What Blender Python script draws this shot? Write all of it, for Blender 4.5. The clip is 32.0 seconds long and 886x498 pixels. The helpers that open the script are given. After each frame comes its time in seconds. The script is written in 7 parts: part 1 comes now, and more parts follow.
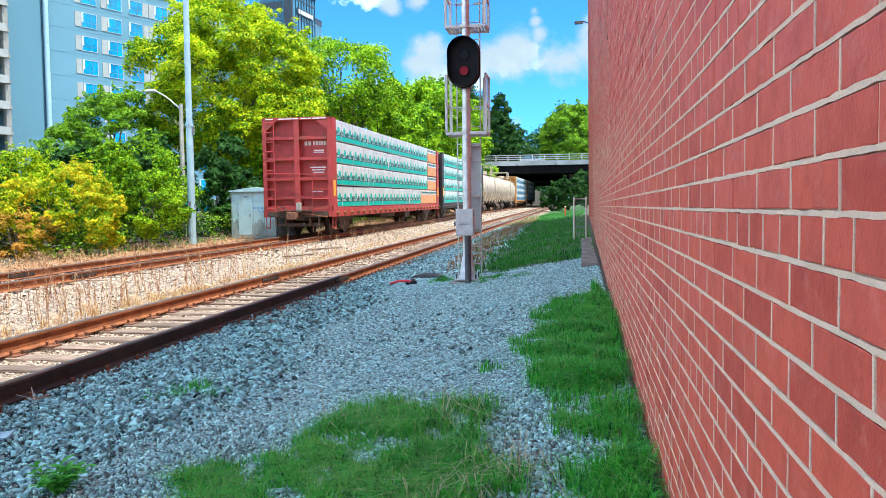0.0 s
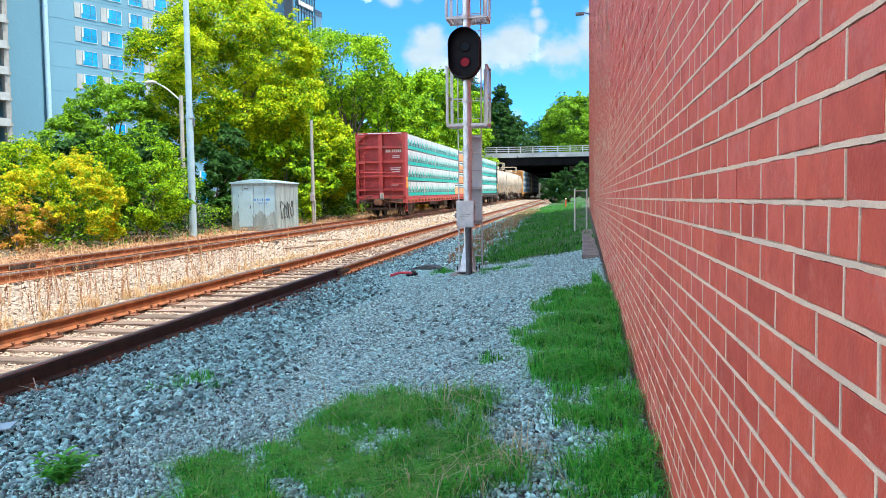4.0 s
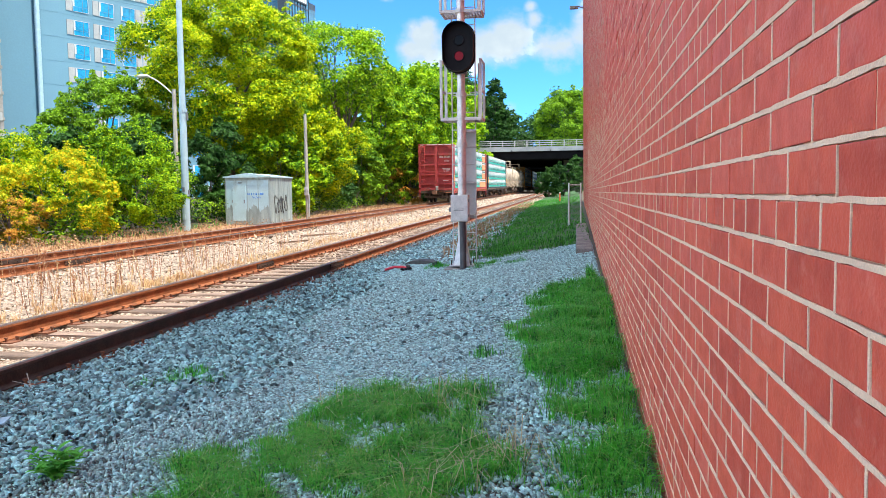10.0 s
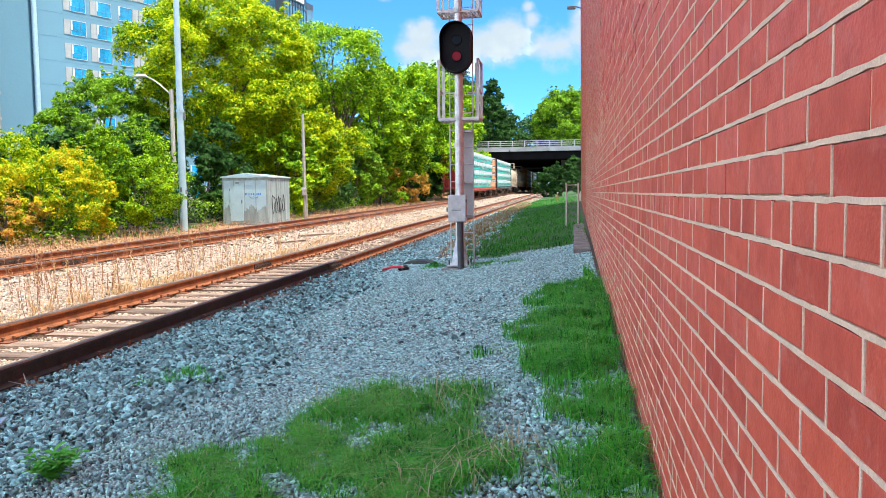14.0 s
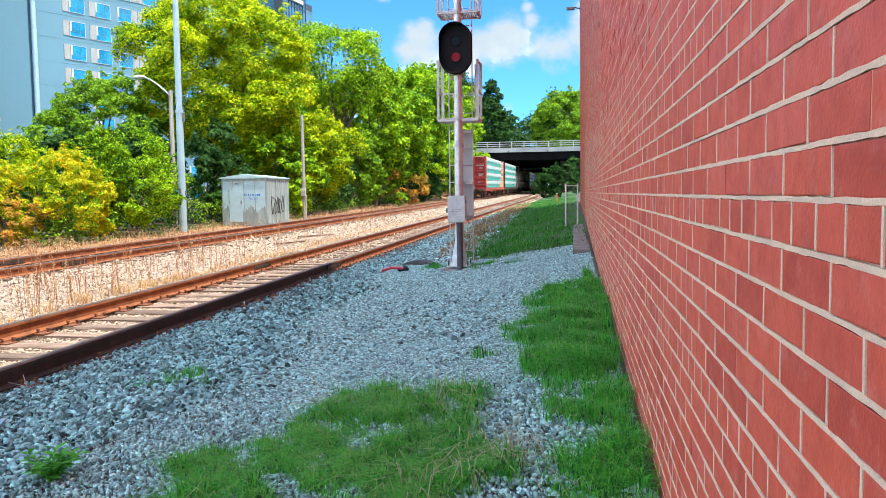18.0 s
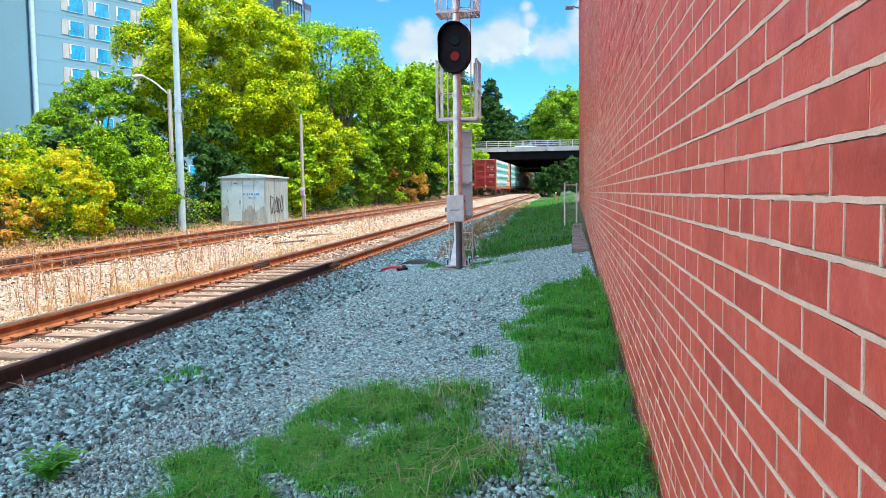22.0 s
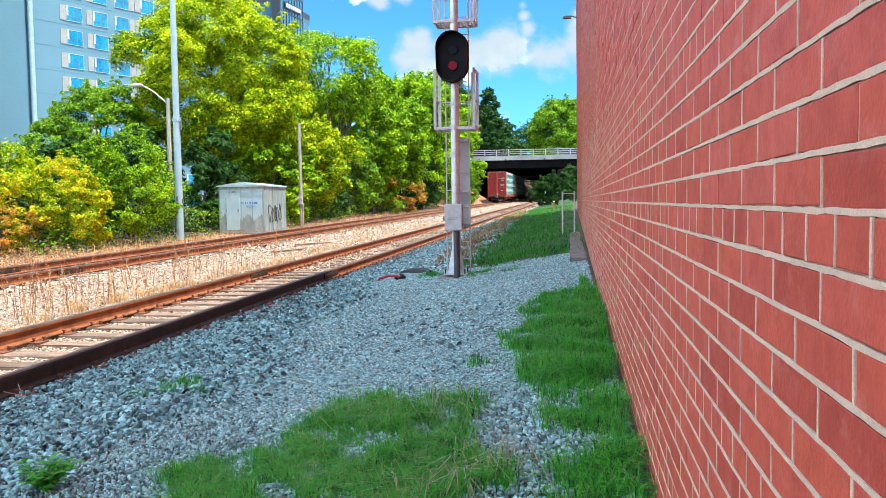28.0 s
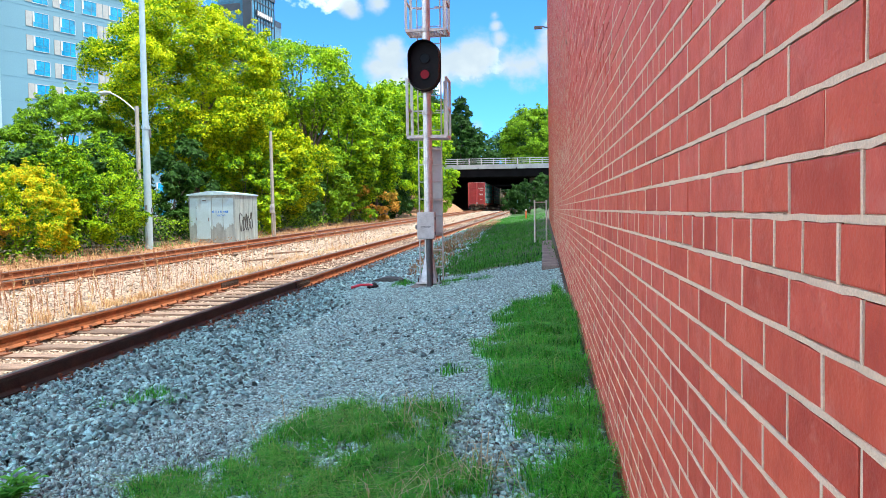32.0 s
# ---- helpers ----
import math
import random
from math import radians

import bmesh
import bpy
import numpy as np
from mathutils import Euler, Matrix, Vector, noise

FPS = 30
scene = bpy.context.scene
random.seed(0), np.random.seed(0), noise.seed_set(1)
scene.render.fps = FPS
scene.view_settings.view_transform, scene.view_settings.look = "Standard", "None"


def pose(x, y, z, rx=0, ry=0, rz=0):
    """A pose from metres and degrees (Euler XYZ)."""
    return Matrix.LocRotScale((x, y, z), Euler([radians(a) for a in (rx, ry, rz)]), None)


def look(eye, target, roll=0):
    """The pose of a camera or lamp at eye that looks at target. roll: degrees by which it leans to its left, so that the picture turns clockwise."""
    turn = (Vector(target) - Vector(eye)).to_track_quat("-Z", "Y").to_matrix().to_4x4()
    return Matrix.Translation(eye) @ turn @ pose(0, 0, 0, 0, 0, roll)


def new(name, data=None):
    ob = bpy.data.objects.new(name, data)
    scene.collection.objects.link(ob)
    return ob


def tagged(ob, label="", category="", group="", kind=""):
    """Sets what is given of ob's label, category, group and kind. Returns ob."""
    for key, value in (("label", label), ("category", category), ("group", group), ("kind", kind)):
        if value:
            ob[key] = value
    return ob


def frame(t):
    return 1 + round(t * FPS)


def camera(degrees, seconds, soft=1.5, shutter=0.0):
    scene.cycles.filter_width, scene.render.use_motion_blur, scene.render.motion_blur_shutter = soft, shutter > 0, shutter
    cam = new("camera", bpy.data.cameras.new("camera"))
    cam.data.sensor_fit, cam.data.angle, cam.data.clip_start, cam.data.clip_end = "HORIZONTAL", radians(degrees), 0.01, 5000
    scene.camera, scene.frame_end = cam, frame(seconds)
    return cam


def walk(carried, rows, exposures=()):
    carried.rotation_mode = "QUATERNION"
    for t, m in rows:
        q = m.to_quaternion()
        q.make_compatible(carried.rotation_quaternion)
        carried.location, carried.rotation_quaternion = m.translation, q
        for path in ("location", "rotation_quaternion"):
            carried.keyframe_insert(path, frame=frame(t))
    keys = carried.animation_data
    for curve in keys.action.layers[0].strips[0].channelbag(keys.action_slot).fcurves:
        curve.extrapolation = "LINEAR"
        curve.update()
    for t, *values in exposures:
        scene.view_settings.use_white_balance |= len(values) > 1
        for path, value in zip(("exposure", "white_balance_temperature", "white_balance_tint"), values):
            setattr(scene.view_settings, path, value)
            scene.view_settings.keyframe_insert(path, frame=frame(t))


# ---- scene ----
ZE = 1.10            # the eye's height over the ground at the foot of the brick wall
cam = camera(60.72, 32.0, soft=0.58)
walk(cam, [
    (0, pose(0.0034, 0.0046, ZE + 0.0008, 86.868, 0.605, 10.353)),
    (0.5, pose(0.0031, 0.0038, ZE + 0.0021, 86.85, 0.619, 10.379)),
    (1, pose(0.002, 0.0039, ZE + -0.0008, 86.862, 0.598, 10.386)),
    (1.5, pose(-0.0013, 0.0038, ZE + -0.0032, 86.845, 0.603, 10.373)),
    (2, pose(-0.0003, 0.0017, ZE + -0.0009, 86.839, 0.6, 10.37)),
    (2.5, pose(-0.0002, 0.0018, ZE + -0.001, 86.841, 0.589, 10.379)),
    (3, pose(-0.0043, -0.0005, ZE + -0.0033, 86.657, 0.585, 10.332)),
    (3.5, pose(-0.0039, -0, ZE + -0.0027, 86.463, 0.569, 10.37)),
    (5.5, pose(-0.0017, -0.0024, ZE + -0.0019, 85.836, 0.572, 10.363)),
    (6, pose(-0.0027, -0.0036, ZE + -0.0017, 85.838, 0.6, 10.373)),
    (6.5, pose(-0.0042, -0.0062, ZE + -0.0002, 85.852, 0.627, 10.348)),
    (7, pose(-0.0042, -0.0045, ZE + -0.0011, 85.827, 0.618, 10.34)),
    (7.5, pose(-0.0051, -0.0044, ZE + -0.0018, 85.829, 0.602, 10.313)),
    (8, pose(-0.0052, -0.0035, ZE + -0.0016, 85.831, 0.613, 10.326)),
    (8.5, pose(-0.0026, -0.0036, ZE + 0.0001, 85.83, 0.62, 10.331)),
    (9, pose(-0.0049, -0.0035, ZE + -0.0009, 85.816, 0.602, 10.013)),
    (9.5, pose(-0.0029, -0.0017, ZE + -0.0006, 85.817, 0.612, 9.943)),
    (10, pose(-0.0026, -0.0026, ZE + 0.0001, 85.813, 0.609, 9.94)),
    (10.5, pose(-0.003, -0.0026, ZE + -0, 85.816, 0.587, 9.954)),
    (11, pose(-0.0008, 0.0021, ZE + -0.0007, 85.813, 0.619, 9.948)),
    (11.5, pose(0.0005, 0.0026, ZE + -0.001, 85.815, 0.61, 9.885)),
    (12, pose(-0.0001, 0.0022, ZE + -0.001, 85.815, 0.609, 9.779)),
    (12.5, pose(-0.0008, 0.0005, ZE + -0.001, 85.818, 0.594, 9.766)),
    (13, pose(-0, 0, ZE + -0, 85.815, 0.598, 9.768)),
    (13.5, pose(0, 0.0001, ZE + 0, 85.815, 0.598, 9.768)),
    (14, pose(0.0003, -0.0016, ZE + 0.0002, 85.815, 0.597, 9.768)),
    (14.5, pose(-0.0005, -0.0014, ZE + 0.0001, 85.816, 0.59, 9.765)),
    (16.5, pose(-0.001, -0.0025, ZE + 0.0001, 85.816, 0.596, 9.762)),
    (17, pose(-0.0004, -0.0032, ZE + -0, 85.884, 0.585, 9.75)),
    (17.5, pose(-0.0009, -0.0038, ZE + 0.0008, 85.874, 0.611, 9.748)),
    (18, pose(-0.0021, -0.0043, ZE + 0.0004, 85.871, 0.636, 9.714)),
    (18.5, pose(-0.0014, -0.0035, ZE + -0.0004, 85.878, 0.613, 9.704)),
    (19, pose(-0, -0.0024, ZE + -0.0002, 85.861, 0.633, 9.764)),
    (19.5, pose(-0.0014, -0.0046, ZE + 0.0002, 85.868, 0.636, 9.73)),
    (20, pose(-0.0008, -0.0031, ZE + 0.0005, 85.847, 0.666, 9.734)),
    (20.5, pose(-0.0005, -0.0023, ZE + 0.0011, 85.821, 0.69, 9.736)),
    (21, pose(-0.0008, -0.0028, ZE + 0.0004, 85.818, 0.67, 9.689)),
    (21.5, pose(-0.0015, -0.0024, ZE + -0.0003, 85.817, 0.66, 9.659)),
    (22, pose(-0.0007, -0.0015, ZE + -0.0002, 85.821, 0.651, 9.642)),
    (22.5, pose(-0.0007, -0.0037, ZE + -0.0004, 85.877, 0.619, 9.65)),
    (23, pose(-0.0002, -0.0033, ZE + -0, 86.093, 0.654, 9.637)),
    (23.5, pose(-0.0002, -0.0029, ZE + 0, 86.314, 0.67, 9.634)),
    (24, pose(0.0006, -0.0025, ZE + 0.0001, 86.386, 0.661, 9.64)),
    (24.5, pose(0.0015, -0.0007, ZE + 0.0007, 86.378, 0.671, 9.645)),
    (25, pose(0.0009, -0.0021, ZE + 0.0005, 86.373, 0.684, 9.637)),
    (25.5, pose(0.0018, -0.001, ZE + 0.0008, 86.369, 0.699, 9.632)),
    (27.5, pose(0.006, -0.0041, ZE + 0.0028, 86.408, 0.686, 9.514)),
    (28, pose(0.005, -0.005, ZE + 0.0036, 86.462, 0.677, 9.506)),
    (28.5, pose(0.0054, -0.0022, ZE + 0.0032, 86.592, 0.696, 9.486)),
    (29, pose(0.0069, 0.0019, ZE + 0.0035, 86.813, 0.746, 9.375)),
    (29.5, pose(0.0074, 0.0011, ZE + 0.0047, 87.052, 0.788, 9.38)),
    (30, pose(0.0028, 0.0037, ZE + 0.0005, 87.119, 0.764, 9.225)),
    (30.5, pose(0.0047, 0.0073, ZE + 0.0004, 87.115, 0.768, 8.544)),
    (31, pose(0.0064, 0.0062, ZE + 0.0018, 87.13, 0.732, 7.997)),
    (31.5, pose(0.0071, 0.0045, ZE + 0.0033, 87.101, 0.772, 7.634)),
    (32, pose(0.0067, 0.005, ZE + 0.0012, 87.095, 0.71, 7.444)),
], exposures=[(0.0, 1.90, 5980, 2.5), (2.0, 1.92, 6050, 3), (6.0, 1.95, 6330, 6), (9.0, 1.95, 6480, 8.5), (14.0, 1.95, 6500, 8.5), (22.0, 1.95, 6430, 7.5), (24.0, 1.95, 6380, 7), (28.0, 1.95, 6400, 7), (32.0, 1.95, 6430, 7.5)])

# ---------------------------------------------------------------- world and sun
SUN_EL, SUN_BACK = 69.35, 20.0      # degrees: height, and how far it stands behind the wall's normal
world = bpy.data.worlds.new("world")
scene.world = world
world.use_nodes = True
to_sun = Vector((math.cos(radians(SUN_EL)) * math.cos(radians(SUN_BACK)),
                 -math.cos(radians(SUN_EL)) * math.sin(radians(SUN_BACK)), math.sin(radians(SUN_EL))))


def sky_world():
    """Sky with a few bright summer clouds low over the bridge, and unseen ones elsewhere as fill light."""
    nt = world.node_tree
    nt.nodes.clear()
    N = nt.nodes.new
    out, bg, sky = N("ShaderNodeOutputWorld"), N("ShaderNodeBackground"), N("ShaderNodeTexSky")
    sky.sky_type, sky.sun_disc = "NISHITA", False
    sky.sun_elevation, sky.sun_rotation = radians(SUN_EL), math.atan2(to_sun.x, to_sun.y)
    sky.air_density, sky.dust_density, sky.ozone_density = 0.9, 0.1, 2.4
    co, mp, nrm = N("ShaderNodeTexCoord"), N("ShaderNodeMapping"), N("ShaderNodeVectorMath")
    nrm.operation = "NORMALIZE"
    mp.inputs["Scale"].default_value = (1.0, 1.0, 1.25)
    mp.inputs["Location"].default_value = (0.7, 1.9, 0.3)
    n1 = N("ShaderNodeTexNoise")
    n1.inputs["Scale"].default_value, n1.inputs["Detail"].default_value, n1.inputs["Roughness"].default_value = 11.0, 8.0, 0.56
    n2 = N("ShaderNodeTexNoise")
    n2.inputs["Scale"].default_value, n2.inputs["Detail"].default_value = 2.2, 3.0
    nt.links.new(mp.outputs["Vector"], n2.inputs["Vector"])
    # fair-weather cumulus: a few heaps in the north; loose ones elsewhere, unseen, added as fill
    heap = None
    for d, size in CLOUDS:
        dist, mr = N("ShaderNodeVectorMath"), N("ShaderNodeMapRange")
        dist.operation = "DISTANCE"
        dist.inputs[1].default_value = Vector(d).normalized()
        nt.links.new(nrm.outputs["Vector"], dist.inputs[0])
        mr.inputs["From Min"].default_value, mr.inputs["From Max"].default_value = 0.0, size
        mr.inputs["To Min"].default_value, mr.inputs["To Max"].default_value = 0.45, 0.0
        nt.links.new(dist.outputs["Value"], mr.inputs["Value"])
        if heap is None:
            heap = mr.outputs["Result"]
        else:
            mx = N("ShaderNodeMath")
            mx.operation = "MAXIMUM"
            nt.links.new(heap, mx.inputs[0])
            nt.links.new(mr.outputs["Result"], mx.inputs[1])
            heap = mx.outputs["Value"]
    loose = N("ShaderNodeMapRange")
    loose.inputs["From Min"].default_value, loose.inputs["From Max"].default_value = 0.34, 0.52
    loose.inputs["To Min"].default_value, loose.inputs["To Max"].default_value = 0.0, 0.24
    nt.links.new(n2.outputs["Fac"], loose.inputs["Value"])
    # the unseen fill clouds are masked out of the north, which is clear but for the heaps
    far_, clr, lm = N("ShaderNodeVectorMath"), N("ShaderNodeMapRange"), N("ShaderNodeMath")
    far_.operation = "DISTANCE"
    far_.inputs[1].default_value = Vector(CLEAR).normalized()
    nt.links.new(nrm.outputs["Vector"], far_.inputs[0])
    clr.inputs["From Min"].default_value, clr.inputs["From Max"].default_value = 0.58, 0.85
    nt.links.new(far_.outputs["Value"], clr.inputs["Value"])
    lm.operation = "MULTIPLY"
    nt.links.new(loose.outputs["Result"], lm.inputs[0])
    nt.links.new(clr.outputs["Result"], lm.inputs[1])
    tot = N("ShaderNodeMath")
    tot.operation = "MULTIPLY_ADD"
    tot.inputs[1].default_value = 1.3
    nt.links.new(lm.outputs["Value"], tot.inputs[2])
    nt.links.new(n1.outputs["Fac"], tot.inputs[0])
    ramp = N("ShaderNodeValToRGB")
    ramp.color_ramp.elements[0].position, ramp.color_ramp.elements[1].position = 0.74, 1.0
    mix = N("ShaderNodeMix")
    mix.data_type = "RGBA"
    mix.inputs["B"].default_value = FILL_CLOUD
    # the heaps in the north have their own softer, greyer white, dimmer than the fill clouds
    billow, veil = N("ShaderNodeMath"), N("ShaderNodeMix")
    billow.operation = "MULTIPLY_ADD"
    billow.inputs[1].default_value = 1.15
    soft = N("ShaderNodeMapRange")
    soft.interpolation_type = "SMOOTHSTEP"
    soft.inputs["From Min"].default_value, soft.inputs["From Max"].default_value = 0.72, 1.0
    soft.inputs["To Max"].default_value = 0.95
    veil.data_type = "RGBA"
    veil.inputs["B"].default_value = CLOUD_SOFT
    tint = N("ShaderNodeMix")
    tint.data_type, tint.blend_type = "RGBA", "MULTIPLY"
    tint.inputs["Factor"].default_value = 1.0
    tint.inputs["B"].default_value = SKY_TINT
    bg.inputs["Strength"].default_value = SKY
    ln = nt.links.new
    ln(co.outputs["Generated"], nrm.inputs[0])
    ln(nrm.outputs["Vector"], mp.inputs["Vector"])
    ln(mp.outputs["Vector"], n1.inputs["Vector"])
    ln(tot.outputs["Value"], ramp.inputs["Fac"])
    ln(ramp.outputs["Color"], mix.inputs["Factor"])
    ln(sky.outputs["Color"], tint.inputs["A"])
    ln(tint.outputs["Result"], mix.inputs["A"])
    ln(n1.outputs["Fac"], billow.inputs[0])
    ln(heap, billow.inputs[2])
    ln(billow.outputs["Value"], soft.inputs["Value"])
    ln(soft.outputs["Result"], veil.inputs["Factor"])
    ln(mix.outputs["Result"], veil.inputs["A"])
    ln(veil.outputs["Result"], bg.inputs["Color"])
    ln(bg.outputs["Background"], out.inputs["Surface"])


SKY = 0.15
SKY_TINT = (0.135, 0.33, 0.56, 1)
# Brightness of the unseen loose clouds, raised to light the shaded side.
FILL_CLOUD = (6.9, 7.2, 7.0, 1)
CLOUD_SOFT = (1.25, 1.45, 1.55, 1)
CLOUDS = (((-0.199, 1, 0.201), 0.055), ((-0.216, 1, 0.193), 0.035), ((-0.193, 1, 0.22), 0.030), ((-0.09, 1, 0.205), 0.066), ((-0.116, 1, 0.199), 0.049), ((-0.019, 1, 0.189), 0.071), ((0.008, 1, 0.199), 0.062), ((-0.252, 1, 0.268), 0.024), ((-0.213, 1, 0.275), 0.026), ((-0.085, 1, 0.112), 0.023), ((-0.059, 1, 0.254), 0.017), ((-0.058, 1, 0.24), 0.019), ((-0.054, 1, 0.224), 0.024))
CLEAR = (-.25, 1, .3)
sky_world()
sun = new("sun", bpy.data.lights.new("sun", "SUN"))
sun.data.energy, sun.data.angle, sun.data.color = 2.25, radians(0.55), (1.0, 0.94, 0.84)
sun.matrix_world = look(to_sun * 60, (0, 0, 0))

# ---------------------------------------------------------------- materials


def mat(name, color, rough=0.8, metal=0.0, spread=0.25, scale=6.0, fine=90.0, bump=0.15, other=None, patch=0.5, coat=0.0, spec=0.5,
        per_object=0.0, per_island=0.0, lean=(1, 1, 1)):
    """A surface with grain at two scales. other: a second colour in patches. per_object / per_island: shifts in brightness."""
    m = bpy.data.materials.new(name)
    m.use_nodes = True
    nt = m.node_tree
    b = nt.nodes["Principled BSDF"]
    N, ln = nt.nodes.new, nt.links.new
    co, mp = N("ShaderNodeTexCoord"), N("ShaderNodeMapping")
    mp.inputs["Scale"].default_value = lean
    ln(co.outputs["Object"], mp.inputs["Vector"])
    big, small = N("ShaderNodeTexNoise"), N("ShaderNodeTexNoise")
    for n, s, d in ((big, scale, 5.0), (small, fine, 3.0)):
        n.inputs["Scale"].default_value, n.inputs["Detail"].default_value = s, d
        ln(mp.outputs["Vector"], n.inputs["Vector"])
    ramp = N("ShaderNodeValToRGB")
    e = ramp.color_ramp.elements
    dark = [c * (1 - spread) for c in color]
    lite = [min(1, c * (1 + spread)) for c in color]
    e[0].position, e[0].color = 0.32, (*dark, 1)
    e[1].position, e[1].color = 0.68, (*lite, 1)
    if other:
        k = e.new(patch)
        k.color = (*color, 1)
        e[2].color = (*other, 1) if e[2].position > patch else e[2].color
        e[len(e) - 1].color = (*other, 1)
    ln(big.outputs["Fac"], ramp.inputs["Fac"])
    grain = N("ShaderNodeMapRange")
    grain.inputs["From Min"].default_value, grain.inputs["From Max"].default_value = 0.3, 0.7
    grain.inputs["To Min"].default_value, grain.inputs["To Max"].default_value = 1 - spread * 0.8, 1 + spread * 0.6
    ln(small.outputs["Fac"], grain.inputs["Value"])
    value = grain.outputs["Result"]
    for amount, node, socket in ((per_object, "ShaderNodeObjectInfo", "Random"), (per_island, "ShaderNodeNewGeometry", "Random Per Island")):
        if amount:
            r, mr, mu = N(node), N("ShaderNodeMapRange"), N("ShaderNodeMath")
            mr.inputs["To Min"].default_value, mr.inputs["To Max"].default_value = 1 - amount, 1 + amount
            mu.operation = "MULTIPLY"
            ln(r.outputs[socket], mr.inputs["Value"])
            ln(mr.outputs["Result"], mu.inputs[0])
            ln(value, mu.inputs[1])
            value = mu.outputs["Value"]
    mul = N("ShaderNodeVectorMath")
    mul.operation = "SCALE"
    ln(ramp.outputs["Color"], mul.inputs[0])
    ln(value, mul.inputs["Scale"])
    ln(mul.outputs["Vector"], b.inputs["Base Color"])
    rr = N("ShaderNodeMapRange")
    rr.inputs["To Min"].default_value, rr.inputs["To Max"].default_value = max(0.03, rough - 0.12), min(1, rough + 0.12)
    ln(big.outputs["Fac"], rr.inputs["Value"])
    ln(rr.outputs["Result"], b.inputs["Roughness"])
    b.inputs["Metallic"].default_value = metal
    b.inputs["Coat Weight"].default_value = coat
    b.inputs["Specular IOR Level"].default_value = spec
    if bump:
        bn = N("ShaderNodeBump")
        bn.inputs["Strength"].default_value, bn.inputs["Distance"].default_value = bump, 0.01
        ln(small.outputs["Fac"], bn.inputs["Height"])
        ln(bn.outputs["Normal"], b.inputs["Normal"])
    return m


def leaf_mat(name, a, b_, rough=0.55, scale=0.45, through_=0.28, apart=0.45, lo=0.45, hi=0.98, mid=None):
    """Leaves: colour varies leaf by leaf and in large patches, and light comes through."""
    m = bpy.data.materials.new(name)
    m.use_nodes = True
    nt = m.node_tree
    N, ln = nt.nodes.new, nt.links.new
    b, out = nt.nodes["Principled BSDF"], nt.nodes["Material Output"]
    geo, co, noi = N("ShaderNodeNewGeometry"), N("ShaderNodeTexCoord"), N("ShaderNodeTexNoise")
    noi.inputs["Scale"].default_value, noi.inputs["Detail"].default_value = scale, 4.0
    ln(co.outputs["Object"], noi.inputs["Vector"])
    add, ramp = N("ShaderNodeMath"), N("ShaderNodeValToRGB")
    add.operation = "MULTIPLY_ADD"
    ln(geo.outputs["Random Per Island"], add.inputs[0])
    add.inputs[1].default_value = apart
    ln(noi.outputs["Fac"], add.inputs[2])
    ramp.color_ramp.elements[0].position, ramp.color_ramp.elements[0].color = lo, (*a, 1)
    ramp.color_ramp.elements[1].position, ramp.color_ramp.elements[1].color = hi, (*b_, 1)
    if mid:
        ramp.color_ramp.elements.new((lo + hi) / 2).color = (*mid, 1)
    ln(add.outputs["Value"], ramp.inputs["Fac"])
    ln(ramp.outputs["Color"], b.inputs["Base Color"])
    b.inputs["Roughness"].default_value = rough
    b.inputs["Specular IOR Level"].default_value = 0.14
    tr, mx = N("ShaderNodeBsdfTranslucent"), N("ShaderNodeMixShader")
    ln(ramp.outputs["Color"], tr.inputs["Color"])
    mx.inputs["Fac"].default_value = through_
    ln(b.outputs["BSDF"], mx.inputs[1])
    ln(tr.outputs["BSDF"], mx.inputs[2])
    ln(mx.outputs["Shader"], out.inputs["Surface"])
    return m


def glow_mat(name, color, strength):
    m = bpy.data.materials.new(name)
    m.use_nodes = True
    b = m.node_tree.nodes["Principled BSDF"]
    b.inputs["Base Color"].default_value = (*color, 1)
    b.inputs["Emission Color"].default_value = (*color, 1)
    b.inputs["Emission Strength"].default_value = strength
    b.inputs["Roughness"].default_value = 0.45
    b.inputs["Specular IOR Level"].default_value = 0.2
    return m


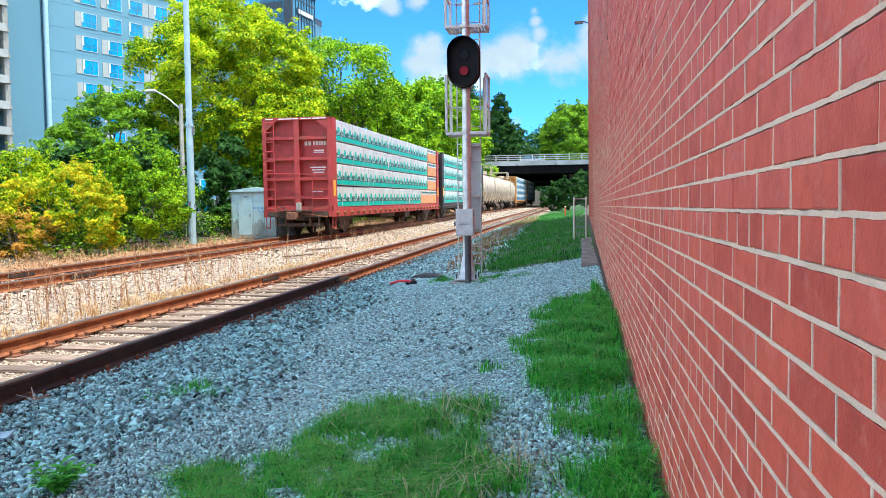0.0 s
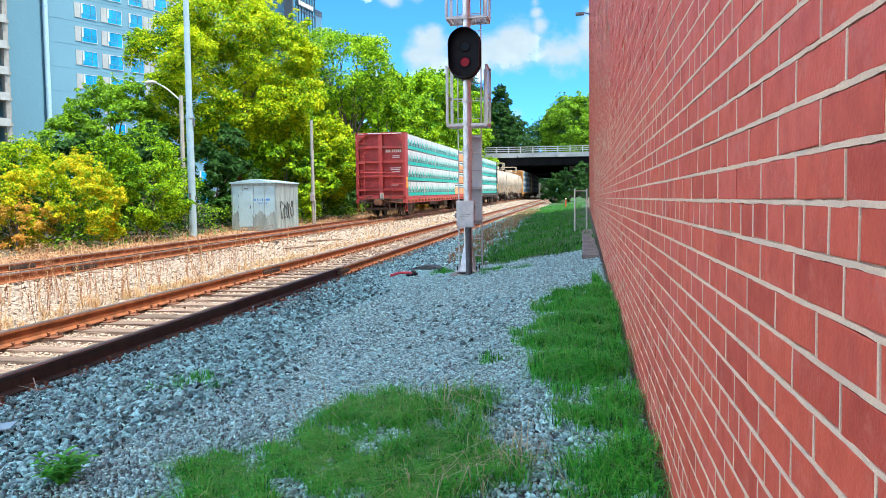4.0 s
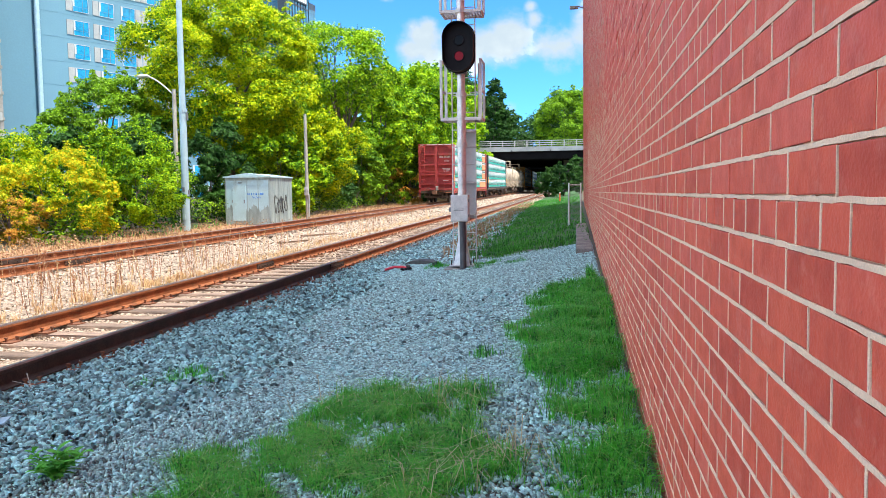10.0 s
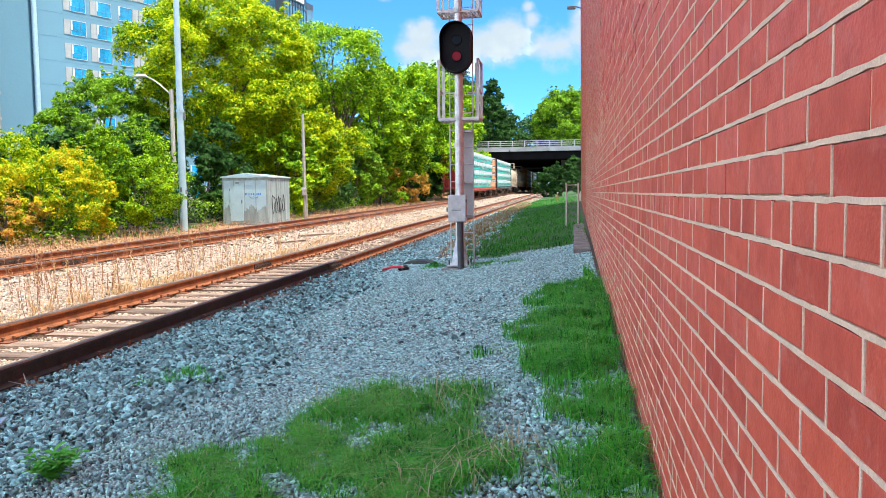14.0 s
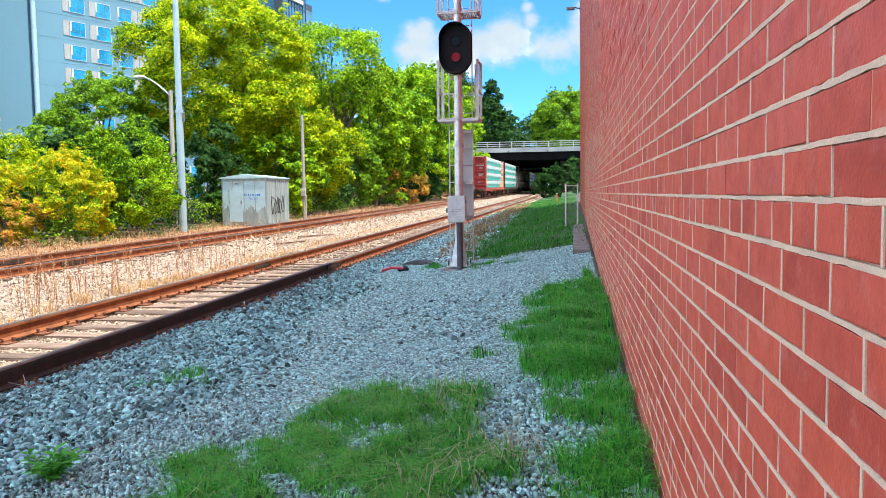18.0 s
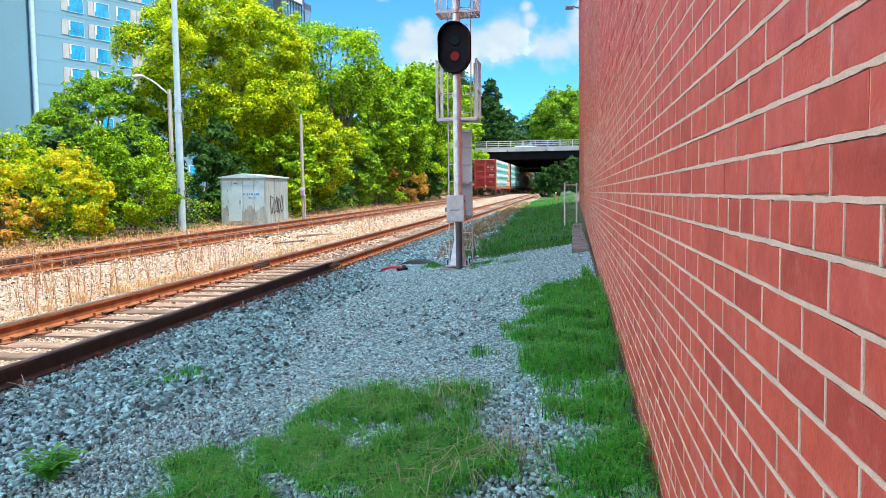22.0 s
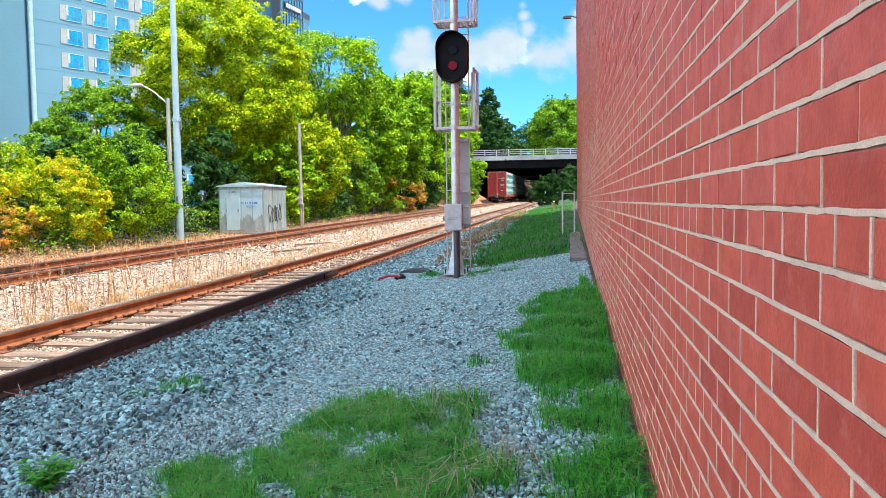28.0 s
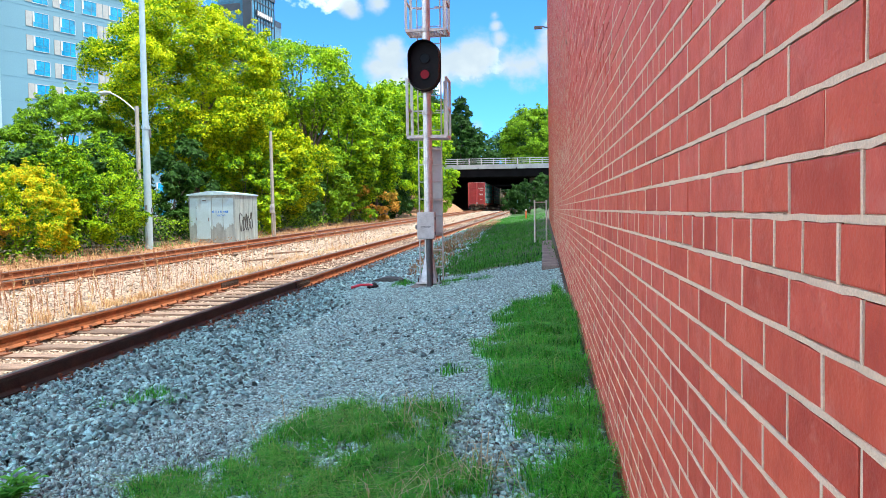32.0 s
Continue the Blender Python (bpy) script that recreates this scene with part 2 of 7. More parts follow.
def brick_mat(name, apart, socket, bump):
    """Old red paint on brick: tone varies brick by brick, with chalky blooms, upright weather streaks and pits."""
    m = bpy.data.materials.new(name)
    m.use_nodes = True
    nt = m.node_tree
    N, ln = nt.nodes.new, nt.links.new
    b = nt.nodes["Principled BSDF"]
    co, rnd, shift = N("ShaderNodeTexCoord"), N(apart), N("ShaderNodeVectorMath")
    shift.operation = "MULTIPLY_ADD"
    shift.inputs[1].default_value = (37.0, 53.0, 29.0)
    ln(rnd.outputs[socket], shift.inputs[0])
    ln(co.outputs["Object"], shift.inputs[2])

    def noise(scale, detail, lean, rough=.5):
        mp, n = N("ShaderNodeMapping"), N("ShaderNodeTexNoise")
        mp.inputs["Scale"].default_value = lean
        ln(shift.outputs["Vector"], mp.inputs["Vector"])
        ln(mp.outputs["Vector"], n.inputs["Vector"])
        n.inputs["Scale"].default_value, n.inputs["Detail"].default_value, n.inputs["Roughness"].default_value = scale, detail, rough
        return n.outputs["Fac"]

    def blend(kind, a, to, fac):
        x = N("ShaderNodeMix")
        x.data_type, x.blend_type = "RGBA", kind
        x.inputs["B"].default_value = (*to, 1)
        ln(a, x.inputs["A"])
        ln(fac, x.inputs["Factor"])
        return x.outputs["Result"]

    def band(v, lo, hi, top):
        r = N("ShaderNodeMapRange")
        r.inputs["From Min"].default_value, r.inputs["From Max"].default_value, r.inputs["To Max"].default_value = lo, hi, top
        ln(v, r.inputs["Value"])
        return r.outputs["Result"]

    tone = N("ShaderNodeValToRGB")
    e = tone.color_ramp.elements
    e[0].position, e[0].color = 0.0, (0.50, 0.058, 0.034, 1)
    e[1].position, e[1].color = 1.0, (0.66, 0.112, 0.074, 1)
    for at, c in ((.16, (0.60, 0.086, 0.050, 1)), (.62, (0.66, 0.099, 0.053, 1)), (.84, (0.63, 0.094, 0.060, 1))):
        e.new(at).color = c
    ln(rnd.outputs[socket], tone.inputs["Fac"])
    mottle, streak, bloom, pit = noise(16, 5, (1, 1, 1), .6), noise(8, 4, (3, 3, .8)), noise(11, 4, (1, 1, 1.6), .65), noise(130, 3, (1, 1, 1))
    col = blend("MULTIPLY", tone.outputs["Color"], (.74, .68, .68), band(mottle, .42, .74, .8))
    col = blend("MULTIPLY", col, (.66, .58, .60), band(streak, .58, .80, .5))
    col = blend("MIX", col, (.74, .33, .27), band(bloom, .56, .84, .42))
    col = blend("MULTIPLY", col, (.45, .40, .40), band(pit, .70, .78, .6))
    ln(col, b.inputs["Base Color"])
    rr = N("ShaderNodeMapRange")
    rr.inputs["To Min"].default_value, rr.inputs["To Max"].default_value = .46, .74
    ln(mottle, rr.inputs["Value"])
    ln(rr.outputs["Result"], b.inputs["Roughness"])
    b.inputs["Specular IOR Level"].default_value = .5
    add, bn = N("ShaderNodeMath"), N("ShaderNodeBump")
    add.operation = "MULTIPLY_ADD"
    add.inputs[1].default_value = 2.2
    ln(mottle, add.inputs[0])
    ln(pit, add.inputs[2])
    bn.inputs["Strength"].default_value, bn.inputs["Distance"].default_value = bump, .006
    ln(add.outputs["Value"], bn.inputs["Height"])
    ln(bn.outputs["Normal"], b.inputs["Normal"])
    return m


BRICK = brick_mat("painted_red_brick", "ShaderNodeObjectInfo", "Random", .30)
BRICK_FAR = brick_mat("red_brick", "ShaderNodeNewGeometry", "Random Per Island", .18)
MORTAR = mat("buff_lime_mortar", (0.78, 0.555, 0.40), rough=0.95, spread=0.13, scale=12, fine=240, bump=0.3, other=(0.66, 0.50, 0.385), patch=0.6)
# Bed colour is lowered to put shadow into the gaps between stones.
BALLAST_BED = mat("ballast_bed", (0.105, 0.115, 0.11), rough=0.95, spread=0.5, scale=11, fine=45, bump=0.9)
PALE_BED = mat("pale_dusty_bed", (0.33, 0.255, 0.19), rough=0.95, spread=0.35, scale=9, fine=60, bump=0.8)
STONE = mat("crushed_granite", (0.215, 0.385, 0.39), rough=0.82, spread=0.35, scale=30, fine=190, bump=0.45, per_island=0.85)
GRAVEL = mat("fine_granite_gravel", (0.325, 0.52, 0.515), rough=0.88, spread=0.25, scale=24, fine=170, bump=0.3, per_island=0.55)
STONE_WARM = mat("pale_dusty_ballast", (0.36, 0.28, 0.21), rough=0.92, spread=0.25, scale=14, fine=120, bump=0.3, per_island=0.45)
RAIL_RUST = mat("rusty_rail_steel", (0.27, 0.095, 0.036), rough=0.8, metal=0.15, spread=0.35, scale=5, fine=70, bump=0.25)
# Brown steel, darkened further for the near rail's shaded stretch.
RAIL_DARK = mat("brown_and_shaded_steel", (0.058, 0.038, 0.029), rough=0.65, metal=0.2, spread=0.4, scale=5, fine=70, bump=0.3)
PLATE = mat("rusty_tie_plate", (0.17, 0.068, 0.035), rough=0.8, metal=0.15, spread=0.35, scale=9, fine=70, bump=0.25)
RUSTY = mat("brown_rust", (0.19, 0.085, 0.048), rough=0.85, spread=0.4, scale=7, fine=60, bump=0.3)
RAIL_HEAD = mat("worn_rail_head", (0.26, 0.20, 0.16), rough=0.38, metal=0.7, spread=0.2, scale=3, fine=40, bump=0.05)
TIE = mat("weathered_timber_tie", (0.22, 0.155, 0.115), rough=0.92, spread=0.4, scale=4, fine=60, bump=0.6, per_object=0.3, lean=(0.6, 6, 6))
GALV = mat("galvanised_steel", (0.62, 0.60, 0.58), rough=0.38, metal=0.65, spread=0.16, scale=9, fine=50, bump=0.05)
ALU = mat("dull_aluminium", (0.55, 0.53, 0.51), rough=0.5, metal=0.35, spread=0.15, scale=7, fine=60, bump=0.06)
GREY_STEEL = mat("grey_painted_steel", (0.20, 0.20, 0.20), rough=0.6, metal=0.3, spread=0.25, scale=6, fine=50, bump=0.1)
BLACK = mat("matt_black_paint", (0.010, 0.010, 0.012), rough=0.55, spread=0.3, scale=8, fine=60, bump=0.05, spec=0.15)
DARK_GLASS = mat("dark_lens", (0.006, 0.007, 0.007), rough=0.25, spread=0.2, bump=0.0, spec=0.12)
RED_LENS = glow_mat("lit_red_lens", (0.17, 0.003, 0.012), 0.10)
CAR_RED = mat("faded_red_car_paint", (0.42, 0.042, 0.040), rough=0.6, spread=0.26, scale=2.2, fine=30, bump=0.1, other=(0.29, 0.060, 0.042), patch=0.5)
CAR_DARK = mat("grimy_underframe", (0.085, 0.055, 0.040), rough=0.85, spread=0.45, scale=4, fine=30, bump=0.2)
CAR_BLACK = mat("dull_black_car_paint", (0.03, 0.028, 0.03), rough=0.7, spread=0.3, scale=3, fine=30, bump=0.1)
WRAP_WHITE = mat("white_lumber_wrap", (0.56, 0.57, 0.55), rough=0.42, spread=0.14, scale=2.6, fine=11, bump=0.5)
WRAP_TEAL = mat("teal_printed_wrap", (0.002, 0.42, 0.33), rough=0.42, spread=0.16, scale=3, fine=12, bump=0.2)
WRAP_DARK = mat("dark_green_printed_wrap", (0.004, 0.085, 0.068), rough=0.45, spread=0.45, scale=5, fine=14, bump=0.2)
WRAP_BLUE = mat("blue_printed_wrap", (0.05, 0.22, 0.45), rough=0.42, spread=0.16, scale=3, fine=12, bump=0.2)
LUMBER = mat("orange_lumber_ends", (0.62, 0.27, 0.11), rough=0.8, spread=0.2, scale=6, fine=40, bump=0.3)
TANK = mat("cream_tank_paint", (0.50, 0.40, 0.295), rough=0.55, spread=0.22, scale=0.9, fine=14, bump=0.08, other=(0.31, 0.215, 0.14), patch=0.52, lean=(1, 3, .5))
ORANGE = mat("orange_car_paint", (0.60, 0.27, 0.06), rough=0.6, spread=0.2, scale=1.2, fine=20, bump=0.1)
LETTER = mat("white_stencil_paint", (0.78, 0.76, 0.72), rough=0.7, spread=0.1, scale=9, fine=60, bump=0.0)
YELLOW = mat("yellow_reflector", (0.85, 0.38, 0.02), rough=0.4, spread=0.1, scale=9, fine=60, bump=0.0)
CABINET = mat("peeling_silver_paint", (0.44, 0.62, 0.67), rough=0.5, metal=0.1, spread=0.12, scale=1.3, fine=30, bump=0.08, other=(0.38, 0.48, 0.48), patch=0.56)
CABINET_GREY = mat("bare_grey_cabinet_metal", (0.31, 0.38, 0.37), rough=0.55, metal=0.15, spread=0.25, scale=1.6, fine=26, bump=0.1, lean=(3, 3, 0.6))
POLE_WHITE = mat("pale_blue_grey_pole_paint", (0.34, 0.48, 0.55), rough=0.5, metal=0.1, spread=0.08, scale=3, fine=40, bump=0.04)
WOOD_POLE = mat("grey_weathered_pole", (0.36, 0.34, 0.295), rough=0.9, spread=0.3, scale=3, fine=60, bump=0.4, lean=(6, 6, 0.5))
CONCRETE = mat("weathered_concrete", (0.30, 0.28, 0.25), rough=0.9, spread=0.22, scale=2.5, fine=60, bump=0.3, other=(0.29, 0.27, 0.245), patch=0.55)
BRIDGE_CON = mat("grey_bridge_concrete", (0.33, 0.345, 0.345), rough=0.9, spread=0.22, scale=0.6, fine=12, bump=0.2)
# Abutment concrete with the under-bridge shade put into its base colour.
SHADE_CONCRETE = mat("shade_dark_concrete", (0.075, 0.07, 0.062), rough=0.95, spread=0.35, scale=1.2, fine=20, bump=0.3)
# Near-black base colour carries the shade under the bridge deck.
BRIDGE_DARK = mat("shade_dark_girder", (0.008, 0.008, 0.009), rough=0.95, spread=0.3, scale=0.8, fine=12, bump=0.1, spec=0.05)
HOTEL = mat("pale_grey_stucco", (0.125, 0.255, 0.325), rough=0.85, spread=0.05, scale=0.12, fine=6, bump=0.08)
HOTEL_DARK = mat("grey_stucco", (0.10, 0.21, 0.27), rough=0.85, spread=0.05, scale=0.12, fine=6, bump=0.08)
HOTEL_GLASS = mat("blue_window_glass", (0.004, 0.24, 0.44), rough=0.12, spread=0.35, scale=0.5, fine=3.0, bump=0.0, spec=0.35)
CURTAIN = mat("white_frame_panel", (0.52, 0.55, 0.55), rough=0.7, spread=0.08, scale=2, fine=20, bump=0.05)
LOUVRE = mat("beige_louvre_panel", (0.33, 0.335, 0.32), rough=0.7, spread=0.1, scale=2, fine=20, bump=0.05)
TOWER_GLASS = mat("blue_curtain_glass", (0.022, 0.135, 0.22), rough=0.22, spread=0.35, scale=0.3, fine=3.0, bump=0.0, spec=0.45)
TOWER_FRAME = mat("dark_mullion", (0.05, 0.065, 0.08), rough=0.5, metal=0.4, spread=0.1, scale=2, fine=20, bump=0.0)
BARK = mat("grey_brown_bark", (0.13, 0.10, 0.075), rough=0.95, spread=0.4, scale=3, fine=30, bump=0.8, lean=(4, 4, 0.8))
DIRT = mat("dry_brown_litter", (0.36, 0.185, 0.09), rough=0.95, spread=0.45, scale=5, fine=60, bump=0.6, other=(0.46, 0.30, 0.17), patch=0.55)
EARTH = mat("dark_soil", (0.10, 0.085, 0.055), rough=0.95, spread=0.4, scale=3, fine=40, bump=0.6, other=(0.08, 0.10, 0.035), patch=0.55)
TURF = mat("turf_under_grass", (0.045, 0.13, 0.025), rough=0.95, spread=0.4, scale=3, fine=60, bump=0.8, other=(0.11, 0.16, 0.05), patch=0.6)
GRASS = leaf_mat("grass_blades", (0.004, 0.055, 0.016), (0.092, 0.47, 0.043), scale=9.0, apart=0.9, lo=0.45, hi=1.28)
# Darker copy of GRASS: the verge's shade is put into the blade colour.
GRASS_SHADE = leaf_mat("shaded_grass_blades", (0.005, 0.055, 0.014), (0.075, 0.31, 0.032), scale=1.2, apart=0.8, lo=0.42, hi=1.25)
GRASS_PALE = leaf_mat("pale_grass_blades", (0.04, 0.22, 0.03), (0.24, 0.46, 0.10), scale=2.0, apart=0.8, lo=0.45, hi=1.2)
DRY = leaf_mat("dry_straw", (0.50, 0.28, 0.13), (0.66, 0.50, 0.27), 0.8)
LITTER = leaf_mat("fallen_leaf_litter", (0.20, 0.11, 0.05), (0.52, 0.34, 0.19), 0.8, scale=1.5)
DRY_PALE = leaf_mat("bleached_straw", (0.36, 0.33, 0.20), (0.60, 0.54, 0.38), 0.8)
DRY_RED = leaf_mat("russet_dry_stems", (0.20, 0.075, 0.045), (0.44, 0.22, 0.12), 0.8, apart=0.8, lo=0.45, hi=1.2)
WEED = leaf_mat("broad_weed_leaves", (0.03, 0.22, 0.03), (0.17, 0.54, 0.07), apart=0.8, lo=0.45, hi=1.2)
LEAF_YELLOW = leaf_mat("yellow_green_leaves", (0.024, 0.13, 0.006), (0.62, 0.66, 0.004), apart=0.65, lo=0.45, hi=1.02, mid=(0.23, 0.42, 0.005))
LEAF_GREEN = leaf_mat("green_leaves", (0.018, 0.085, 0.006), (0.40, 0.58, 0.008), apart=0.65, lo=0.45, hi=1.04, mid=(0.14, 0.33, 0.008))
# Dark green, lowered further to carry the shade under the crowns.
LEAF_DARK = leaf_mat("dark_and_shaded_leaves", (0.010, 0.042, 0.008), (0.055, 0.145, 0.022))
LEAF_MID = leaf_mat("mid_green_leaves", (0.018, 0.085, 0.008), (0.25, 0.45, 0.016), apart=0.65, lo=0.45, hi=1.06)
LEAF_ORANGE = leaf_mat("turning_orange_leaves", (0.22, 0.22, 0.018), (0.72, 0.34, 0.06))
LEAF_GOLD = leaf_mat("turning_gold_leaves", (0.05, 0.24, 0.006), (0.82, 0.58, 0.012), scale=1.1, apart=0.5, lo=0.45, hi=0.96, mid=(0.40, 0.50, 0.008))

# ---------------------------------------------------------------- building helpers


def part(name, bm, material, parent=None, label=""):
    """Links a bmesh as one mesh object, under a thing or a part."""
    me = bpy.data.meshes.new(name)
    bm.to_mesh(me)
    bm.free()
    me.materials.append(material)
    ob = new(name, me)
    ob.parent = parent
    return tagged(ob, label) if label else ob


def thing(name, m, label, category, group="", kind=""):
    """An Empty at a thing's base, that parents its parts."""
    ob = new(name)
    ob.matrix_world = m
    ob.empty_display_size = 0.2
    return tagged(ob, label, category, group, kind)


def box(bm, x0, x1, y0, y1, z0, z1, bevel=0.0):
    r = bmesh.ops.create_cube(bm, size=1.0)
    m = Matrix.LocRotScale(((x0 + x1) / 2, (y0 + y1) / 2, (z0 + z1) / 2), None, (abs(x1 - x0), abs(y1 - y0), abs(z1 - z0)))
    bmesh.ops.transform(bm, matrix=m, verts=r["verts"])
    if bevel:
        es = list({e for v in r["verts"] for e in v.link_edges})
        bmesh.ops.bevel(bm, geom=es, offset=bevel, segments=2, profile=0.6, affect="EDGES")
    return bm


def boxes(*rows, bevel=0.0):
    bm = bmesh.new()
    for r in rows:
        box(bm, *r, bevel=bevel)
    return bm


def rod(bm, a, b, r0, r1=None, seg=10, caps=True):
    """A tapered round bar from a to b."""
    a, b = Vector(a), Vector(b)
    d = b - a
    made = bmesh.ops.create_cone(bm, cap_ends=caps, segments=seg, radius1=r0, radius2=r0 if r1 is None else r1, depth=d.length)
    m = Matrix.Translation((a + b) / 2) @ d.to_track_quat("Z", "Y").to_matrix().to_4x4()
    bmesh.ops.transform(bm, matrix=m, verts=made["verts"])
    return bm


def rods(*rows, seg=8):
    bm = bmesh.new()
    for r in rows:
        rod(bm, *r, seg=seg)
    return bm


def smooth(ob, angle=40):
    for p in ob.data.polygons:
        p.use_smooth = True
    ob.data.set_sharp_from_angle(angle=radians(angle))
    return ob


def prism(points, a, b, axis="y"):
    """An outline (pairs) pushed from a to b along an axis."""
    bm = bmesh.new()
    put = {"y": lambda p, k: (p[0], k, p[1]), "x": lambda p, k: (k, p[0], p[1]), "z": lambda p, k: (p[0], p[1], k)}[axis]
    lo, hi = [bm.verts.new(put(p, a)) for p in points], [bm.verts.new(put(p, b)) for p in points]
    n = len(points)
    bm.faces.new(lo), bm.faces.new(hi[::-1])
    for i in range(n):
        bm.faces.new((lo[i], hi[i], hi[(i + 1) % n], lo[(i + 1) % n]))
    bmesh.ops.recalc_face_normals(bm, faces=bm.faces)
    return bm


def mesh_np(name, verts, faces, material, parent=None):
    """A mesh from arrays: verts n x 3, faces m x k, all faces of one size."""
    me = bpy.data.meshes.new(name)
    k = faces.shape[1]
    me.vertices.add(len(verts))
    me.vertices.foreach_set("co", np.asarray(verts, np.float32).ravel())
    me.loops.add(faces.size)
    me.loops.foreach_set("vertex_index", np.asarray(faces, np.int32).ravel())
    me.polygons.add(len(faces))
    me.polygons.foreach_set("loop_start", np.arange(0, faces.size, k, dtype=np.int32))
    me.polygons.foreach_set("use_smooth", np.zeros(len(faces), bool))
    me.update(calc_edges=True)
    me.materials.append(material)
    ob = new(name, me)
    ob.parent = parent
    return ob



def ring_tube(c, r, t, n=20):
    bm = bmesh.new()
    for i in range(n):
        a, b = 2 * math.pi * i / n, 2 * math.pi * (i + 1) / n
        rod(bm, (c[0] + r * math.cos(a), c[1], c[2] + r * math.sin(a)), (c[0] + r * math.cos(b), c[1], c[2] + r * math.sin(b)), t, seg=6)
    return bm


# ---------------------------------------------------------------- the lie of the land
GX = (-900, -60, -30, -20, -15.5, -13.6, -12.9, -12.5, -9.8, -9.0, -7.6, -6.9, -6.7, -4.75, -4.55, -4.1, -3.5, -2.8, -1.9, -1.0, 0.3, 40, 900)
GZ = (-.30, -.30, -.30, -.40, -.52, -.55, -.54, -.535, -.535, -.56, -.56, -.55, -.575, -.575, -.556, -.548, -.50, -.42, -.35, -.20, 0.0, 0.0, 0.0)
RISE = 0.0112
X1, X2 = -5.44, -11.15          # centre lines of the two tracks
Z1, Z2 = -0.366, -0.325         # their rail heads at y = 0


def along(y):
    return RISE * np.clip(y, -60, 150)


def ground_z(x, y):
    return np.interp(x, GX, GZ) + along(y)


def gz(x, y):
    return float(ground_z(x, y))


def build_ground():
    xs = np.unique(np.concatenate([np.array(GX, float), np.linspace(-24, 3, 82), np.array([-500., -200, -100, 6, 12, 20, 100, 300])]))
    ys = np.unique(np.concatenate([np.linspace(-60, 150, 211), np.array([-800., -300, -120, 180, 220, 300, 420, 600, 900, 1500])]))
    X, Y = np.meshgrid(xs, ys)
    Z = ground_z(X, Y)
    near = (np.abs(X + 5) < 16) & (Y > -5) & (Y < 120)
    Z = Z + near * 0.018 * np.sin(X * 2.3 + Y * 1.1) * np.sin(Y * 0.9 - X * 1.7) - 0.02
    V = np.stack([X, Y, Z], -1).reshape(-1, 3)
    nx, ny = len(xs), len(ys)
    I = np.arange(nx * ny).reshape(ny, nx)
    F = np.stack([I[:-1, :-1], I[:-1, 1:], I[1:, 1:], I[1:, :-1]], -1).reshape(-1, 4)
    ob = mesh_np("ground", V, F, BALLAST_BED)
    for m in (DIRT, EARTH, TURF, PALE_BED):
        ob.data.materials.append(m)
    cx, cy = V[F].mean(1)[:, 0], V[F].mean(1)[:, 1]
    slot = np.zeros(len(F), np.int32)
    slot[(cx < -4.85)] = 4
    slot[(cy > 30) & (cx < -3.2)] = 4
    slot[(cx < -12.9)] = 1
    slot[(cx < -15.4)] = 2
    slot[(cx > -1.9 - .035 * (cy - 15)) & (cy > 15.0)] = 3
    slot[(cx > 0.3)] = 2
    slot[(np.abs(cy) > 170)] = 2
    ob.data.polygons.foreach_set("material_index", slot)
    smooth(ob, 60)
    tagged(ob, "ground of ballast, dry litter and turf beside the tracks", "ground", kind="structure")


build_ground()

# ---------------------------------------------------------------- brick building
WX = 0.2922                     # the wall's face
COURSE, LONG = 0.0685, 0.2125
LINE0 = ZE - 0.0139             # a bed joint near the eye's height; the course below it is all headers
WALL_END, WALL_TOP = 48.0, 13.5
LEAN = pose(0, 0, ZE, 0.042, -0.317, -0.200) @ pose(0, 0, -ZE)   # the old wall is a little out of true


def build_wall():
    base = tagged(new("wall_brick"), "long red painted brick wall with pale mortar joints", "wall", kind="structure")
    base.matrix_world = LEAN
    # Second box: unseen raised top, added to set the wall shadow's edge.
    core = boxes((WX + 0.0065, WX + 0.36, -9.0, WALL_END, -0.3, WALL_TOP), (WX + 0.0, WX + 0.40, 2.7, 12.3, WALL_TOP, WALL_TOP + 0.62))
    part("mortar_bed", core, MORTAR, base, "pale buff lime mortar between the bricks")
    # the rest of the building, closed behind the wall
    part("building_back", boxes((WX + 14, WX + 14.3, -9, WALL_END, -0.3, WALL_TOP)), BRICK_FAR, base)
    part("building_end", boxes((WX + 0.36, WX + 14, WALL_END - 0.35, WALL_END, -0.3, WALL_TOP)), BRICK_FAR, base)
    part("building_rear", boxes((WX + 0.36, WX + 14, -9, -8.7, -0.3, WALL_TOP)), BRICK_FAR, base)
    part("roof", boxes((WX + 0.36, WX + 14, -8.7, WALL_END - 0.35, WALL_TOP - 0.4, WALL_TOP - 0.15)), CONCRETE, base)
    return base


wall = build_wall()

# ---------------------------------------------------------------- the two tracks
RAIL_OUT = ((-.068, 0), (.068, 0), (.068, .011), (.020, .024), (.009, .032), (.009, .122), (.016, .132), (.034, .138), (.034, .160), (.026, .171),
            (-.026, .171), (-.034, .160), (-.034, .138), (-.016, .132), (-.009, .122), (-.009, .032), (-.020, .024), (-.068, .011))


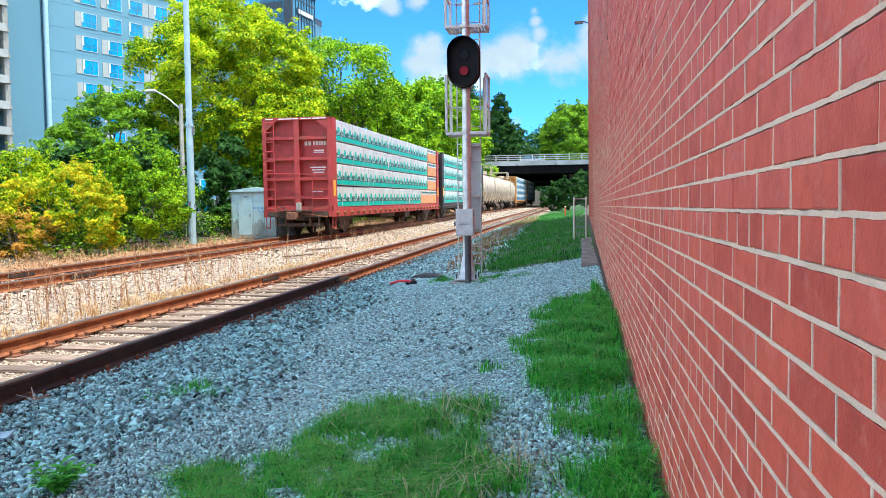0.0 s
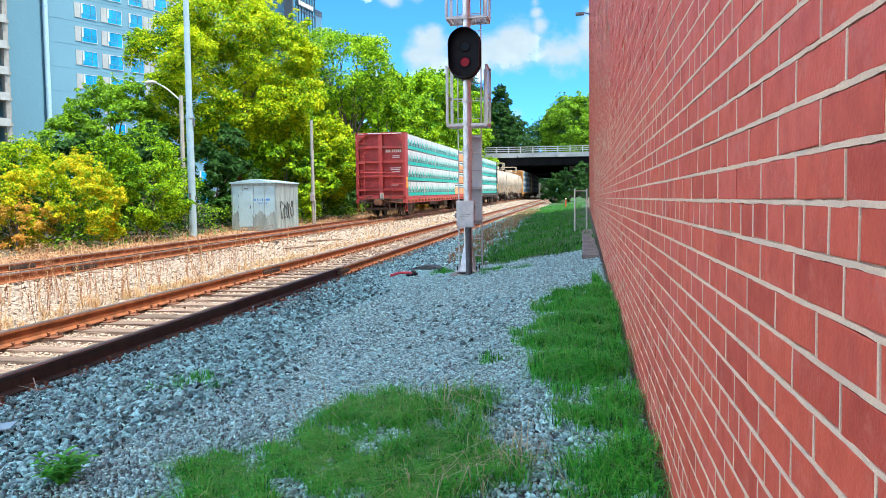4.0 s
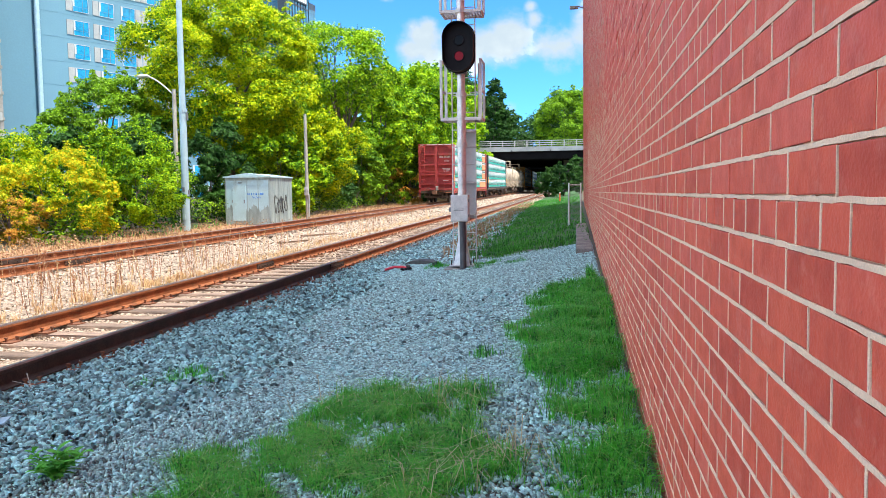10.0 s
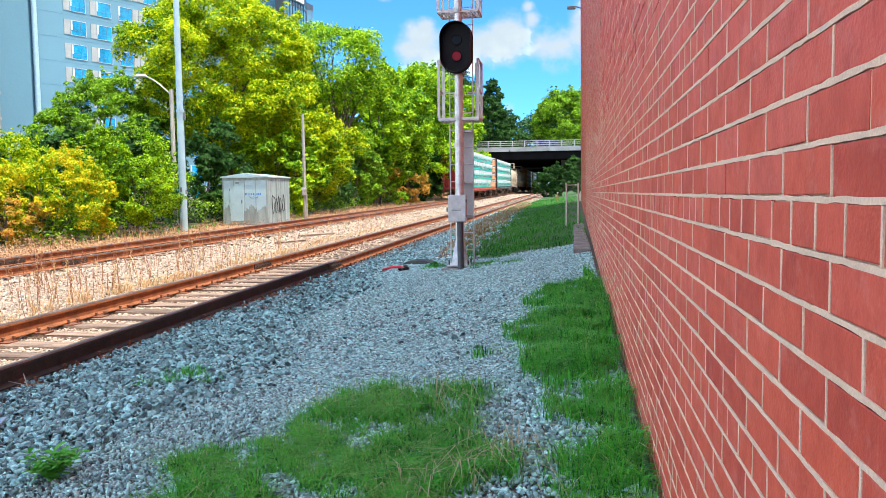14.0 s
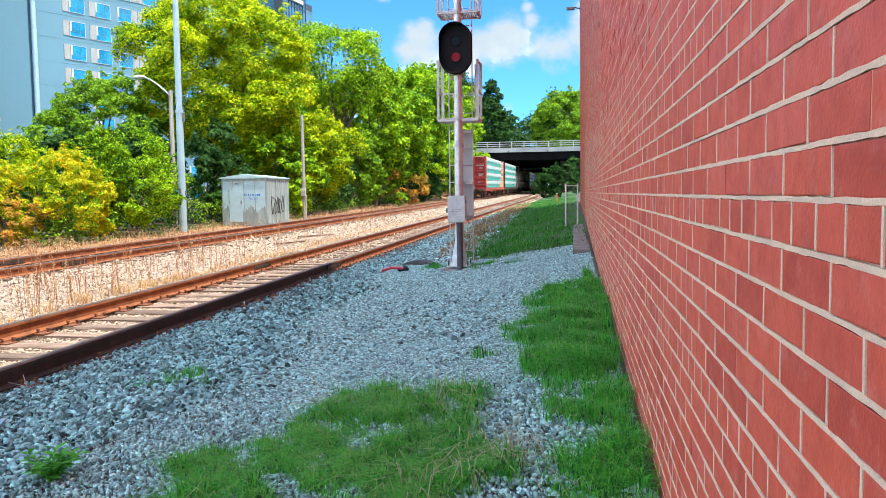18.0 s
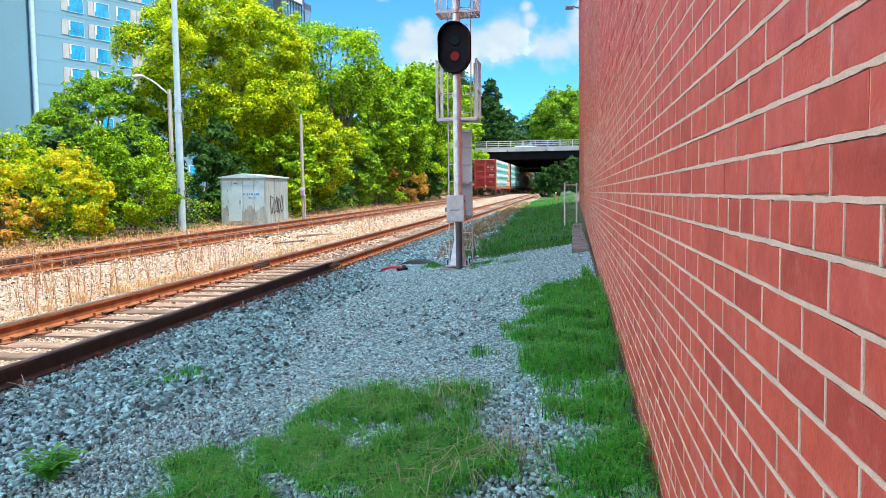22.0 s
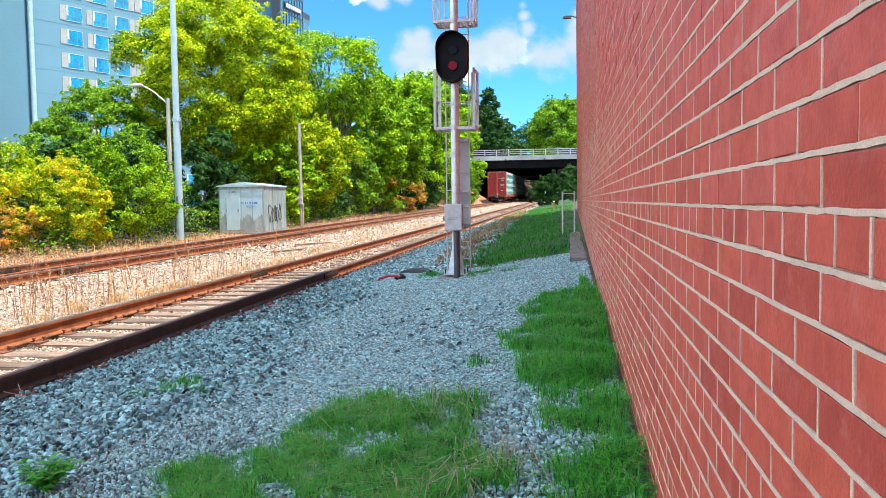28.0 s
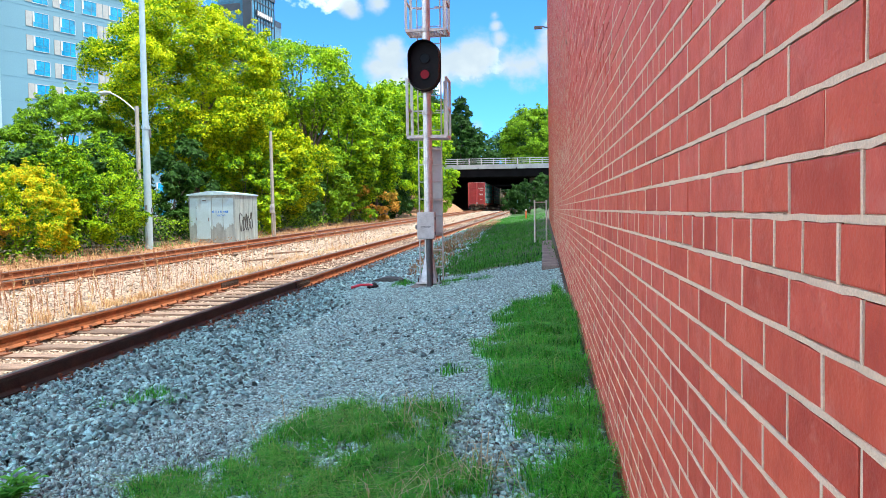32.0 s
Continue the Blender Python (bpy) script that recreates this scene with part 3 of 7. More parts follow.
def rail(track, x, z0, y0, y1, name, material):
    """One rail: foot, web and head in rust or shade-darkened brown, with the worn running surface as a strip of its
    own.
    """
    step = [y0 + (y1 - y0) * i / 24 for i in range(25)]
    bm = bmesh.new()
    rings = [[bm.verts.new((x + px, y, z0 - 0.171 + pz + float(along(y)))) for px, pz in RAIL_OUT] for y in step]
    n = len(RAIL_OUT)
    for a, b in zip(rings, rings[1:]):
        for i in range(n):
            bm.faces.new((a[i], b[i], b[(i + 1) % n], a[(i + 1) % n]))
    bm.faces.new(rings[0]), bm.faces.new(rings[-1][::-1])
    bmesh.ops.recalc_face_normals(bm, faces=bm.faces)
    ob = part(name, bm, material, track)
    bm = bmesh.new()
    row = [[bm.verts.new((x + dx, y, z0 + 0.0035 + float(along(y)))) for dx in (-.024, .024)] for y in step]
    low = [[bm.verts.new((x + dx, y, z0 - 0.010 + float(along(y)))) for dx in (-.034, .034)] for y in step]
    for i in range(24):
        bm.faces.new((row[i][0], row[i + 1][0], row[i + 1][1], row[i][1]))
        bm.faces.new((low[i][0], low[i + 1][0], row[i + 1][0], row[i][0]))
        bm.faces.new((row[i][1], row[i + 1][1], low[i + 1][1], low[i][1]))
    bmesh.ops.recalc_face_normals(bm, faces=bm.faces)
    part("running_surface", bm, RAIL_HEAD, ob, "smooth worn rail head")
    return ob


def build_track(name, xc, z0, label):
    track = tagged(new(name), label, "railway track", kind="structure")
    for s in (-1, 1):
        # Up to the joint the wall's shade is put into the near rail's colour.
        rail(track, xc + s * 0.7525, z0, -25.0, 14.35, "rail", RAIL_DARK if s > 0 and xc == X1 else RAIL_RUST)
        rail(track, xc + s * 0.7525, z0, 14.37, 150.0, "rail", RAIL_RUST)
        rail(track, xc + s * 0.7525, z0, 150.02, 420.0, "rail", RAIL_RUST)
        # splice bars with bolts at the joint
        for side in (-1, 1):
            x = xc + s * 0.7525 + side * 0.020
            bar = part("splice_bar", boxes((x - .011, x + .011, 13.95, 14.77, z0 - .135 + .16, z0 - .045 + .16), bevel=.004), RAIL_DARK, track)
            for k in range(6):
                y = 14.03 + k * 0.132
                part("bolt", rods(((x + side * .01, y, z0 + .07), (x + side * .035, y, z0 + .07), .014), seg=6), RAIL_DARK, bar)
    return track


track_near = build_track("track_near", X1, Z1, "rusty near railway track on timber ties")
track_far = build_track("track_far", X2, Z2, "rusty far railway track on timber ties")


def tie_mesh(seed):
    r = random.Random(seed)
    bm = bmesh.new()
    box(bm, -1.29, 1.29, -.112, .112, -.17, 0, bevel=.012)
    for v in bm.verts:
        v.co.z += r.uniform(-.008, .006)
        v.co.y += r.uniform(-.008, .008)
    me = bpy.data.meshes.new("tie")
    bm.to_mesh(me)
    bm.free()
    me.materials.append(TIE)
    return me


def plate_mesh():
    bm = boxes((-.19, .19, -.09, .09, -.004, .014), bevel=.003)
    for dx, dy in ((-.095, .05), (.095, -.05), (-.15, -.05), (.15, .05)):
        box(bm, dx - .009, dx + .009, dy - .009, dy + .009, .01, .05)
        box(bm, dx - .016, dx + .022 * (1 if dx < 0 else .7), dy - .014, dy + .014, .045, .062)
    me = bpy.data.meshes.new("tie_plate")
    bm.to_mesh(me)
    bm.free()
    me.materials.append(PLATE)
    return me


def tie_rows(y0, y1, seed):
    r, y, out = random.Random(seed), y0, []
    while y < y1:
        out.append(y)
        y += 0.53 + r.uniform(-.03, .03)
    return out


TIES_NEAR, TIES_FAR = tie_rows(2.0, 62.0, 3), tie_rows(14.0, 90.0, 4)


def lay_ties():
    ties, plate = [tie_mesh(i) for i in range(6)], plate_mesh()
    r = random.Random(3)
    for track, xc, z0, rows, fine in ((track_near, X1, Z1, TIES_NEAR, 34.0), (track_far, X2, Z2, TIES_FAR, 0.0)):
        for y in rows:
            z = z0 - 0.187 + float(along(y))
            ob = new("tie", ties[r.randrange(6)])
            ob.parent = track
            ob.matrix_local = pose(xc + r.uniform(-.05, .05), y, z, r.uniform(-.6, .6), 0, r.uniform(-1.6, 1.6))
            if y < fine:
                for s in (-1, 1):
                    p = new("tie_plate", plate)
                    p.parent = track
                    p.matrix_local = pose(xc + s * 0.7525, y, z + .002)
    # ties further off, in one mesh for each track
    for track, xc, z0, y0, y1 in ((track_near, X1, Z1, 62.0, 200.0), (track_far, X2, Z2, 90.0, 200.0)):
        bm = bmesh.new()
        y = y0
        while y < y1:
            z = z0 - 0.187 + float(along(y))
            box(bm, xc - 1.29, xc + 1.29, y - .11, y + .11, z - .17, z)
            y += 0.55
        tagged(part("far_ties", bm, TIE, track), kind="stuff")

# ---------------------------------------------------------------- signal mast


def oval(w, h, n=28):
    """An upright outline with straight sides and round ends, centred on 0."""
    r, out = w / 2, []
    for i in range(n):
        a = 2 * math.pi * i / n
        out.append((r * math.cos(a), r * math.sin(a) + (h / 2 - r) * (1 if math.sin(a) >= 0 else -1)))
    return out


def build_signal():
    x, y = -1.975, 13.2
    s = thing("railway_signal", pose(x, y, gz(x, y)), "grey steel signal mast with black two-lamp head showing red", "railway signal")
    m = rods(((0, 0, .25), (0, 0, 3.0), .077), ((0, 0, 3.0), (0, 0, 6.4), .070), seg=20)
    mast = smooth(part("mast", m, GALV, s))
    for z in (2.16, 2.62, 3.02, 4.45):
        smooth(part("collar", rods(((0, 0, z - .035), (0, 0, z + .035), .092), seg=20), ALU, mast))
    # flared foot on a plate with anchor bolts
    bm = bmesh.new()
    lo = [bm.verts.new((sx * .14, sy * .14, .06)) for sx, sy in ((-1, -1), (1, -1), (1, 1), (-1, 1))]
    hi = [bm.verts.new((sx * .060, sy * .060, .54)) for sx, sy in ((-1, -1), (1, -1), (1, 1), (-1, 1))]
    for i in range(4):
        bm.faces.new((lo[i], lo[(i + 1) % 4], hi[(i + 1) % 4], hi[i]))
    bm.faces.new(hi)
    part("foot", bm, GALV, s)
    plate = part("base_plate", boxes((-.21, .21, -.21, .21, .035, .062), bevel=.006), GALV, s)
    for dx in (-.17, .17):
        for dy in (-.17, .17):
            part("anchor_bolt", rods(((dx, dy, .05), (dx, dy, .14), .013), seg=6), RAIL_DARK, plate)
    part("foundation", boxes((-.30, .30, -.30, .30, -.25, .004), bevel=.02), CONCRETE, s)
    # cable riser that leans against the foot
    smooth(part("conduit", rods(((.055, -.30, -.06), (.030, -.19, .80), .055), ((.030, -.19, .80), (.028, -.185, .86), .06), seg=14), mat("dark_grey_conduit", (0.07, 0.072, 0.075), rough=.6, metal=.2, spread=.25, bump=.1), s, "dark grey cable riser"))
    # junction box
    b = part("junction_box", boxes((-.165, .145, -.26, -.09, .82, 1.285), bevel=.012), ALU, s, "grey aluminium junction box with hinged door")
    part("door", boxes((-.155, .135, -.272, -.262, .835, 1.27), bevel=.004), ALU, b)
    for xb, zb_ in ((.08, 1.035), (.06, 1.012)):
        part("writing_bar", boxes((-.10, xb, -.276, -.273, zb_, zb_ + .010)), GREY_STEEL, b, "faint grey line of worn writing")
    for z in (.92, 1.18):
        part("hinge", rods(((.150, -.265, z - .025), (.150, -.265, z + .025), .010), seg=8), GREY_STEEL, b)
    part("latch", boxes((-.20, -.16, -.24, -.20, .99, 1.07), bevel=.006), GREY_STEEL, b)
    # ladder at the back with a climb guard
    lad = part("ladder", rods(((-.20, .24, .02), (-.20, .24, 6.4), .012), ((.215, .24, .02), (.215, .24, 6.4), .012), seg=8), ALU, s)
    z = .30
    while z < 6.4:
        part("rung", rods(((-.20, .24, z), (.215, .24, z), .009), seg=6), ALU, lad)
        z += .305
    part("climb_guard", boxes((-.005, .205, .254, .260, .86, 2.45), bevel=.002), CURTAIN, lad, "dull sheet metal climb guard")
    for z in (.92, 1.5, 2.4):
        part("bracket", boxes((-.02, .20, .08, .235, z - .012, z + .012)), ALU, lad)
    # two service platforms with railing cages
    for z, top in ((2.58, 1.05), (4.42, 1.15)):
        p = part("platform", boxes((-.36, .36, -.06, -.03, z, z + .05), (-.36, .36, .42, .45, z, z + .05), (-.36, -.33, -.03, .42, z, z + .05),
                                   (.33, .36, -.03, .42, z, z + .05)), ALU, s, "small steel service platform with railings")
        g = bmesh.new()
        for i in range(13):
            xx = -.33 + i * .055
            box(g, xx - .004, xx + .004, -.03, .42, z + .015, z + .04)
        for i in range(8):
            yy = .01 + i * .055
            box(g, -.33, .33, yy - .003, yy + .003, z + .02, z + .035)
        part("grating", g, GALV, p)
        for xx in (-.345, .345):
            for yy in (-.045, .435):
                part("post", boxes((xx - .022, xx + .022, yy - .022, yy + .022, z + .05, z + top)), ALU, p)
            for zr in (.50, top - .035):
                part("side_rail", boxes((xx - .014, xx + .014, -.03, .42, z + zr, z + zr + .035)), ALU, p)
        for a in (-.32, .09):
            part("cross_rail", boxes((a, a + .23, .425, .445, z + .52, z + .545)), ALU, p)
        part("inner_post", boxes((-.262, -.238, -.055, -.035, z + .05, z + top)), ALU, p)
        part("inner_post", boxes((.238, .262, .42, .44, z + .05, z + top)), ALU, p)
    # the head: oval backing, housing, hoods and lenses
    zc = 3.79
    out = [(px, pz + zc) for px, pz in oval(.55, .85)]
    head = part("backing", prism(out, -.21, -.20), BLACK, s, "black oval backing plate of the signal head")
    part("housing", boxes((-.13, .13, -.20, -.08, zc - .33, zc + .30), bevel=.03), BLACK, s)
    for dz in (0, -.385):
        part("clamp", boxes((-.10, .10, -.078, .085, zc + dz - .04, zc + dz + .04), bevel=.01), GREY_STEEL, s)
    ring = bmesh.new()
    n = len(out)
    for i in range(n):
        a, c = out[i], out[(i + 1) % n]
        rod(ring, (a[0], -.213, a[1]), (c[0], -.213, c[1]), .010, seg=6)
    part("rim", ring, BLACK, head)
    # one deep oval shroud round both lenses
    shroud = bmesh.new()
    edge = oval(.535, .835)
    loops = [[shroud.verts.new((px * g, yy, pz * g + zc)) for px, pz in edge] for g, yy in ((1, -.213), (1, -.40), (.978, -.40), (.978, -.213))]
    for u, v in zip(loops, loops[1:]):
        for i in range(n):
            shroud.faces.new((u[i], u[(i + 1) % n], v[(i + 1) % n], v[i]))
    bmesh.ops.recalc_face_normals(shroud, faces=shroud.faces)
    smooth(part("shroud", shroud, BLACK, head, "deep black oval shroud"), 50)
    for k, (dz, mt, lb) in enumerate(((.13, DARK_GLASS, "unlit dark lens"), (-.14, RED_LENS, "lit red lens"))):
        z = zc + dz
        lens = part("lens", rods(((0, -.228, z), (0, -.212, z), .080), seg=24), mt, head, lb)
        part("bezel", ring_tube((0, -.232, z), .086, .009), BLACK, lens)
    return s


build_signal()

# ---------------------------------------------------------------- trackside cabinet and poles


def build_cabinet():
    x0, x1, y0, y1 = -15.35, -13.25, 31.5, 34.1
    z0 = gz(-13.8, 32) - 0.05
    c = thing("equipment_cabinet", pose(x0, y0, z0), "pale silver trackside equipment hut with peeling paint and scrawls", "cabinet")
    w, d, h = x1 - x0, y1 - y0, 2.13
    part("body", boxes((0, w, 0, d, .08, h), bevel=.012), CABINET_GREY, c, "bare grey sheet-metal body")
    part("plinth", boxes((-.05, w + .05, -.05, d + .05, -.15, .08)), CONCRETE, c)
    roof = prism(((-.06, h + .003), (w + .06, h + .003), (w + .06, h + .055), (w / 2, h + .20), (-.06, h + .055)), -.07, d + .07)
    part("roof", roof, CABINET, c, "low gabled silver metal roof")
    # front: painted sheet with a door, above a bare lower band with a ragged edge
    bm = bmesh.new()
    n, r = 60, random.Random(4)
    lo = [bm.verts.new((.06 + (w - .12) * i / n, -.004, .80 + .10 * math.sin(i * .35) + r.uniform(-.10, .10))) for i in range(n + 1)]
    hi = [bm.verts.new((.06 + (w - .12) * i / n, -.004, h - .12)) for i in range(n + 1)]
    for i in range(n):
        bm.faces.new((lo[i], lo[i + 1], hi[i + 1], hi[i]))
    part("front_paint", bm, CABINET, c, "pale blue-silver paint with a ragged peeled edge")
    door = part("door", boxes((.36, .98, -.028, -.006, .22, h - .35), bevel=.006), CABINET, c, "closed narrow silver door")
    part("handle", boxes((.90, .94, -.06, -.028, 1.0, 1.16), bevel=.006), GREY_STEEL, door)
    for z in (.5, 1.1, 1.6):
        part("hinge", rods(((.355, -.03, z - .06), (.355, -.03, z + .06), .014), seg=8), GREY_STEEL, door)
    for k in range(5):
        xx = .02 + k * (w - .04) / 4
        part("seam", boxes((xx - .012, xx + .012, -.012, -.0045, .1, h - .02)), CABINET_GREY, c)
    for k in range(6):
        yy = .02 + k * (d - .04) / 5
        part("side_seam", boxes((w + .0005, w + .016, yy - .018, yy + .018, .1, h - .01)), CABINET_GREY, c)
    part("name_plate", boxes((.62, .80, -.012, -.005, h - .25, h - .20)), GREY_STEEL, c)
    # scrawls: unreadable strokes of spray paint
    blue = mat("blue_spray_paint", (0.06, 0.22, 0.62), rough=0.6, spread=0.2, bump=0)
    ink = mat("black_spray_paint", (0.02, 0.02, 0.022), rough=0.5, spread=0.3, bump=0)
    g = bmesh.new()
    r = random.Random(9)
    xx = 1.05
    while xx < 1.86:
        hgt = r.uniform(.06, .14)
        box(g, xx, xx + r.uniform(.03, .10), -.0085, -.0045, 1.40 - hgt * .3, 1.40 + hgt * .5)
        xx += r.uniform(.07, .14)
    for k in range(7):
        rod(g, (1.28 + k * .06, -.007, 1.30 - .03 * (k % 3)), (1.36 + k * .05, -.007, 1.22 + .05 * (k % 2)), .012, seg=6)
    tagged(part("blue_scrawl", g, blue, c, "blue spray-paint scrawl"), kind="stuff")
    g = bmesh.new()
    # looping outlines, one after another, none of them a letter
    for yc, zc_, ry_, rz_, turn in ((.62, .98, .15, .38, .5), (.98, .86, .12, .30, 2.1), (1.22, .92, .09, .34, 4.0), (1.50, .90, .13, .30, 1.2), (1.82, .94, .12, .36, 3.1)):
        last = None
        for i in range(15):
            a = turn + i * .42
            k = 1 + .22 * math.sin(3 * a + turn)
            pt = (w + .020, yc + ry_ * k * math.cos(a), zc_ + rz_ * k * math.sin(a))
            if last:
                rod(g, last, pt, .013, seg=6)
            last = pt
    part("black_scrawl", g, ink, c, "black spray-paint scrawl")


def build_poles():
    x, y = -15.0, 27.4
    p = thing("steel_pole", pose(x, y, gz(x, y) - .05), "tall pale blue-grey tapered steel utility pole", "pole")
    smooth(part("lower_shaft", rods(((0, 0, 0), (0, 0, 4.72), .148, .128), seg=24), POLE_WHITE, p))
    smooth(part("upper_shaft", rods(((0, 0, 4.72), (0, 0, 14.5), .120, .088), seg=24), POLE_WHITE, p))
    smooth(part("joint_band", rods(((0, 0, 4.62), (0, 0, 4.74), .152), seg=24), POLE_WHITE, p))
    for i in range(4):
        a = i * math.pi / 2 + .4
        part("band_bolt", rods(((.15 * math.cos(a), .15 * math.sin(a), 4.68), (.20 * math.cos(a), .20 * math.sin(a), 4.68), .018), seg=6), GREY_STEEL, p)
    part("bracket", boxes((.13, .21, -.03, .03, 4.3, 4.6), bevel=.006), GREY_STEEL, p)
    part("tag", boxes((-.05, .05, -.152, -.146, 1.55, 1.72)), GREY_STEEL, p)
    part("hand_hole", boxes((-.05, .05, -.158, -.140, .45, .68), bevel=.004), POLE_WHITE, p)
    part("clamp", boxes((.10, .17, -.04, .04, 1.45, 1.62), bevel=.006), GREY_STEEL, p)
    # timber pole with a street lamp behind it
    x, y = -17.35, 31.0
    p = thing("street_lamp", pose(x, y, gz(x, y) - .1), "street lamp with a curved arm on a weathered timber pole", "street lamp")
    smooth(part("pole", rods(((0, 0, 0), (0, 0, 6.0), .105, .085), seg=14), WOOD_POLE, p))
    arm = bmesh.new()
    last = None
    for i in range(9):
        f = i / 8
        pt = (-1.2 * f, 0, 5.75 + .85 * (.55 * math.sin(f * math.pi / 2) + .45 * f))
        if last:
            rod(arm, last, pt, .028, seg=8)
        last = pt
    part("arm", arm, ALU, p)
    bm = bmesh.new()
    bmesh.ops.create_uvsphere(bm, u_segments=16, v_segments=10, radius=1)
    bmesh.ops.transform(bm, matrix=Matrix.LocRotScale((-1.44, 0, 6.62), None, (.31, .13, .09)), verts=bm.verts)
    smooth(part("lamp_head", bm, ALU, p, "grey cobra lamp head"))
    # thin timber post with a meter box
    x, y = -13.75, 37.6
    p = thing("timber_post", pose(x, y, gz(x, y) - .1), "thin grey weathered timber post with a meter box", "post")
    smooth(part("shaft", rods(((0, 0, 0), (-.03, 0, 5.5), .10, .075), seg=12), WOOD_POLE, p))
    part("meter_box", boxes((-.10, .12, -.20, -.08, 1.32, 1.75), bevel=.015), ALU, p)
    part("meter", rods(((0.01, -.20, 1.62), (0.01, -.26, 1.62), .075), seg=16), GALV, p)
    part("conduit", rods(((.13, -.08, 0), (.13, -.08, 1.4), .025), seg=8), ALU, p)


build_cabinet()
build_poles()

# ---------------------------------------------------------------- road bridges over the line


def build_bridge(y, x0, x1, zb, depth, label):
    """zb: underside of the girders."""
    b = thing("road_bridge", pose(0, y, 0), label, "bridge")
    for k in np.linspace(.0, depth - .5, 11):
        part("girder", boxes((x0, x1, k, k + .45, zb, zb + 1.42)), BRIDGE_DARK, b, "steel girder, under-deck shade put into its near-black colour")
    part("deck", boxes((x0, x1, -.30, depth + .25, zb + 1.421, zb + 1.66)), BRIDGE_CON, b)
    for yy in (-.45, depth + .27):
        part("fascia", boxes((x0, x1, yy, yy + .13, zb + 1.35, zb + 2.13), bevel=.02), BRIDGE_CON, b, "weathered concrete fascia of the bridge")
        for i in range(int((x1 - x0) / 6.6)):
            part("drain_spout", boxes((x0 + 6.6 * i, x0 + 6.6 * i + .14, yy - .05, yy - .001, zb + 1.1, zb + 1.55)), BRIDGE_DARK, b)
        for z in (2.40, 2.73, 3.09):
            part("rail", boxes((x0, x1, yy + .02, yy + .11, zb + z, zb + z + .09)), ALU, b)
        for i in range(int((x1 - x0) / 2.1) + 1):
            xx = x0 + 2.1 * i
            part("post", boxes((xx - .07, xx + .07, yy, yy + .13, zb + 2.131, zb + 3.20)), ALU, b)
    return b


ZB = 6.87


def build_bridges():
    # The unseen 45 m depth is chosen to keep the line beneath in shade.
    b = build_bridge(132.0, -44.0, 34.0, ZB, 45.0, "grey concrete and steel road bridge over the railway")
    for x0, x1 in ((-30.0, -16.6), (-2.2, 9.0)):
        part("abutment", boxes((x0, x1, 6.0, 44.5, -1.0, ZB - .01), bevel=.05), SHADE_CONCRETE, b, "concrete abutment, deep shade put into its dark colour")
    c = build_bridge(200.0, -60.0, 40.0, 7.3, 30.0, "second grey road bridge further along the railway")
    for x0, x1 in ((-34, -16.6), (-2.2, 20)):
        part("abutment", boxes((x0, x1, .5, 29.5, -1, 7.29)), SHADE_CONCRETE, c)
    # walls of the cutting between and beyond the bridges
    # Dark soil colour puts the cutting's shade into these walls.
    for x0, x1, y0, y1 in ((-20.0, -16.6, 177, 200), (-2.2, 3.0, 177, 200), (-20.0, -16.6, 230, 420), (-2.2, 3.0, 230, 420)):
        bm = boxes((x0, x1, y0, y1, -1.0, 7.2))
        tagged(part("retaining_wall", bm, EARTH), "side of the railway cutting, coloured soil-dark for its shade", "cutting", kind="structure")
    for x0, x1 in ((-300, -30.1), (9.1, 330)):
        bm = boxes((x0, x1, 131.6, 177.2, -1.2, ZB + 1.62))
        tagged(part("embankment", bm, EARTH), "dark earth embankment beside the bridge", "embankment", kind="structure")
    for x0, x1 in ((-200, -20.1), (3.1, 200)):
        bm = boxes((x0, x1, 177.5, 420, -1.2, 6.6))
        tagged(part("embankment", bm, EARTH), "dark high ground beside the railway cutting", "embankment", kind="structure")


build_bridges()


def build_car(y, z, paint, label):
    """A car that drives across the bridge; local x is forward."""
    c = thing("car", pose(0, y, z), label, "car")
    side = ((-2.05, .32), (-2.1, .62), (-2.0, .92), (-1.1, .98), (1.0, .95), (1.9, .82), (2.08, .6), (2.05, .32))
    smooth(part("body", prism(side, -.86, .86), paint, c), 30)
    top = ((-1.75, .96), (-1.35, 1.42), (.15, 1.45), (.95, .96))
    part("cabin", prism(top, -.72, .72), TOWER_GLASS, c, "dark car windows")
    part("roof", boxes((-1.33, .13, -.70, .70, 1.435, 1.475), bevel=.015), paint, c)
    for x in (-1.3, 1.3):
        for s in (-1, 1):
            w = part("wheel", rods(((x, s * .70, .32), (x, s * .88, .32), .32), seg=18), BLACK, c)
            part("rim", rods(((x, s * .88, .32), (x, s * .895, .32), .20), seg=14), ALU, w)
    part("headlight", boxes((1.96, 2.04, -.75, -.45, .62, .74)), LETTER, c)
    part("tail_light", boxes((-2.085, -2.02, -.78, -.50, .66, .80)), CAR_RED, c)
    return c


CAR_SILVER = build_car(134.6, ZB + 1.665, mat("silver_car_paint", (0.45, 0.46, 0.47), rough=.3, metal=.5, spread=.05, bump=0, coat=.6), "silver hatchback car driving over the road bridge")
CAR_WHITE = build_car(137.6, ZB + 1.665, mat("white_car_paint", (0.75, 0.75, 0.74), rough=.3, spread=.05, bump=0, coat=.6), "white car driving over the road bridge")


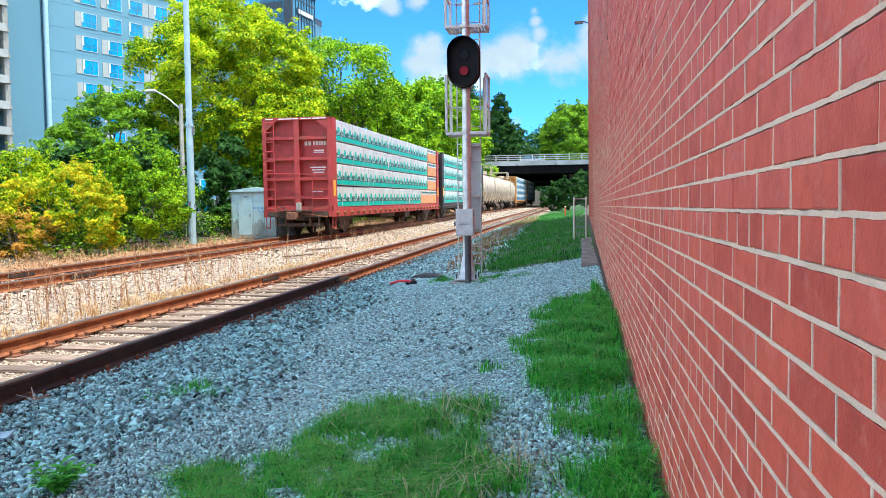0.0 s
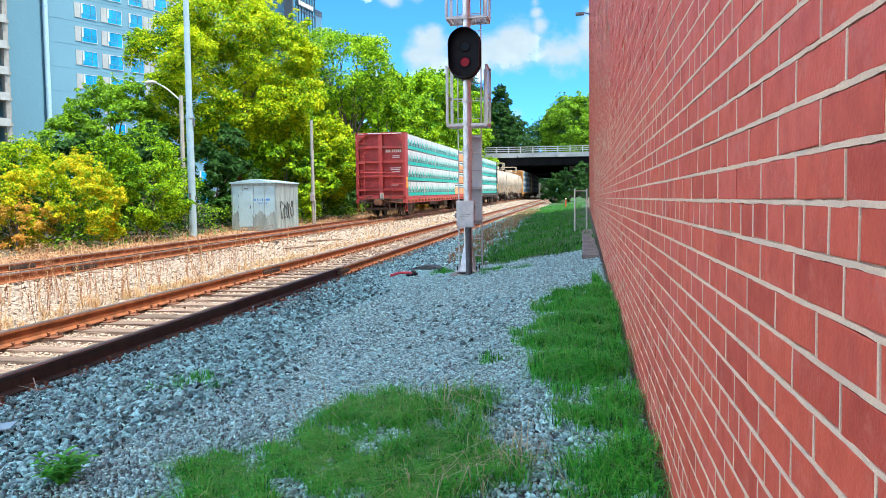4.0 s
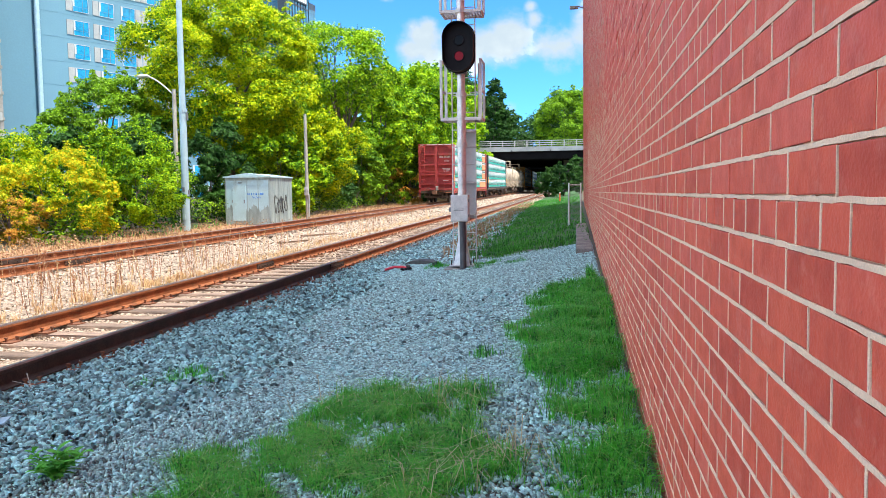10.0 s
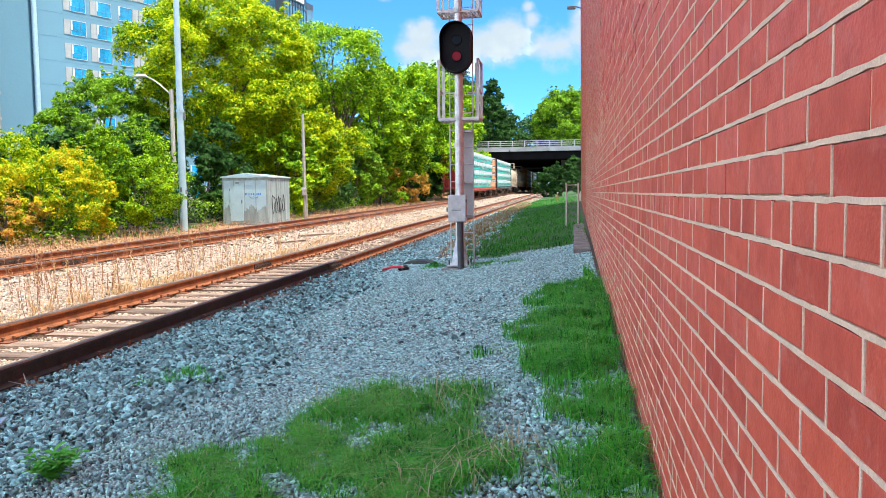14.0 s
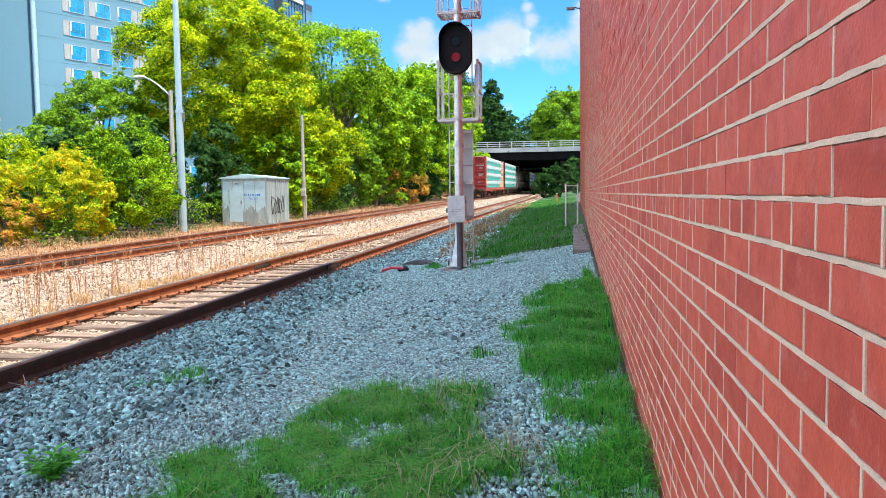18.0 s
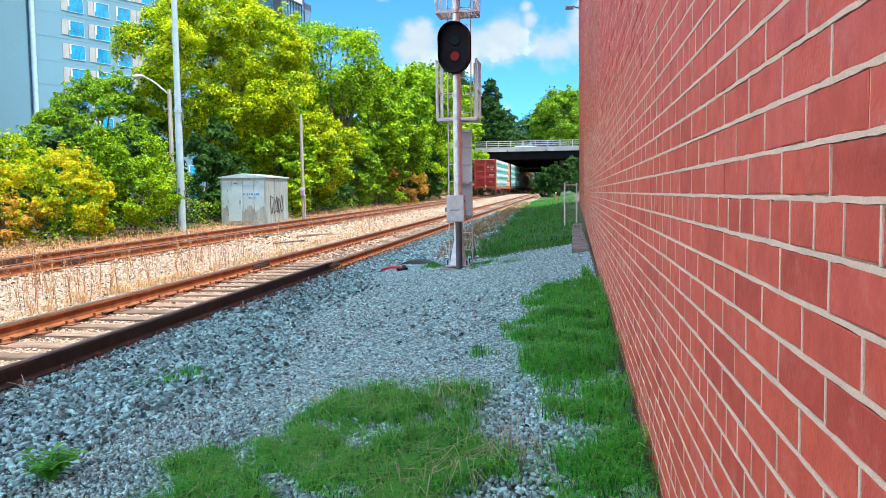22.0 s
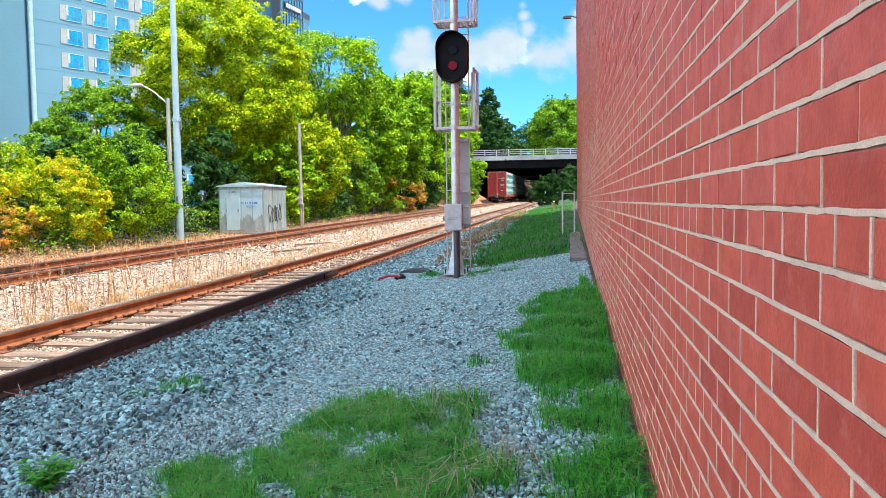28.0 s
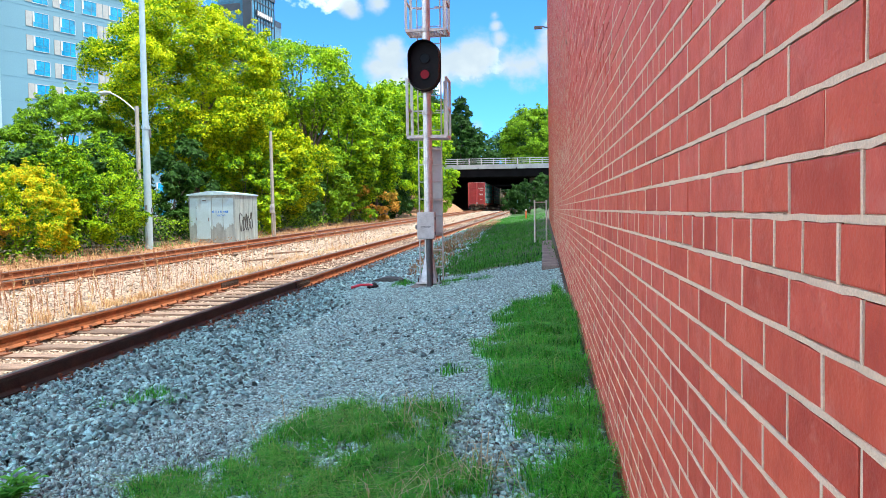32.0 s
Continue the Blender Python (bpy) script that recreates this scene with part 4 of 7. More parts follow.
def build_hotel():
    """Facade runs away from the tracks at 25 degrees; local x along it, local -y outwards."""
    at = pose(-65.0 - 12 * .4226, 92.8 - 12 * .9063, -2, 0, 0, 65)
    h = thing("hotel_building", at, "tall pale grey hotel block with rows of blue windows", "building")
    H, F, Z0 = 56.0, 3.1, 26.6 + 2 - .93 - 8 * 3.1
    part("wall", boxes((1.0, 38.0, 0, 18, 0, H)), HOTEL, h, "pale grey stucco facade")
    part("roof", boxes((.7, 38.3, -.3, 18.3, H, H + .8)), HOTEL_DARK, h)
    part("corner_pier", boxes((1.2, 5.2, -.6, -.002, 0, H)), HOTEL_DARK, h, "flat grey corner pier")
    # Flat darker strip: the recess behind the duct is put in as colour.
    part("recess_shade", boxes((5.2, 6.6, -.03, -.003, 0, H)), HOTEL_DARK, h)
    smooth(part("duct", rods(((5.95, -.55, 0), (5.95, -.55, H), .32), seg=16), POLE_WHITE, h, "broad silver vertical duct"))
    for k in range(9):
        part("duct_joint", rods(((5.95, -.55, 4 + 6 * k), (5.95, -.55, 4.12 + 6 * k), .35), seg=16), POLE_WHITE, h)
    for fl in range(17):
        z = Z0 + fl * F
        part("floor_joint", boxes((6.7, 38.0, -.02, -.003, z - .62, z - .59)), HOTEL_DARK, h)
        for x, side in ((12.0, -1), (15.7, -1), (18.95, 1), (23.0, -1), (26.7, -1), (30.0, 1)):
            w = part("window", boxes((x - 1.0, x + 1.05, -.05, -.004, z, z + 1.85)), HOTEL_GLASS, h, "blue-tinted hotel window")
            for a in ((x - 1.05, x + 1.10, z - .05, z - .002), (x - 1.05, x + 1.10, z + 1.852, z + 1.90), (x - 1.05, x - 1.002, z, z + 1.85), (x + 1.052, x + 1.10, z, z + 1.85)):
                part("frame", boxes((a[0], a[1], -.10, -.004, a[2], a[3])), CURTAIN, w)
            part("mullion", boxes((x + .30, x + .35, -.08, -.051, z, z + 1.85)), HOTEL_DARK, w)
            part("transom", boxes((x - 1.0, x + 1.05, -.07, -.051, z + .60, z + .63)), HOTEL_DARK, w)
            part("curtain", boxes((x - 1.0, x - .78, -.066, -.051, z + .64, z + 1.85)), CURTAIN, w)
            xx = x - 1.95 if side < 0 else x + 1.17
            part("panel", boxes((xx, xx + .83, -.08, -.004, z - .05, z + 1.9), bevel=.02), LOUVRE, w, "beige louvre panel beside the window")
    g = thing("parking_garage", at @ pose(-21.0, -1.6, 0), "open-sided grey parking garage with dark decks", "building")
    for fl in range(17):
        z = .5 + fl * 3.1
        part("deck", boxes((0, 22.0, 0.1, 15, z - .35, z)), CONCRETE, g)
        part("parapet", boxes((0, 21.6, -.15, .1, z - .40, z + .55)), LOUVRE, g, "pale concrete parapet")
    for k in range(4):
        part("column", boxes((k * 7.1, k * 7.1 + .6, .2, .9, 0, 54)), CONCRETE, g)
    # Near-black back wall stands in for the shaded depth of the decks.
    part("back_wall", boxes((0, 22.0, 9.6, 10, 0, 54)), BRIDGE_DARK, g)


def build_tower():
    """Glass tower; local y recedes along its sunny side, whose front corner is the origin."""
    t = thing("office_tower", pose(-58.8, 151.0, -2, 0, 0, -8), "dark blue glass office tower behind the trees", "building")
    part("core", boxes((-8, -.25, .25, 10.0, 0, 48.6)), TOWER_GLASS, t, "blue reflective glass curtain wall")
    part("corner_fin", boxes((-1.9, .0, -.2, .25, 0, 49.4)), TOWER_FRAME, t)
    for i in range(9):
        part("mullion", boxes((-.249, -.12, .40 + i * 1.2, .50 + i * 1.2, 0, 48.6)), TOWER_FRAME, t)
    for i in range(13):
        part("spandrel", boxes((-.249, -.14, .26, 10.0, i * 3.9 + .2, i * 3.9 + .42)), TOWER_FRAME, t)
    part("crown", boxes((-8.2, .1, .25, 10.2, 48.6, 49.4)), TOWER_FRAME, t)
    sg = part("sign", boxes((-.119, .06, 2.0, 9.0, 44.0, 45.3)), TOWER_FRAME, t)
    for k in range(7):
        part("letter_bar", boxes((.061, .14, 2.4 + k * .92, 3.0 + k * .92, 44.25, 45.05)), LETTER, sg, "pale bar of a lettered sign")
    lo = part("lower_wing", boxes((-34, -2.7, .6, 18, 0, 45.0)), TOWER_GLASS, t, "curved dark glass wing")
    for i in range(16):
        part("wing_mullion", boxes((-33 + i * 2 - .06, -33 + i * 2 + .06, .45, .595, 0, 45.0)), TOWER_FRAME, lo)
    for i in range(12):
        part("wing_spandrel", boxes((-34, -2.7, .40, .59, i * 3.9 + .2, i * 3.9 + .9)), TOWER_FRAME, lo)
    part("wing_crown", boxes((-34.2, -2.7, .2, 18.2, 45.0, 46.4)), TOWER_FRAME, lo)


build_hotel()
build_tower()

# ---------------------------------------------------------------- freight train
SPEED, REAR = 3.17, 28.8
train_cars, wheelsets = [], []


def wheelset(parent, y, z=0.46):
    w = part("wheelset", rods(((-.80, 0, 0), (.80, 0, 0), .075), seg=10), CAR_DARK, parent)
    w.matrix_local = pose(0, y, z)
    for s in (-1, 1):
        bm = rods(((s * .69, 0, 0), (s * .82, 0, 0), .455), ((s * .665, 0, 0), (s * .69, 0, 0), .485), ((s * .82, 0, 0), (s * .84, 0, 0), .13), seg=26)
        part("wheel", bm, RAIL_DARK, w, "rusty steel wheel")
    wheelsets.append(w)
    return w


def truck(car, y):
    for d in (-.88, .88):
        wheelset(car, y + d)
    for s in (-1, 1):
        fr = prism(((y - 1.25, .55), (y - 1.15, .68), (y - .55, .80), (y + .55, .80), (y + 1.15, .68), (y + 1.25, .55), (y + 1.1, .38), (y + .72, .40),
                    (y + .45, .22), (y - .45, .22), (y - .72, .40), (y - 1.1, .38)), s * .93, s * 1.08, axis="x")
        f = part("side_frame", fr, CAR_DARK, car, "grimy cast truck side frame")
        part("spring_pack", rods(*[((s * 1.0, y + k, .28), (s * 1.0, y + k, .60), .075) for k in (-.2, 0, .2)], seg=10), RAIL_DARK, f)
        for d in (-.88, .88):
            part("bearing_cap", rods(((s * 1.08, y + d, .46), (s * 1.17, y + d, .46), .10), seg=12), RAIL_DARK, f)
    part("bolster", boxes((-1.0, 1.0, y - .22, y + .22, .5, .86), bevel=.03), CAR_DARK, car)


def coupler(car, y, s):
    c = part("coupler", boxes((-.10, .10, min(y, y + s * .62), max(y, y + s * .62), .76, .95), (-.19, .17, min(y + s * .55, y + s * .82), max(y + s * .55, y + s * .82), .70, 1.0),
                              bevel=.03), RUSTY, car, "rusty knuckle coupler")
    part("draft_pocket", boxes((-.30, .30, y - .02, y + .18, .66, 1.04), bevel=.02), CAR_DARK, c)
    hose = bmesh.new()
    last = None
    for i in range(7):
        f = i / 6
        pt = (.30 + .12 * f, y + s * (.1 + .45 * f), .72 - .34 * math.sin(f * math.pi * .75))
        if last:
            rod(hose, last, pt, .028, seg=6)
        last = pt
    part("air_hose", hose, BLACK, c)


def bundle(car, y0, y1, z0, z1, s, style, seed):
    """One wrapped pack of lumber on side s; the print stands proud of the white wrap."""
    r = random.Random(seed)
    x0, x1 = s * .16, s * 1.39
    d = r.uniform(-.02, .02)
    body = part("lumber_pack", boxes((min(x0, x1 + d * s), max(x0, x1 + d * s), y0 + .02, y1 - .02, z0 + .012, z1 - .012), bevel=.03), WRAP_WHITE if style != "bare" else LUMBER, car,
                "lumber pack in printed wrap" if style != "bare" else "bare orange lumber pack")
    if s < 0:
        return
    h, xs = z1 - z0, x1 + d * s
    if style == "bare":
        part("wrap_top", boxes((xs - .02, xs + .006, y0 + .03, y1 - .03, z1 - .30, z1 - .03)), WRAP_WHITE, body)
        for k in range(int((y1 - y0) / .1)):
            yy = y0 + .05 + k * .1
            part("wrap_print", boxes((xs + .0005, xs + .010, yy, yy + .06, z1 - .22, z1 - .10)), WRAP_DARK, body)
        return
    ink = WRAP_BLUE if style == "blue" else WRAP_TEAL
    part("print_band", boxes((xs - .02, xs + .005, y0 + .05, y1 - .05, z0 + .04, z0 + h * .27)), ink, body, "solid teal printed band")
    # a ragged dark skyline over the band, pale bars of small print in it, and a round mark over each peak
    sky, mark, small = bmesh.new(), bmesh.new(), bmesh.new()
    n = max(2, round((y1 - y0) / .80))
    stp = (y1 - y0 - .1) / n
    zb, pts = z0 + h * .25 + .002, []
    for i in range(n * 8):
        f = (i % 8) / 8
        up = (.27, .22, .17, .13, .13, .18, .22, .26)[i % 8] + r.uniform(-.07, .05)
        pts.append((y0 + .05 + (i + .5) * stp / 8, zb + h * up))
    for (ya, za), (yb, zc) in zip(pts, pts[1:]):
        q = [sky.verts.new((xs + .006, ya, zb)), sky.verts.new((xs + .006, yb, zb)), sky.verts.new((xs + .006, yb, zc)), sky.verts.new((xs + .006, ya, za))]
        sky.faces.new(q)
    for i in range(n):
        yc = y0 + .05 + (i + .5) * stp
        rod(mark, (xs + .007, yc, z0 + h * .52), (xs + .012, yc, z0 + h * .52), .145, .145, seg=12)
        for k in range(2):
            box(small, xs + .0065, xs + .0095, yc - stp * .38, yc + stp * (.20 - .1 * k), z0 + h * (.30 + .05 * k), z0 + h * (.325 + .05 * k))
    part("skyline_print", sky, WRAP_DARK, body, "ragged dark green printed skyline")
    tagged(part("round_mark", mark, ink, body), kind="stuff")
    tagged(part("small_print", small, WRAP_WHITE, body), kind="stuff")
    for k in range(max(1, round((y1 - y0) / 1.6))):
        yy = y0 + .8 + k * 1.6
        if yy < y1 - .2:
            part("strap", boxes((xs - .01, xs + .013, yy - .012, yy + .012, z0 + .02, z1 - .02)), CURTAIN, body)


def centerbeam(name, paint, style, label, seed):
    """A centre-beam flat car, 22.8 m over the bulkheads, loaded both sides. Local y runs from its rear end forward."""
    r = random.Random(seed)
    L, zd, zt = 22.8, 1.14, 4.74
    car = thing(name, pose(X2, 0, Z2), label, "freight car")
    part("deck", boxes((-1.40, 1.40, 0, L, zd - .16, zd), bevel=.01), paint, car)
    part("side_sill", boxes((1.30, 1.46, 0, L, zd - .36, zd - .165)), paint, car)
    part("side_sill", boxes((-1.46, -1.30, 0, L, zd - .36, zd - .165)), paint, car)
    part("centre_sill", boxes((-.22, .22, .3, L - .3, .62, zd - .17)), CAR_DARK, car)
    for k in range(24):
        y = .5 + k * (L - 1.0) / 23
        wn = part("winch", rods(((1.462, y, zd - .22), (1.56, y, zd - .22), .085), seg=10), RAIL_RUST if paint is CAR_RED else CAR_DARK, car)
    part("underframe_box", boxes((-1.0, 1.0, 9.0, 12.0, .55, .9), (.3, 1.1, 14.0, 15.2, .42, .9), bevel=.03), CAR_DARK, car)
    part("centre_beam", boxes((-.14, .14, .2, L - .2, zd, zt - .1)), paint, car)
    for y, s in ((0.0, 1), (L, -1)):
        bh = part("bulkhead", boxes((-1.38, 1.38, min(y + s * .26, y + s * .42), max(y + s * .26, y + s * .42), zd, zt - .10)), paint, car, "ribbed steel end bulkhead")
        w = lambda x0, x1, z0, z1, t=.26: part("rib", boxes((x0, x1, min(y - s * .02, y + s * t), max(y - s * .02, y + s * t), z0, z1), bevel=.008), paint, bh)
        w(-1.44, -1.27, .80, zt), w(1.27, 1.44, .80, zt), w(-.11, .11, zd, zt - .12), w(-1.44, 1.44, zt - .11, zt)
        for z in (1.55, 2.30, 3.10, 3.92):
            w(-1.265, -.115, z - .06, z + .06, .258), w(.115, 1.265, z - .06, z + .06, .258)
        w(-1.44, 1.44, zd - .12, zd + .08)
        for sx in (-1, 1):
            g = prism(((sx * 1.27, zt - .52), (sx * .82, zt - .12), (sx * 1.27, zt - .12)), min(y - s * .015, y + s * .05), max(y - s * .015, y + s * .05))
            part("gusset", g, paint, bh)
            part("corner_post", boxes((sx * 1.385, sx * 1.445, min(y + s * .1, y + s * .62), max(y + s * .1, y + s * .62), zd - .3, zt)), paint, bh)
        # ladder, grab irons, steps
        lx0, lx1 = (-1.30, -.92)
        lad = part("ladder", rods(((lx1, y - s * .10, .95), (lx1, y - s * .10, 4.55), .022), seg=6), paint, bh)
        for k in range(10):
            z = 1.12 + k * .38
            part("rung", rods(((lx0, y - s * .10, z), (lx1, y - s * .10, z), .018), seg=6), paint, lad)
        for k in range(4):
            z = 1.12 + k * .38
            part("grab_iron", rods(((.66, y - s * .10, z), (1.30, y - s * .10, z), .018), seg=6), paint, bh)
        part("grab_post", rods(((.66, y - s * .10, .9), (.66, y - s * .10, 2.5), .018), seg=6), paint, bh)
        part("handbrake_rod", rods(((-1.2, y - s * .12, 2.52), (1.2, y - s * .12, 2.46), .02), seg=6), paint, bh)
        for sx in (-1, 1):
            st = part("step", rods(((sx * 1.40, y + s * .12, .80), (sx * 1.40, y + s * .12, .34), .02), ((sx * 1.40, y + s * .50, .80), (sx * 1.40, y + s * .50, .34), .02),
                                   ((sx * 1.40, y + s * .12, .34), (sx * 1.40, y + s * .50, .34), .025), seg=6), paint, car)
        part("crossover_board", boxes((-.75, .62, min(y - s * .02, y - s * .32), max(y - s * .02, y - s * .32), 1.02, 1.05)), CAR_DARK, bh)
        # stencilled marks as plain bars
        yf = y + s * .257
        bars = bmesh.new()
        for k in range(2):
            box(bars, .24 + k * .16, .36 + k * .16, min(yf, yf - s * .004), max(yf, yf - s * .004), 3.64, 3.80)
        for k in range(5):
            box(bars, .60 + k * .115, .69 + k * .115, min(yf, yf - s * .004), max(yf, yf - s * .004), 3.64, 3.80)
        for z in (3.42, 3.34):
            box(bars, .62, 1.05, min(yf, yf - s * .004), max(yf, yf - s * .004), z, z + .04)
        for k, z in enumerate((2.74, 2.64, 2.54)):
            box(bars, .46 + .06 * k, 1.12 - .04 * k, min(yf, yf - s * .004), max(yf, yf - s * .004), z, z + .045)
        box(bars, .50, .95, min(yf, yf - s * .004), max(yf, yf - s * .004), 1.78, 1.82)
        part("stencil_bars", bars, LETTER, bh, "white stencilled marks as bars")
        top = bmesh.new()
        for a, b in ((-1.30, -.95), (-.75, .10), (.18, .62), (.68, 1.25)):
            box(top, a, b, min(y - s * .02, y - s * .024), max(y - s * .02, y - s * .024), zt - .075, zt - .035)
        part("caution_strip", top, LETTER, bh, "white caution strip as bars")
        part("reflector", boxes((1.4455, 1.452, min(y + s * .15, y + s * .45), max(y + s * .15, y + s * .45), 1.62, 2.25)), YELLOW, bh, "amber reflector panel")
        coupler(car, y, -s)
        lo = lambda d0, d1: (min(y - s * d0, y - s * d1), max(y - s * d0, y - s * d1))
        part("end_sill", boxes((-1.25, 1.25, *lo(-.14, .03), .78, 1.0), bevel=.01), CAR_DARK, car)
        part("brake_housing", boxes((-.02, .17, *lo(.03, .17), .98, 1.36), bevel=.02), WOOD_POLE, car, "dusty cast brake housing")
        part("brake_wheel", ring_tube((-.62, y - s * .14, .98), .20, .018, 18), CAR_DARK, car)
        part("air_pipe", rods(((.24, y - s * .06, .92), (.30, y - s * .12, .62), .03), ((.30, y - s * .12, .62), (.34, y - s * .30, .50), .03), seg=8), RAIL_DARK, car)
        part("cut_lever", rods(((-1.28, y - s * .12, .86), (-.30, y - s * .20, .80), .02), ((-.30, y - s * .20, .80), (-.12, y - s * .45, .92), .02), seg=6), RAIL_DARK, car)
        for xx in (-.95, -.55, .48, .85):
            part("hanger", boxes((xx - .03, xx + .03, *lo(-.10, .0), .42, .79)), CAR_DARK, car)
        part("brake_beam", boxes((-.95, .95, *lo(-.30, -.20), .40, .52)), CAR_DARK, car)
        truck(car, y + s * 2.6)
        part("uncoupling_lever", rods(((.15, y - s * .15, .95), (1.30, y - s * .18, .78), .018), seg=6), RAIL_RUST, car)
    # four tiers of packs, both sides
    tiers = 4
    hh = (zt - .02 - zd) / tiers
    for s in (1, -1):
        for k in range(tiers):
            y, i = .66, 0
            cuts = [.66, 5.4, 9.2, 13.9, 19.3, L - .66] if style != "blue" else [.66, 6.0, 11.5, 17.0, L - .66]
            if style == "teal" and k == 0:
                cuts[-2] = 17.0
            for a, b in zip(cuts, cuts[1:]):
                kind = style
                if style == "teal" and b == cuts[-1] and s > 0:
                    kind = "bare"
                bundle(car, a, b, zd + k * hh + .01, zd + (k + 1) * hh - .01, s, kind, seed * 100 + k * 10 + i)
                i += 1
    train_cars.append(car)
    return car, L


def tank_car(label, seed):
    """A tank car, 18.4 m over the strikers."""
    L, R, zc = 17.4, 1.50, 2.62
    car = thing("tank_car", pose(X2, 0, Z2), label, "freight car")
    bm = rods(((0, .75, zc), (0, L - .75, zc), R), seg=32)
    for y, s in ((.75, -1), (L - .75, 1)):
        rod(bm, (0, y, zc), (0, y + s * .30, zc), R, R * .86, seg=32)
        rod(bm, (0, y + s * .30, zc), (0, y + s * .52, zc), R * .86, R * .45, seg=32)
    smooth(part("tank", bm, TANK, car, "grimy cream cylindrical tank"), 35)
    for k in range(5):
        y = 1.6 + k * (L - 3.2) / 4
        smooth(part("band", rods(((0, y - .05, zc), (0, y + .05, zc), R + .018), seg=32), TANK, car))
    smooth(part("dome", rods(((0, L / 2, zc + R - .1), (0, L / 2, zc + R + .42), .55), seg=20), TANK, car))
    pl = part("platform", boxes((-1.1, 1.1, L / 2 - 1.3, L / 2 + 1.3, zc + R + .02, zc + R + .07)), TANK, car)
    rr = []
    for sx in (-1.1, 1.1):
        for dy in (-1.3, 0, 1.3):
            rr.append(((sx, L / 2 + dy, zc + R + .05), (sx, L / 2 + dy, zc + R + .85), .035))
        rr.append(((sx, L / 2 - 1.3, zc + R + .85), (sx, L / 2 + 1.3, zc + R + .85), .035))
    for dy in (-1.3, 1.3):
        rr.append(((-1.1, L / 2 + dy, zc + R + .85), (1.1, L / 2 + dy, zc + R + .85), .035))
    part("railing", rods(*rr, seg=6), TANK, pl)
    for sx in (-1, 1):
        lad = part("side_ladder", rods(((sx * 1.56, L / 2 - .25, .8), (sx * 1.45, L / 2 - .25, zc + R), .025), ((sx * 1.56, L / 2 + .25, .8), (sx * 1.45, L / 2 + .25, zc + R), .025), seg=6), TANK, car)
        for k in range(8):
            z = 1.0 + k * .38
            part("rung", rods(((sx * 1.55, L / 2 - .25, z), (sx * 1.55, L / 2 + .25, z), .018), seg=6), TANK, lad)
        for k in range(7):
            y = 1.2 + k * (L - 2.4) / 6
            part("saddle_brace", rods(((sx * 1.1, y, 1.0), (sx * 1.42, y + .25, 2.0), .06), seg=6), TANK, car)
    part("stub_sill", boxes((-.25, .25, 0, 3.9, .70, 1.12), (-.25, .25, L - 3.9, L, .70, 1.12), bevel=.02), CAR_DARK, car)
    part("end_platform", boxes((-1.45, 1.45, 0, .55, 1.12, 1.17), (-1.45, 1.45, L - .55, L, 1.12, 1.17)), CAR_DARK, car)
    part("bottom_outlet", rods(((0, L / 2, .6), (0, L / 2, 1.3), .25), seg=12), CAR_DARK, car)
    for y, s in ((0, -1), (L, 1)):
        coupler(car, y, s)
        truck(car, y - s * 2.1)
        part("end_railing", rods(((-1.4, y - s * .1, 1.15), (-1.4, y - s * .1, 2.2), .025), ((1.4, y - s * .1, 1.15), (1.4, y - s * .1, 2.2), .025),
                                 ((-1.4, y - s * .1, 2.2), (1.4, y - s * .1, 2.2), .025), seg=6), TANK, car)
    train_cars.append(car)
    return car, L


def build_train():
    at = 0.0
    for make in (lambda: centerbeam("centerbeam_flat_car", CAR_RED, "teal", "red centre-beam flat car loaded with teal and white wrapped lumber", 1),
                 lambda: centerbeam("centerbeam_flat_car", CAR_BLACK, "green", "black centre-beam flat car loaded with teal and white wrapped lumber", 2),
                 lambda: tank_car("cream tank car streaked with rust", 3), lambda: tank_car("second cream tank car streaked with rust", 4),
                 lambda: centerbeam("centerbeam_flat_car", ORANGE, "blue", "orange flat car loaded with blue and white wrapped lumber", 5), lambda: centerbeam("centerbeam_flat_car", CAR_BLACK, "blue", "flat car loaded with blue and white wrapped lumber", 6)):
        car, L = make()
        car["ahead"] = at
        at += L + 1.5


build_train()
TILT = math.degrees(math.atan(RISE))


def car_pose(y):
    if y > 150:
        return pose(X2, y, Z2 + float(along(y)))
    return pose(X2, y, Z2 + float(along(y)) + .004, TILT if y < 128 else TILT * (150 - y) / 22)


def motions():
    """The train rolls away under the bridge at a steady pace; its wheels turn with it."""
    for car in train_cars:
        y0 = REAR + car["ahead"]
        walk(car, [(t, car_pose(y0 + SPEED * t)) for t in np.arange(0, 32.01, 2.0)])
    for car, x0, v in ((CAR_SILVER, -8.5, 10.25), (CAR_WHITE, -8.1 - 22 * 6.0, 6.0)):
        y, z = car.location.y, car.location.z
        walk(car, [(t, pose(x0 + v * t * (1 if t <= 20 or v < 10 else 20 / t), y, z)) for t in (0.0, 5.0, 10.0, 15.0, 20.0, 25.0, 32.0)])
    step = 0.2
    for w in wheelsets[:8]:
        y, z = w.location.y, w.location.z
        walk(w, [(k * step, pose(0, y, z, -math.degrees(SPEED * k * step / 0.457))) for k in range(161)])

# ---------------------------------------------------------------- plants


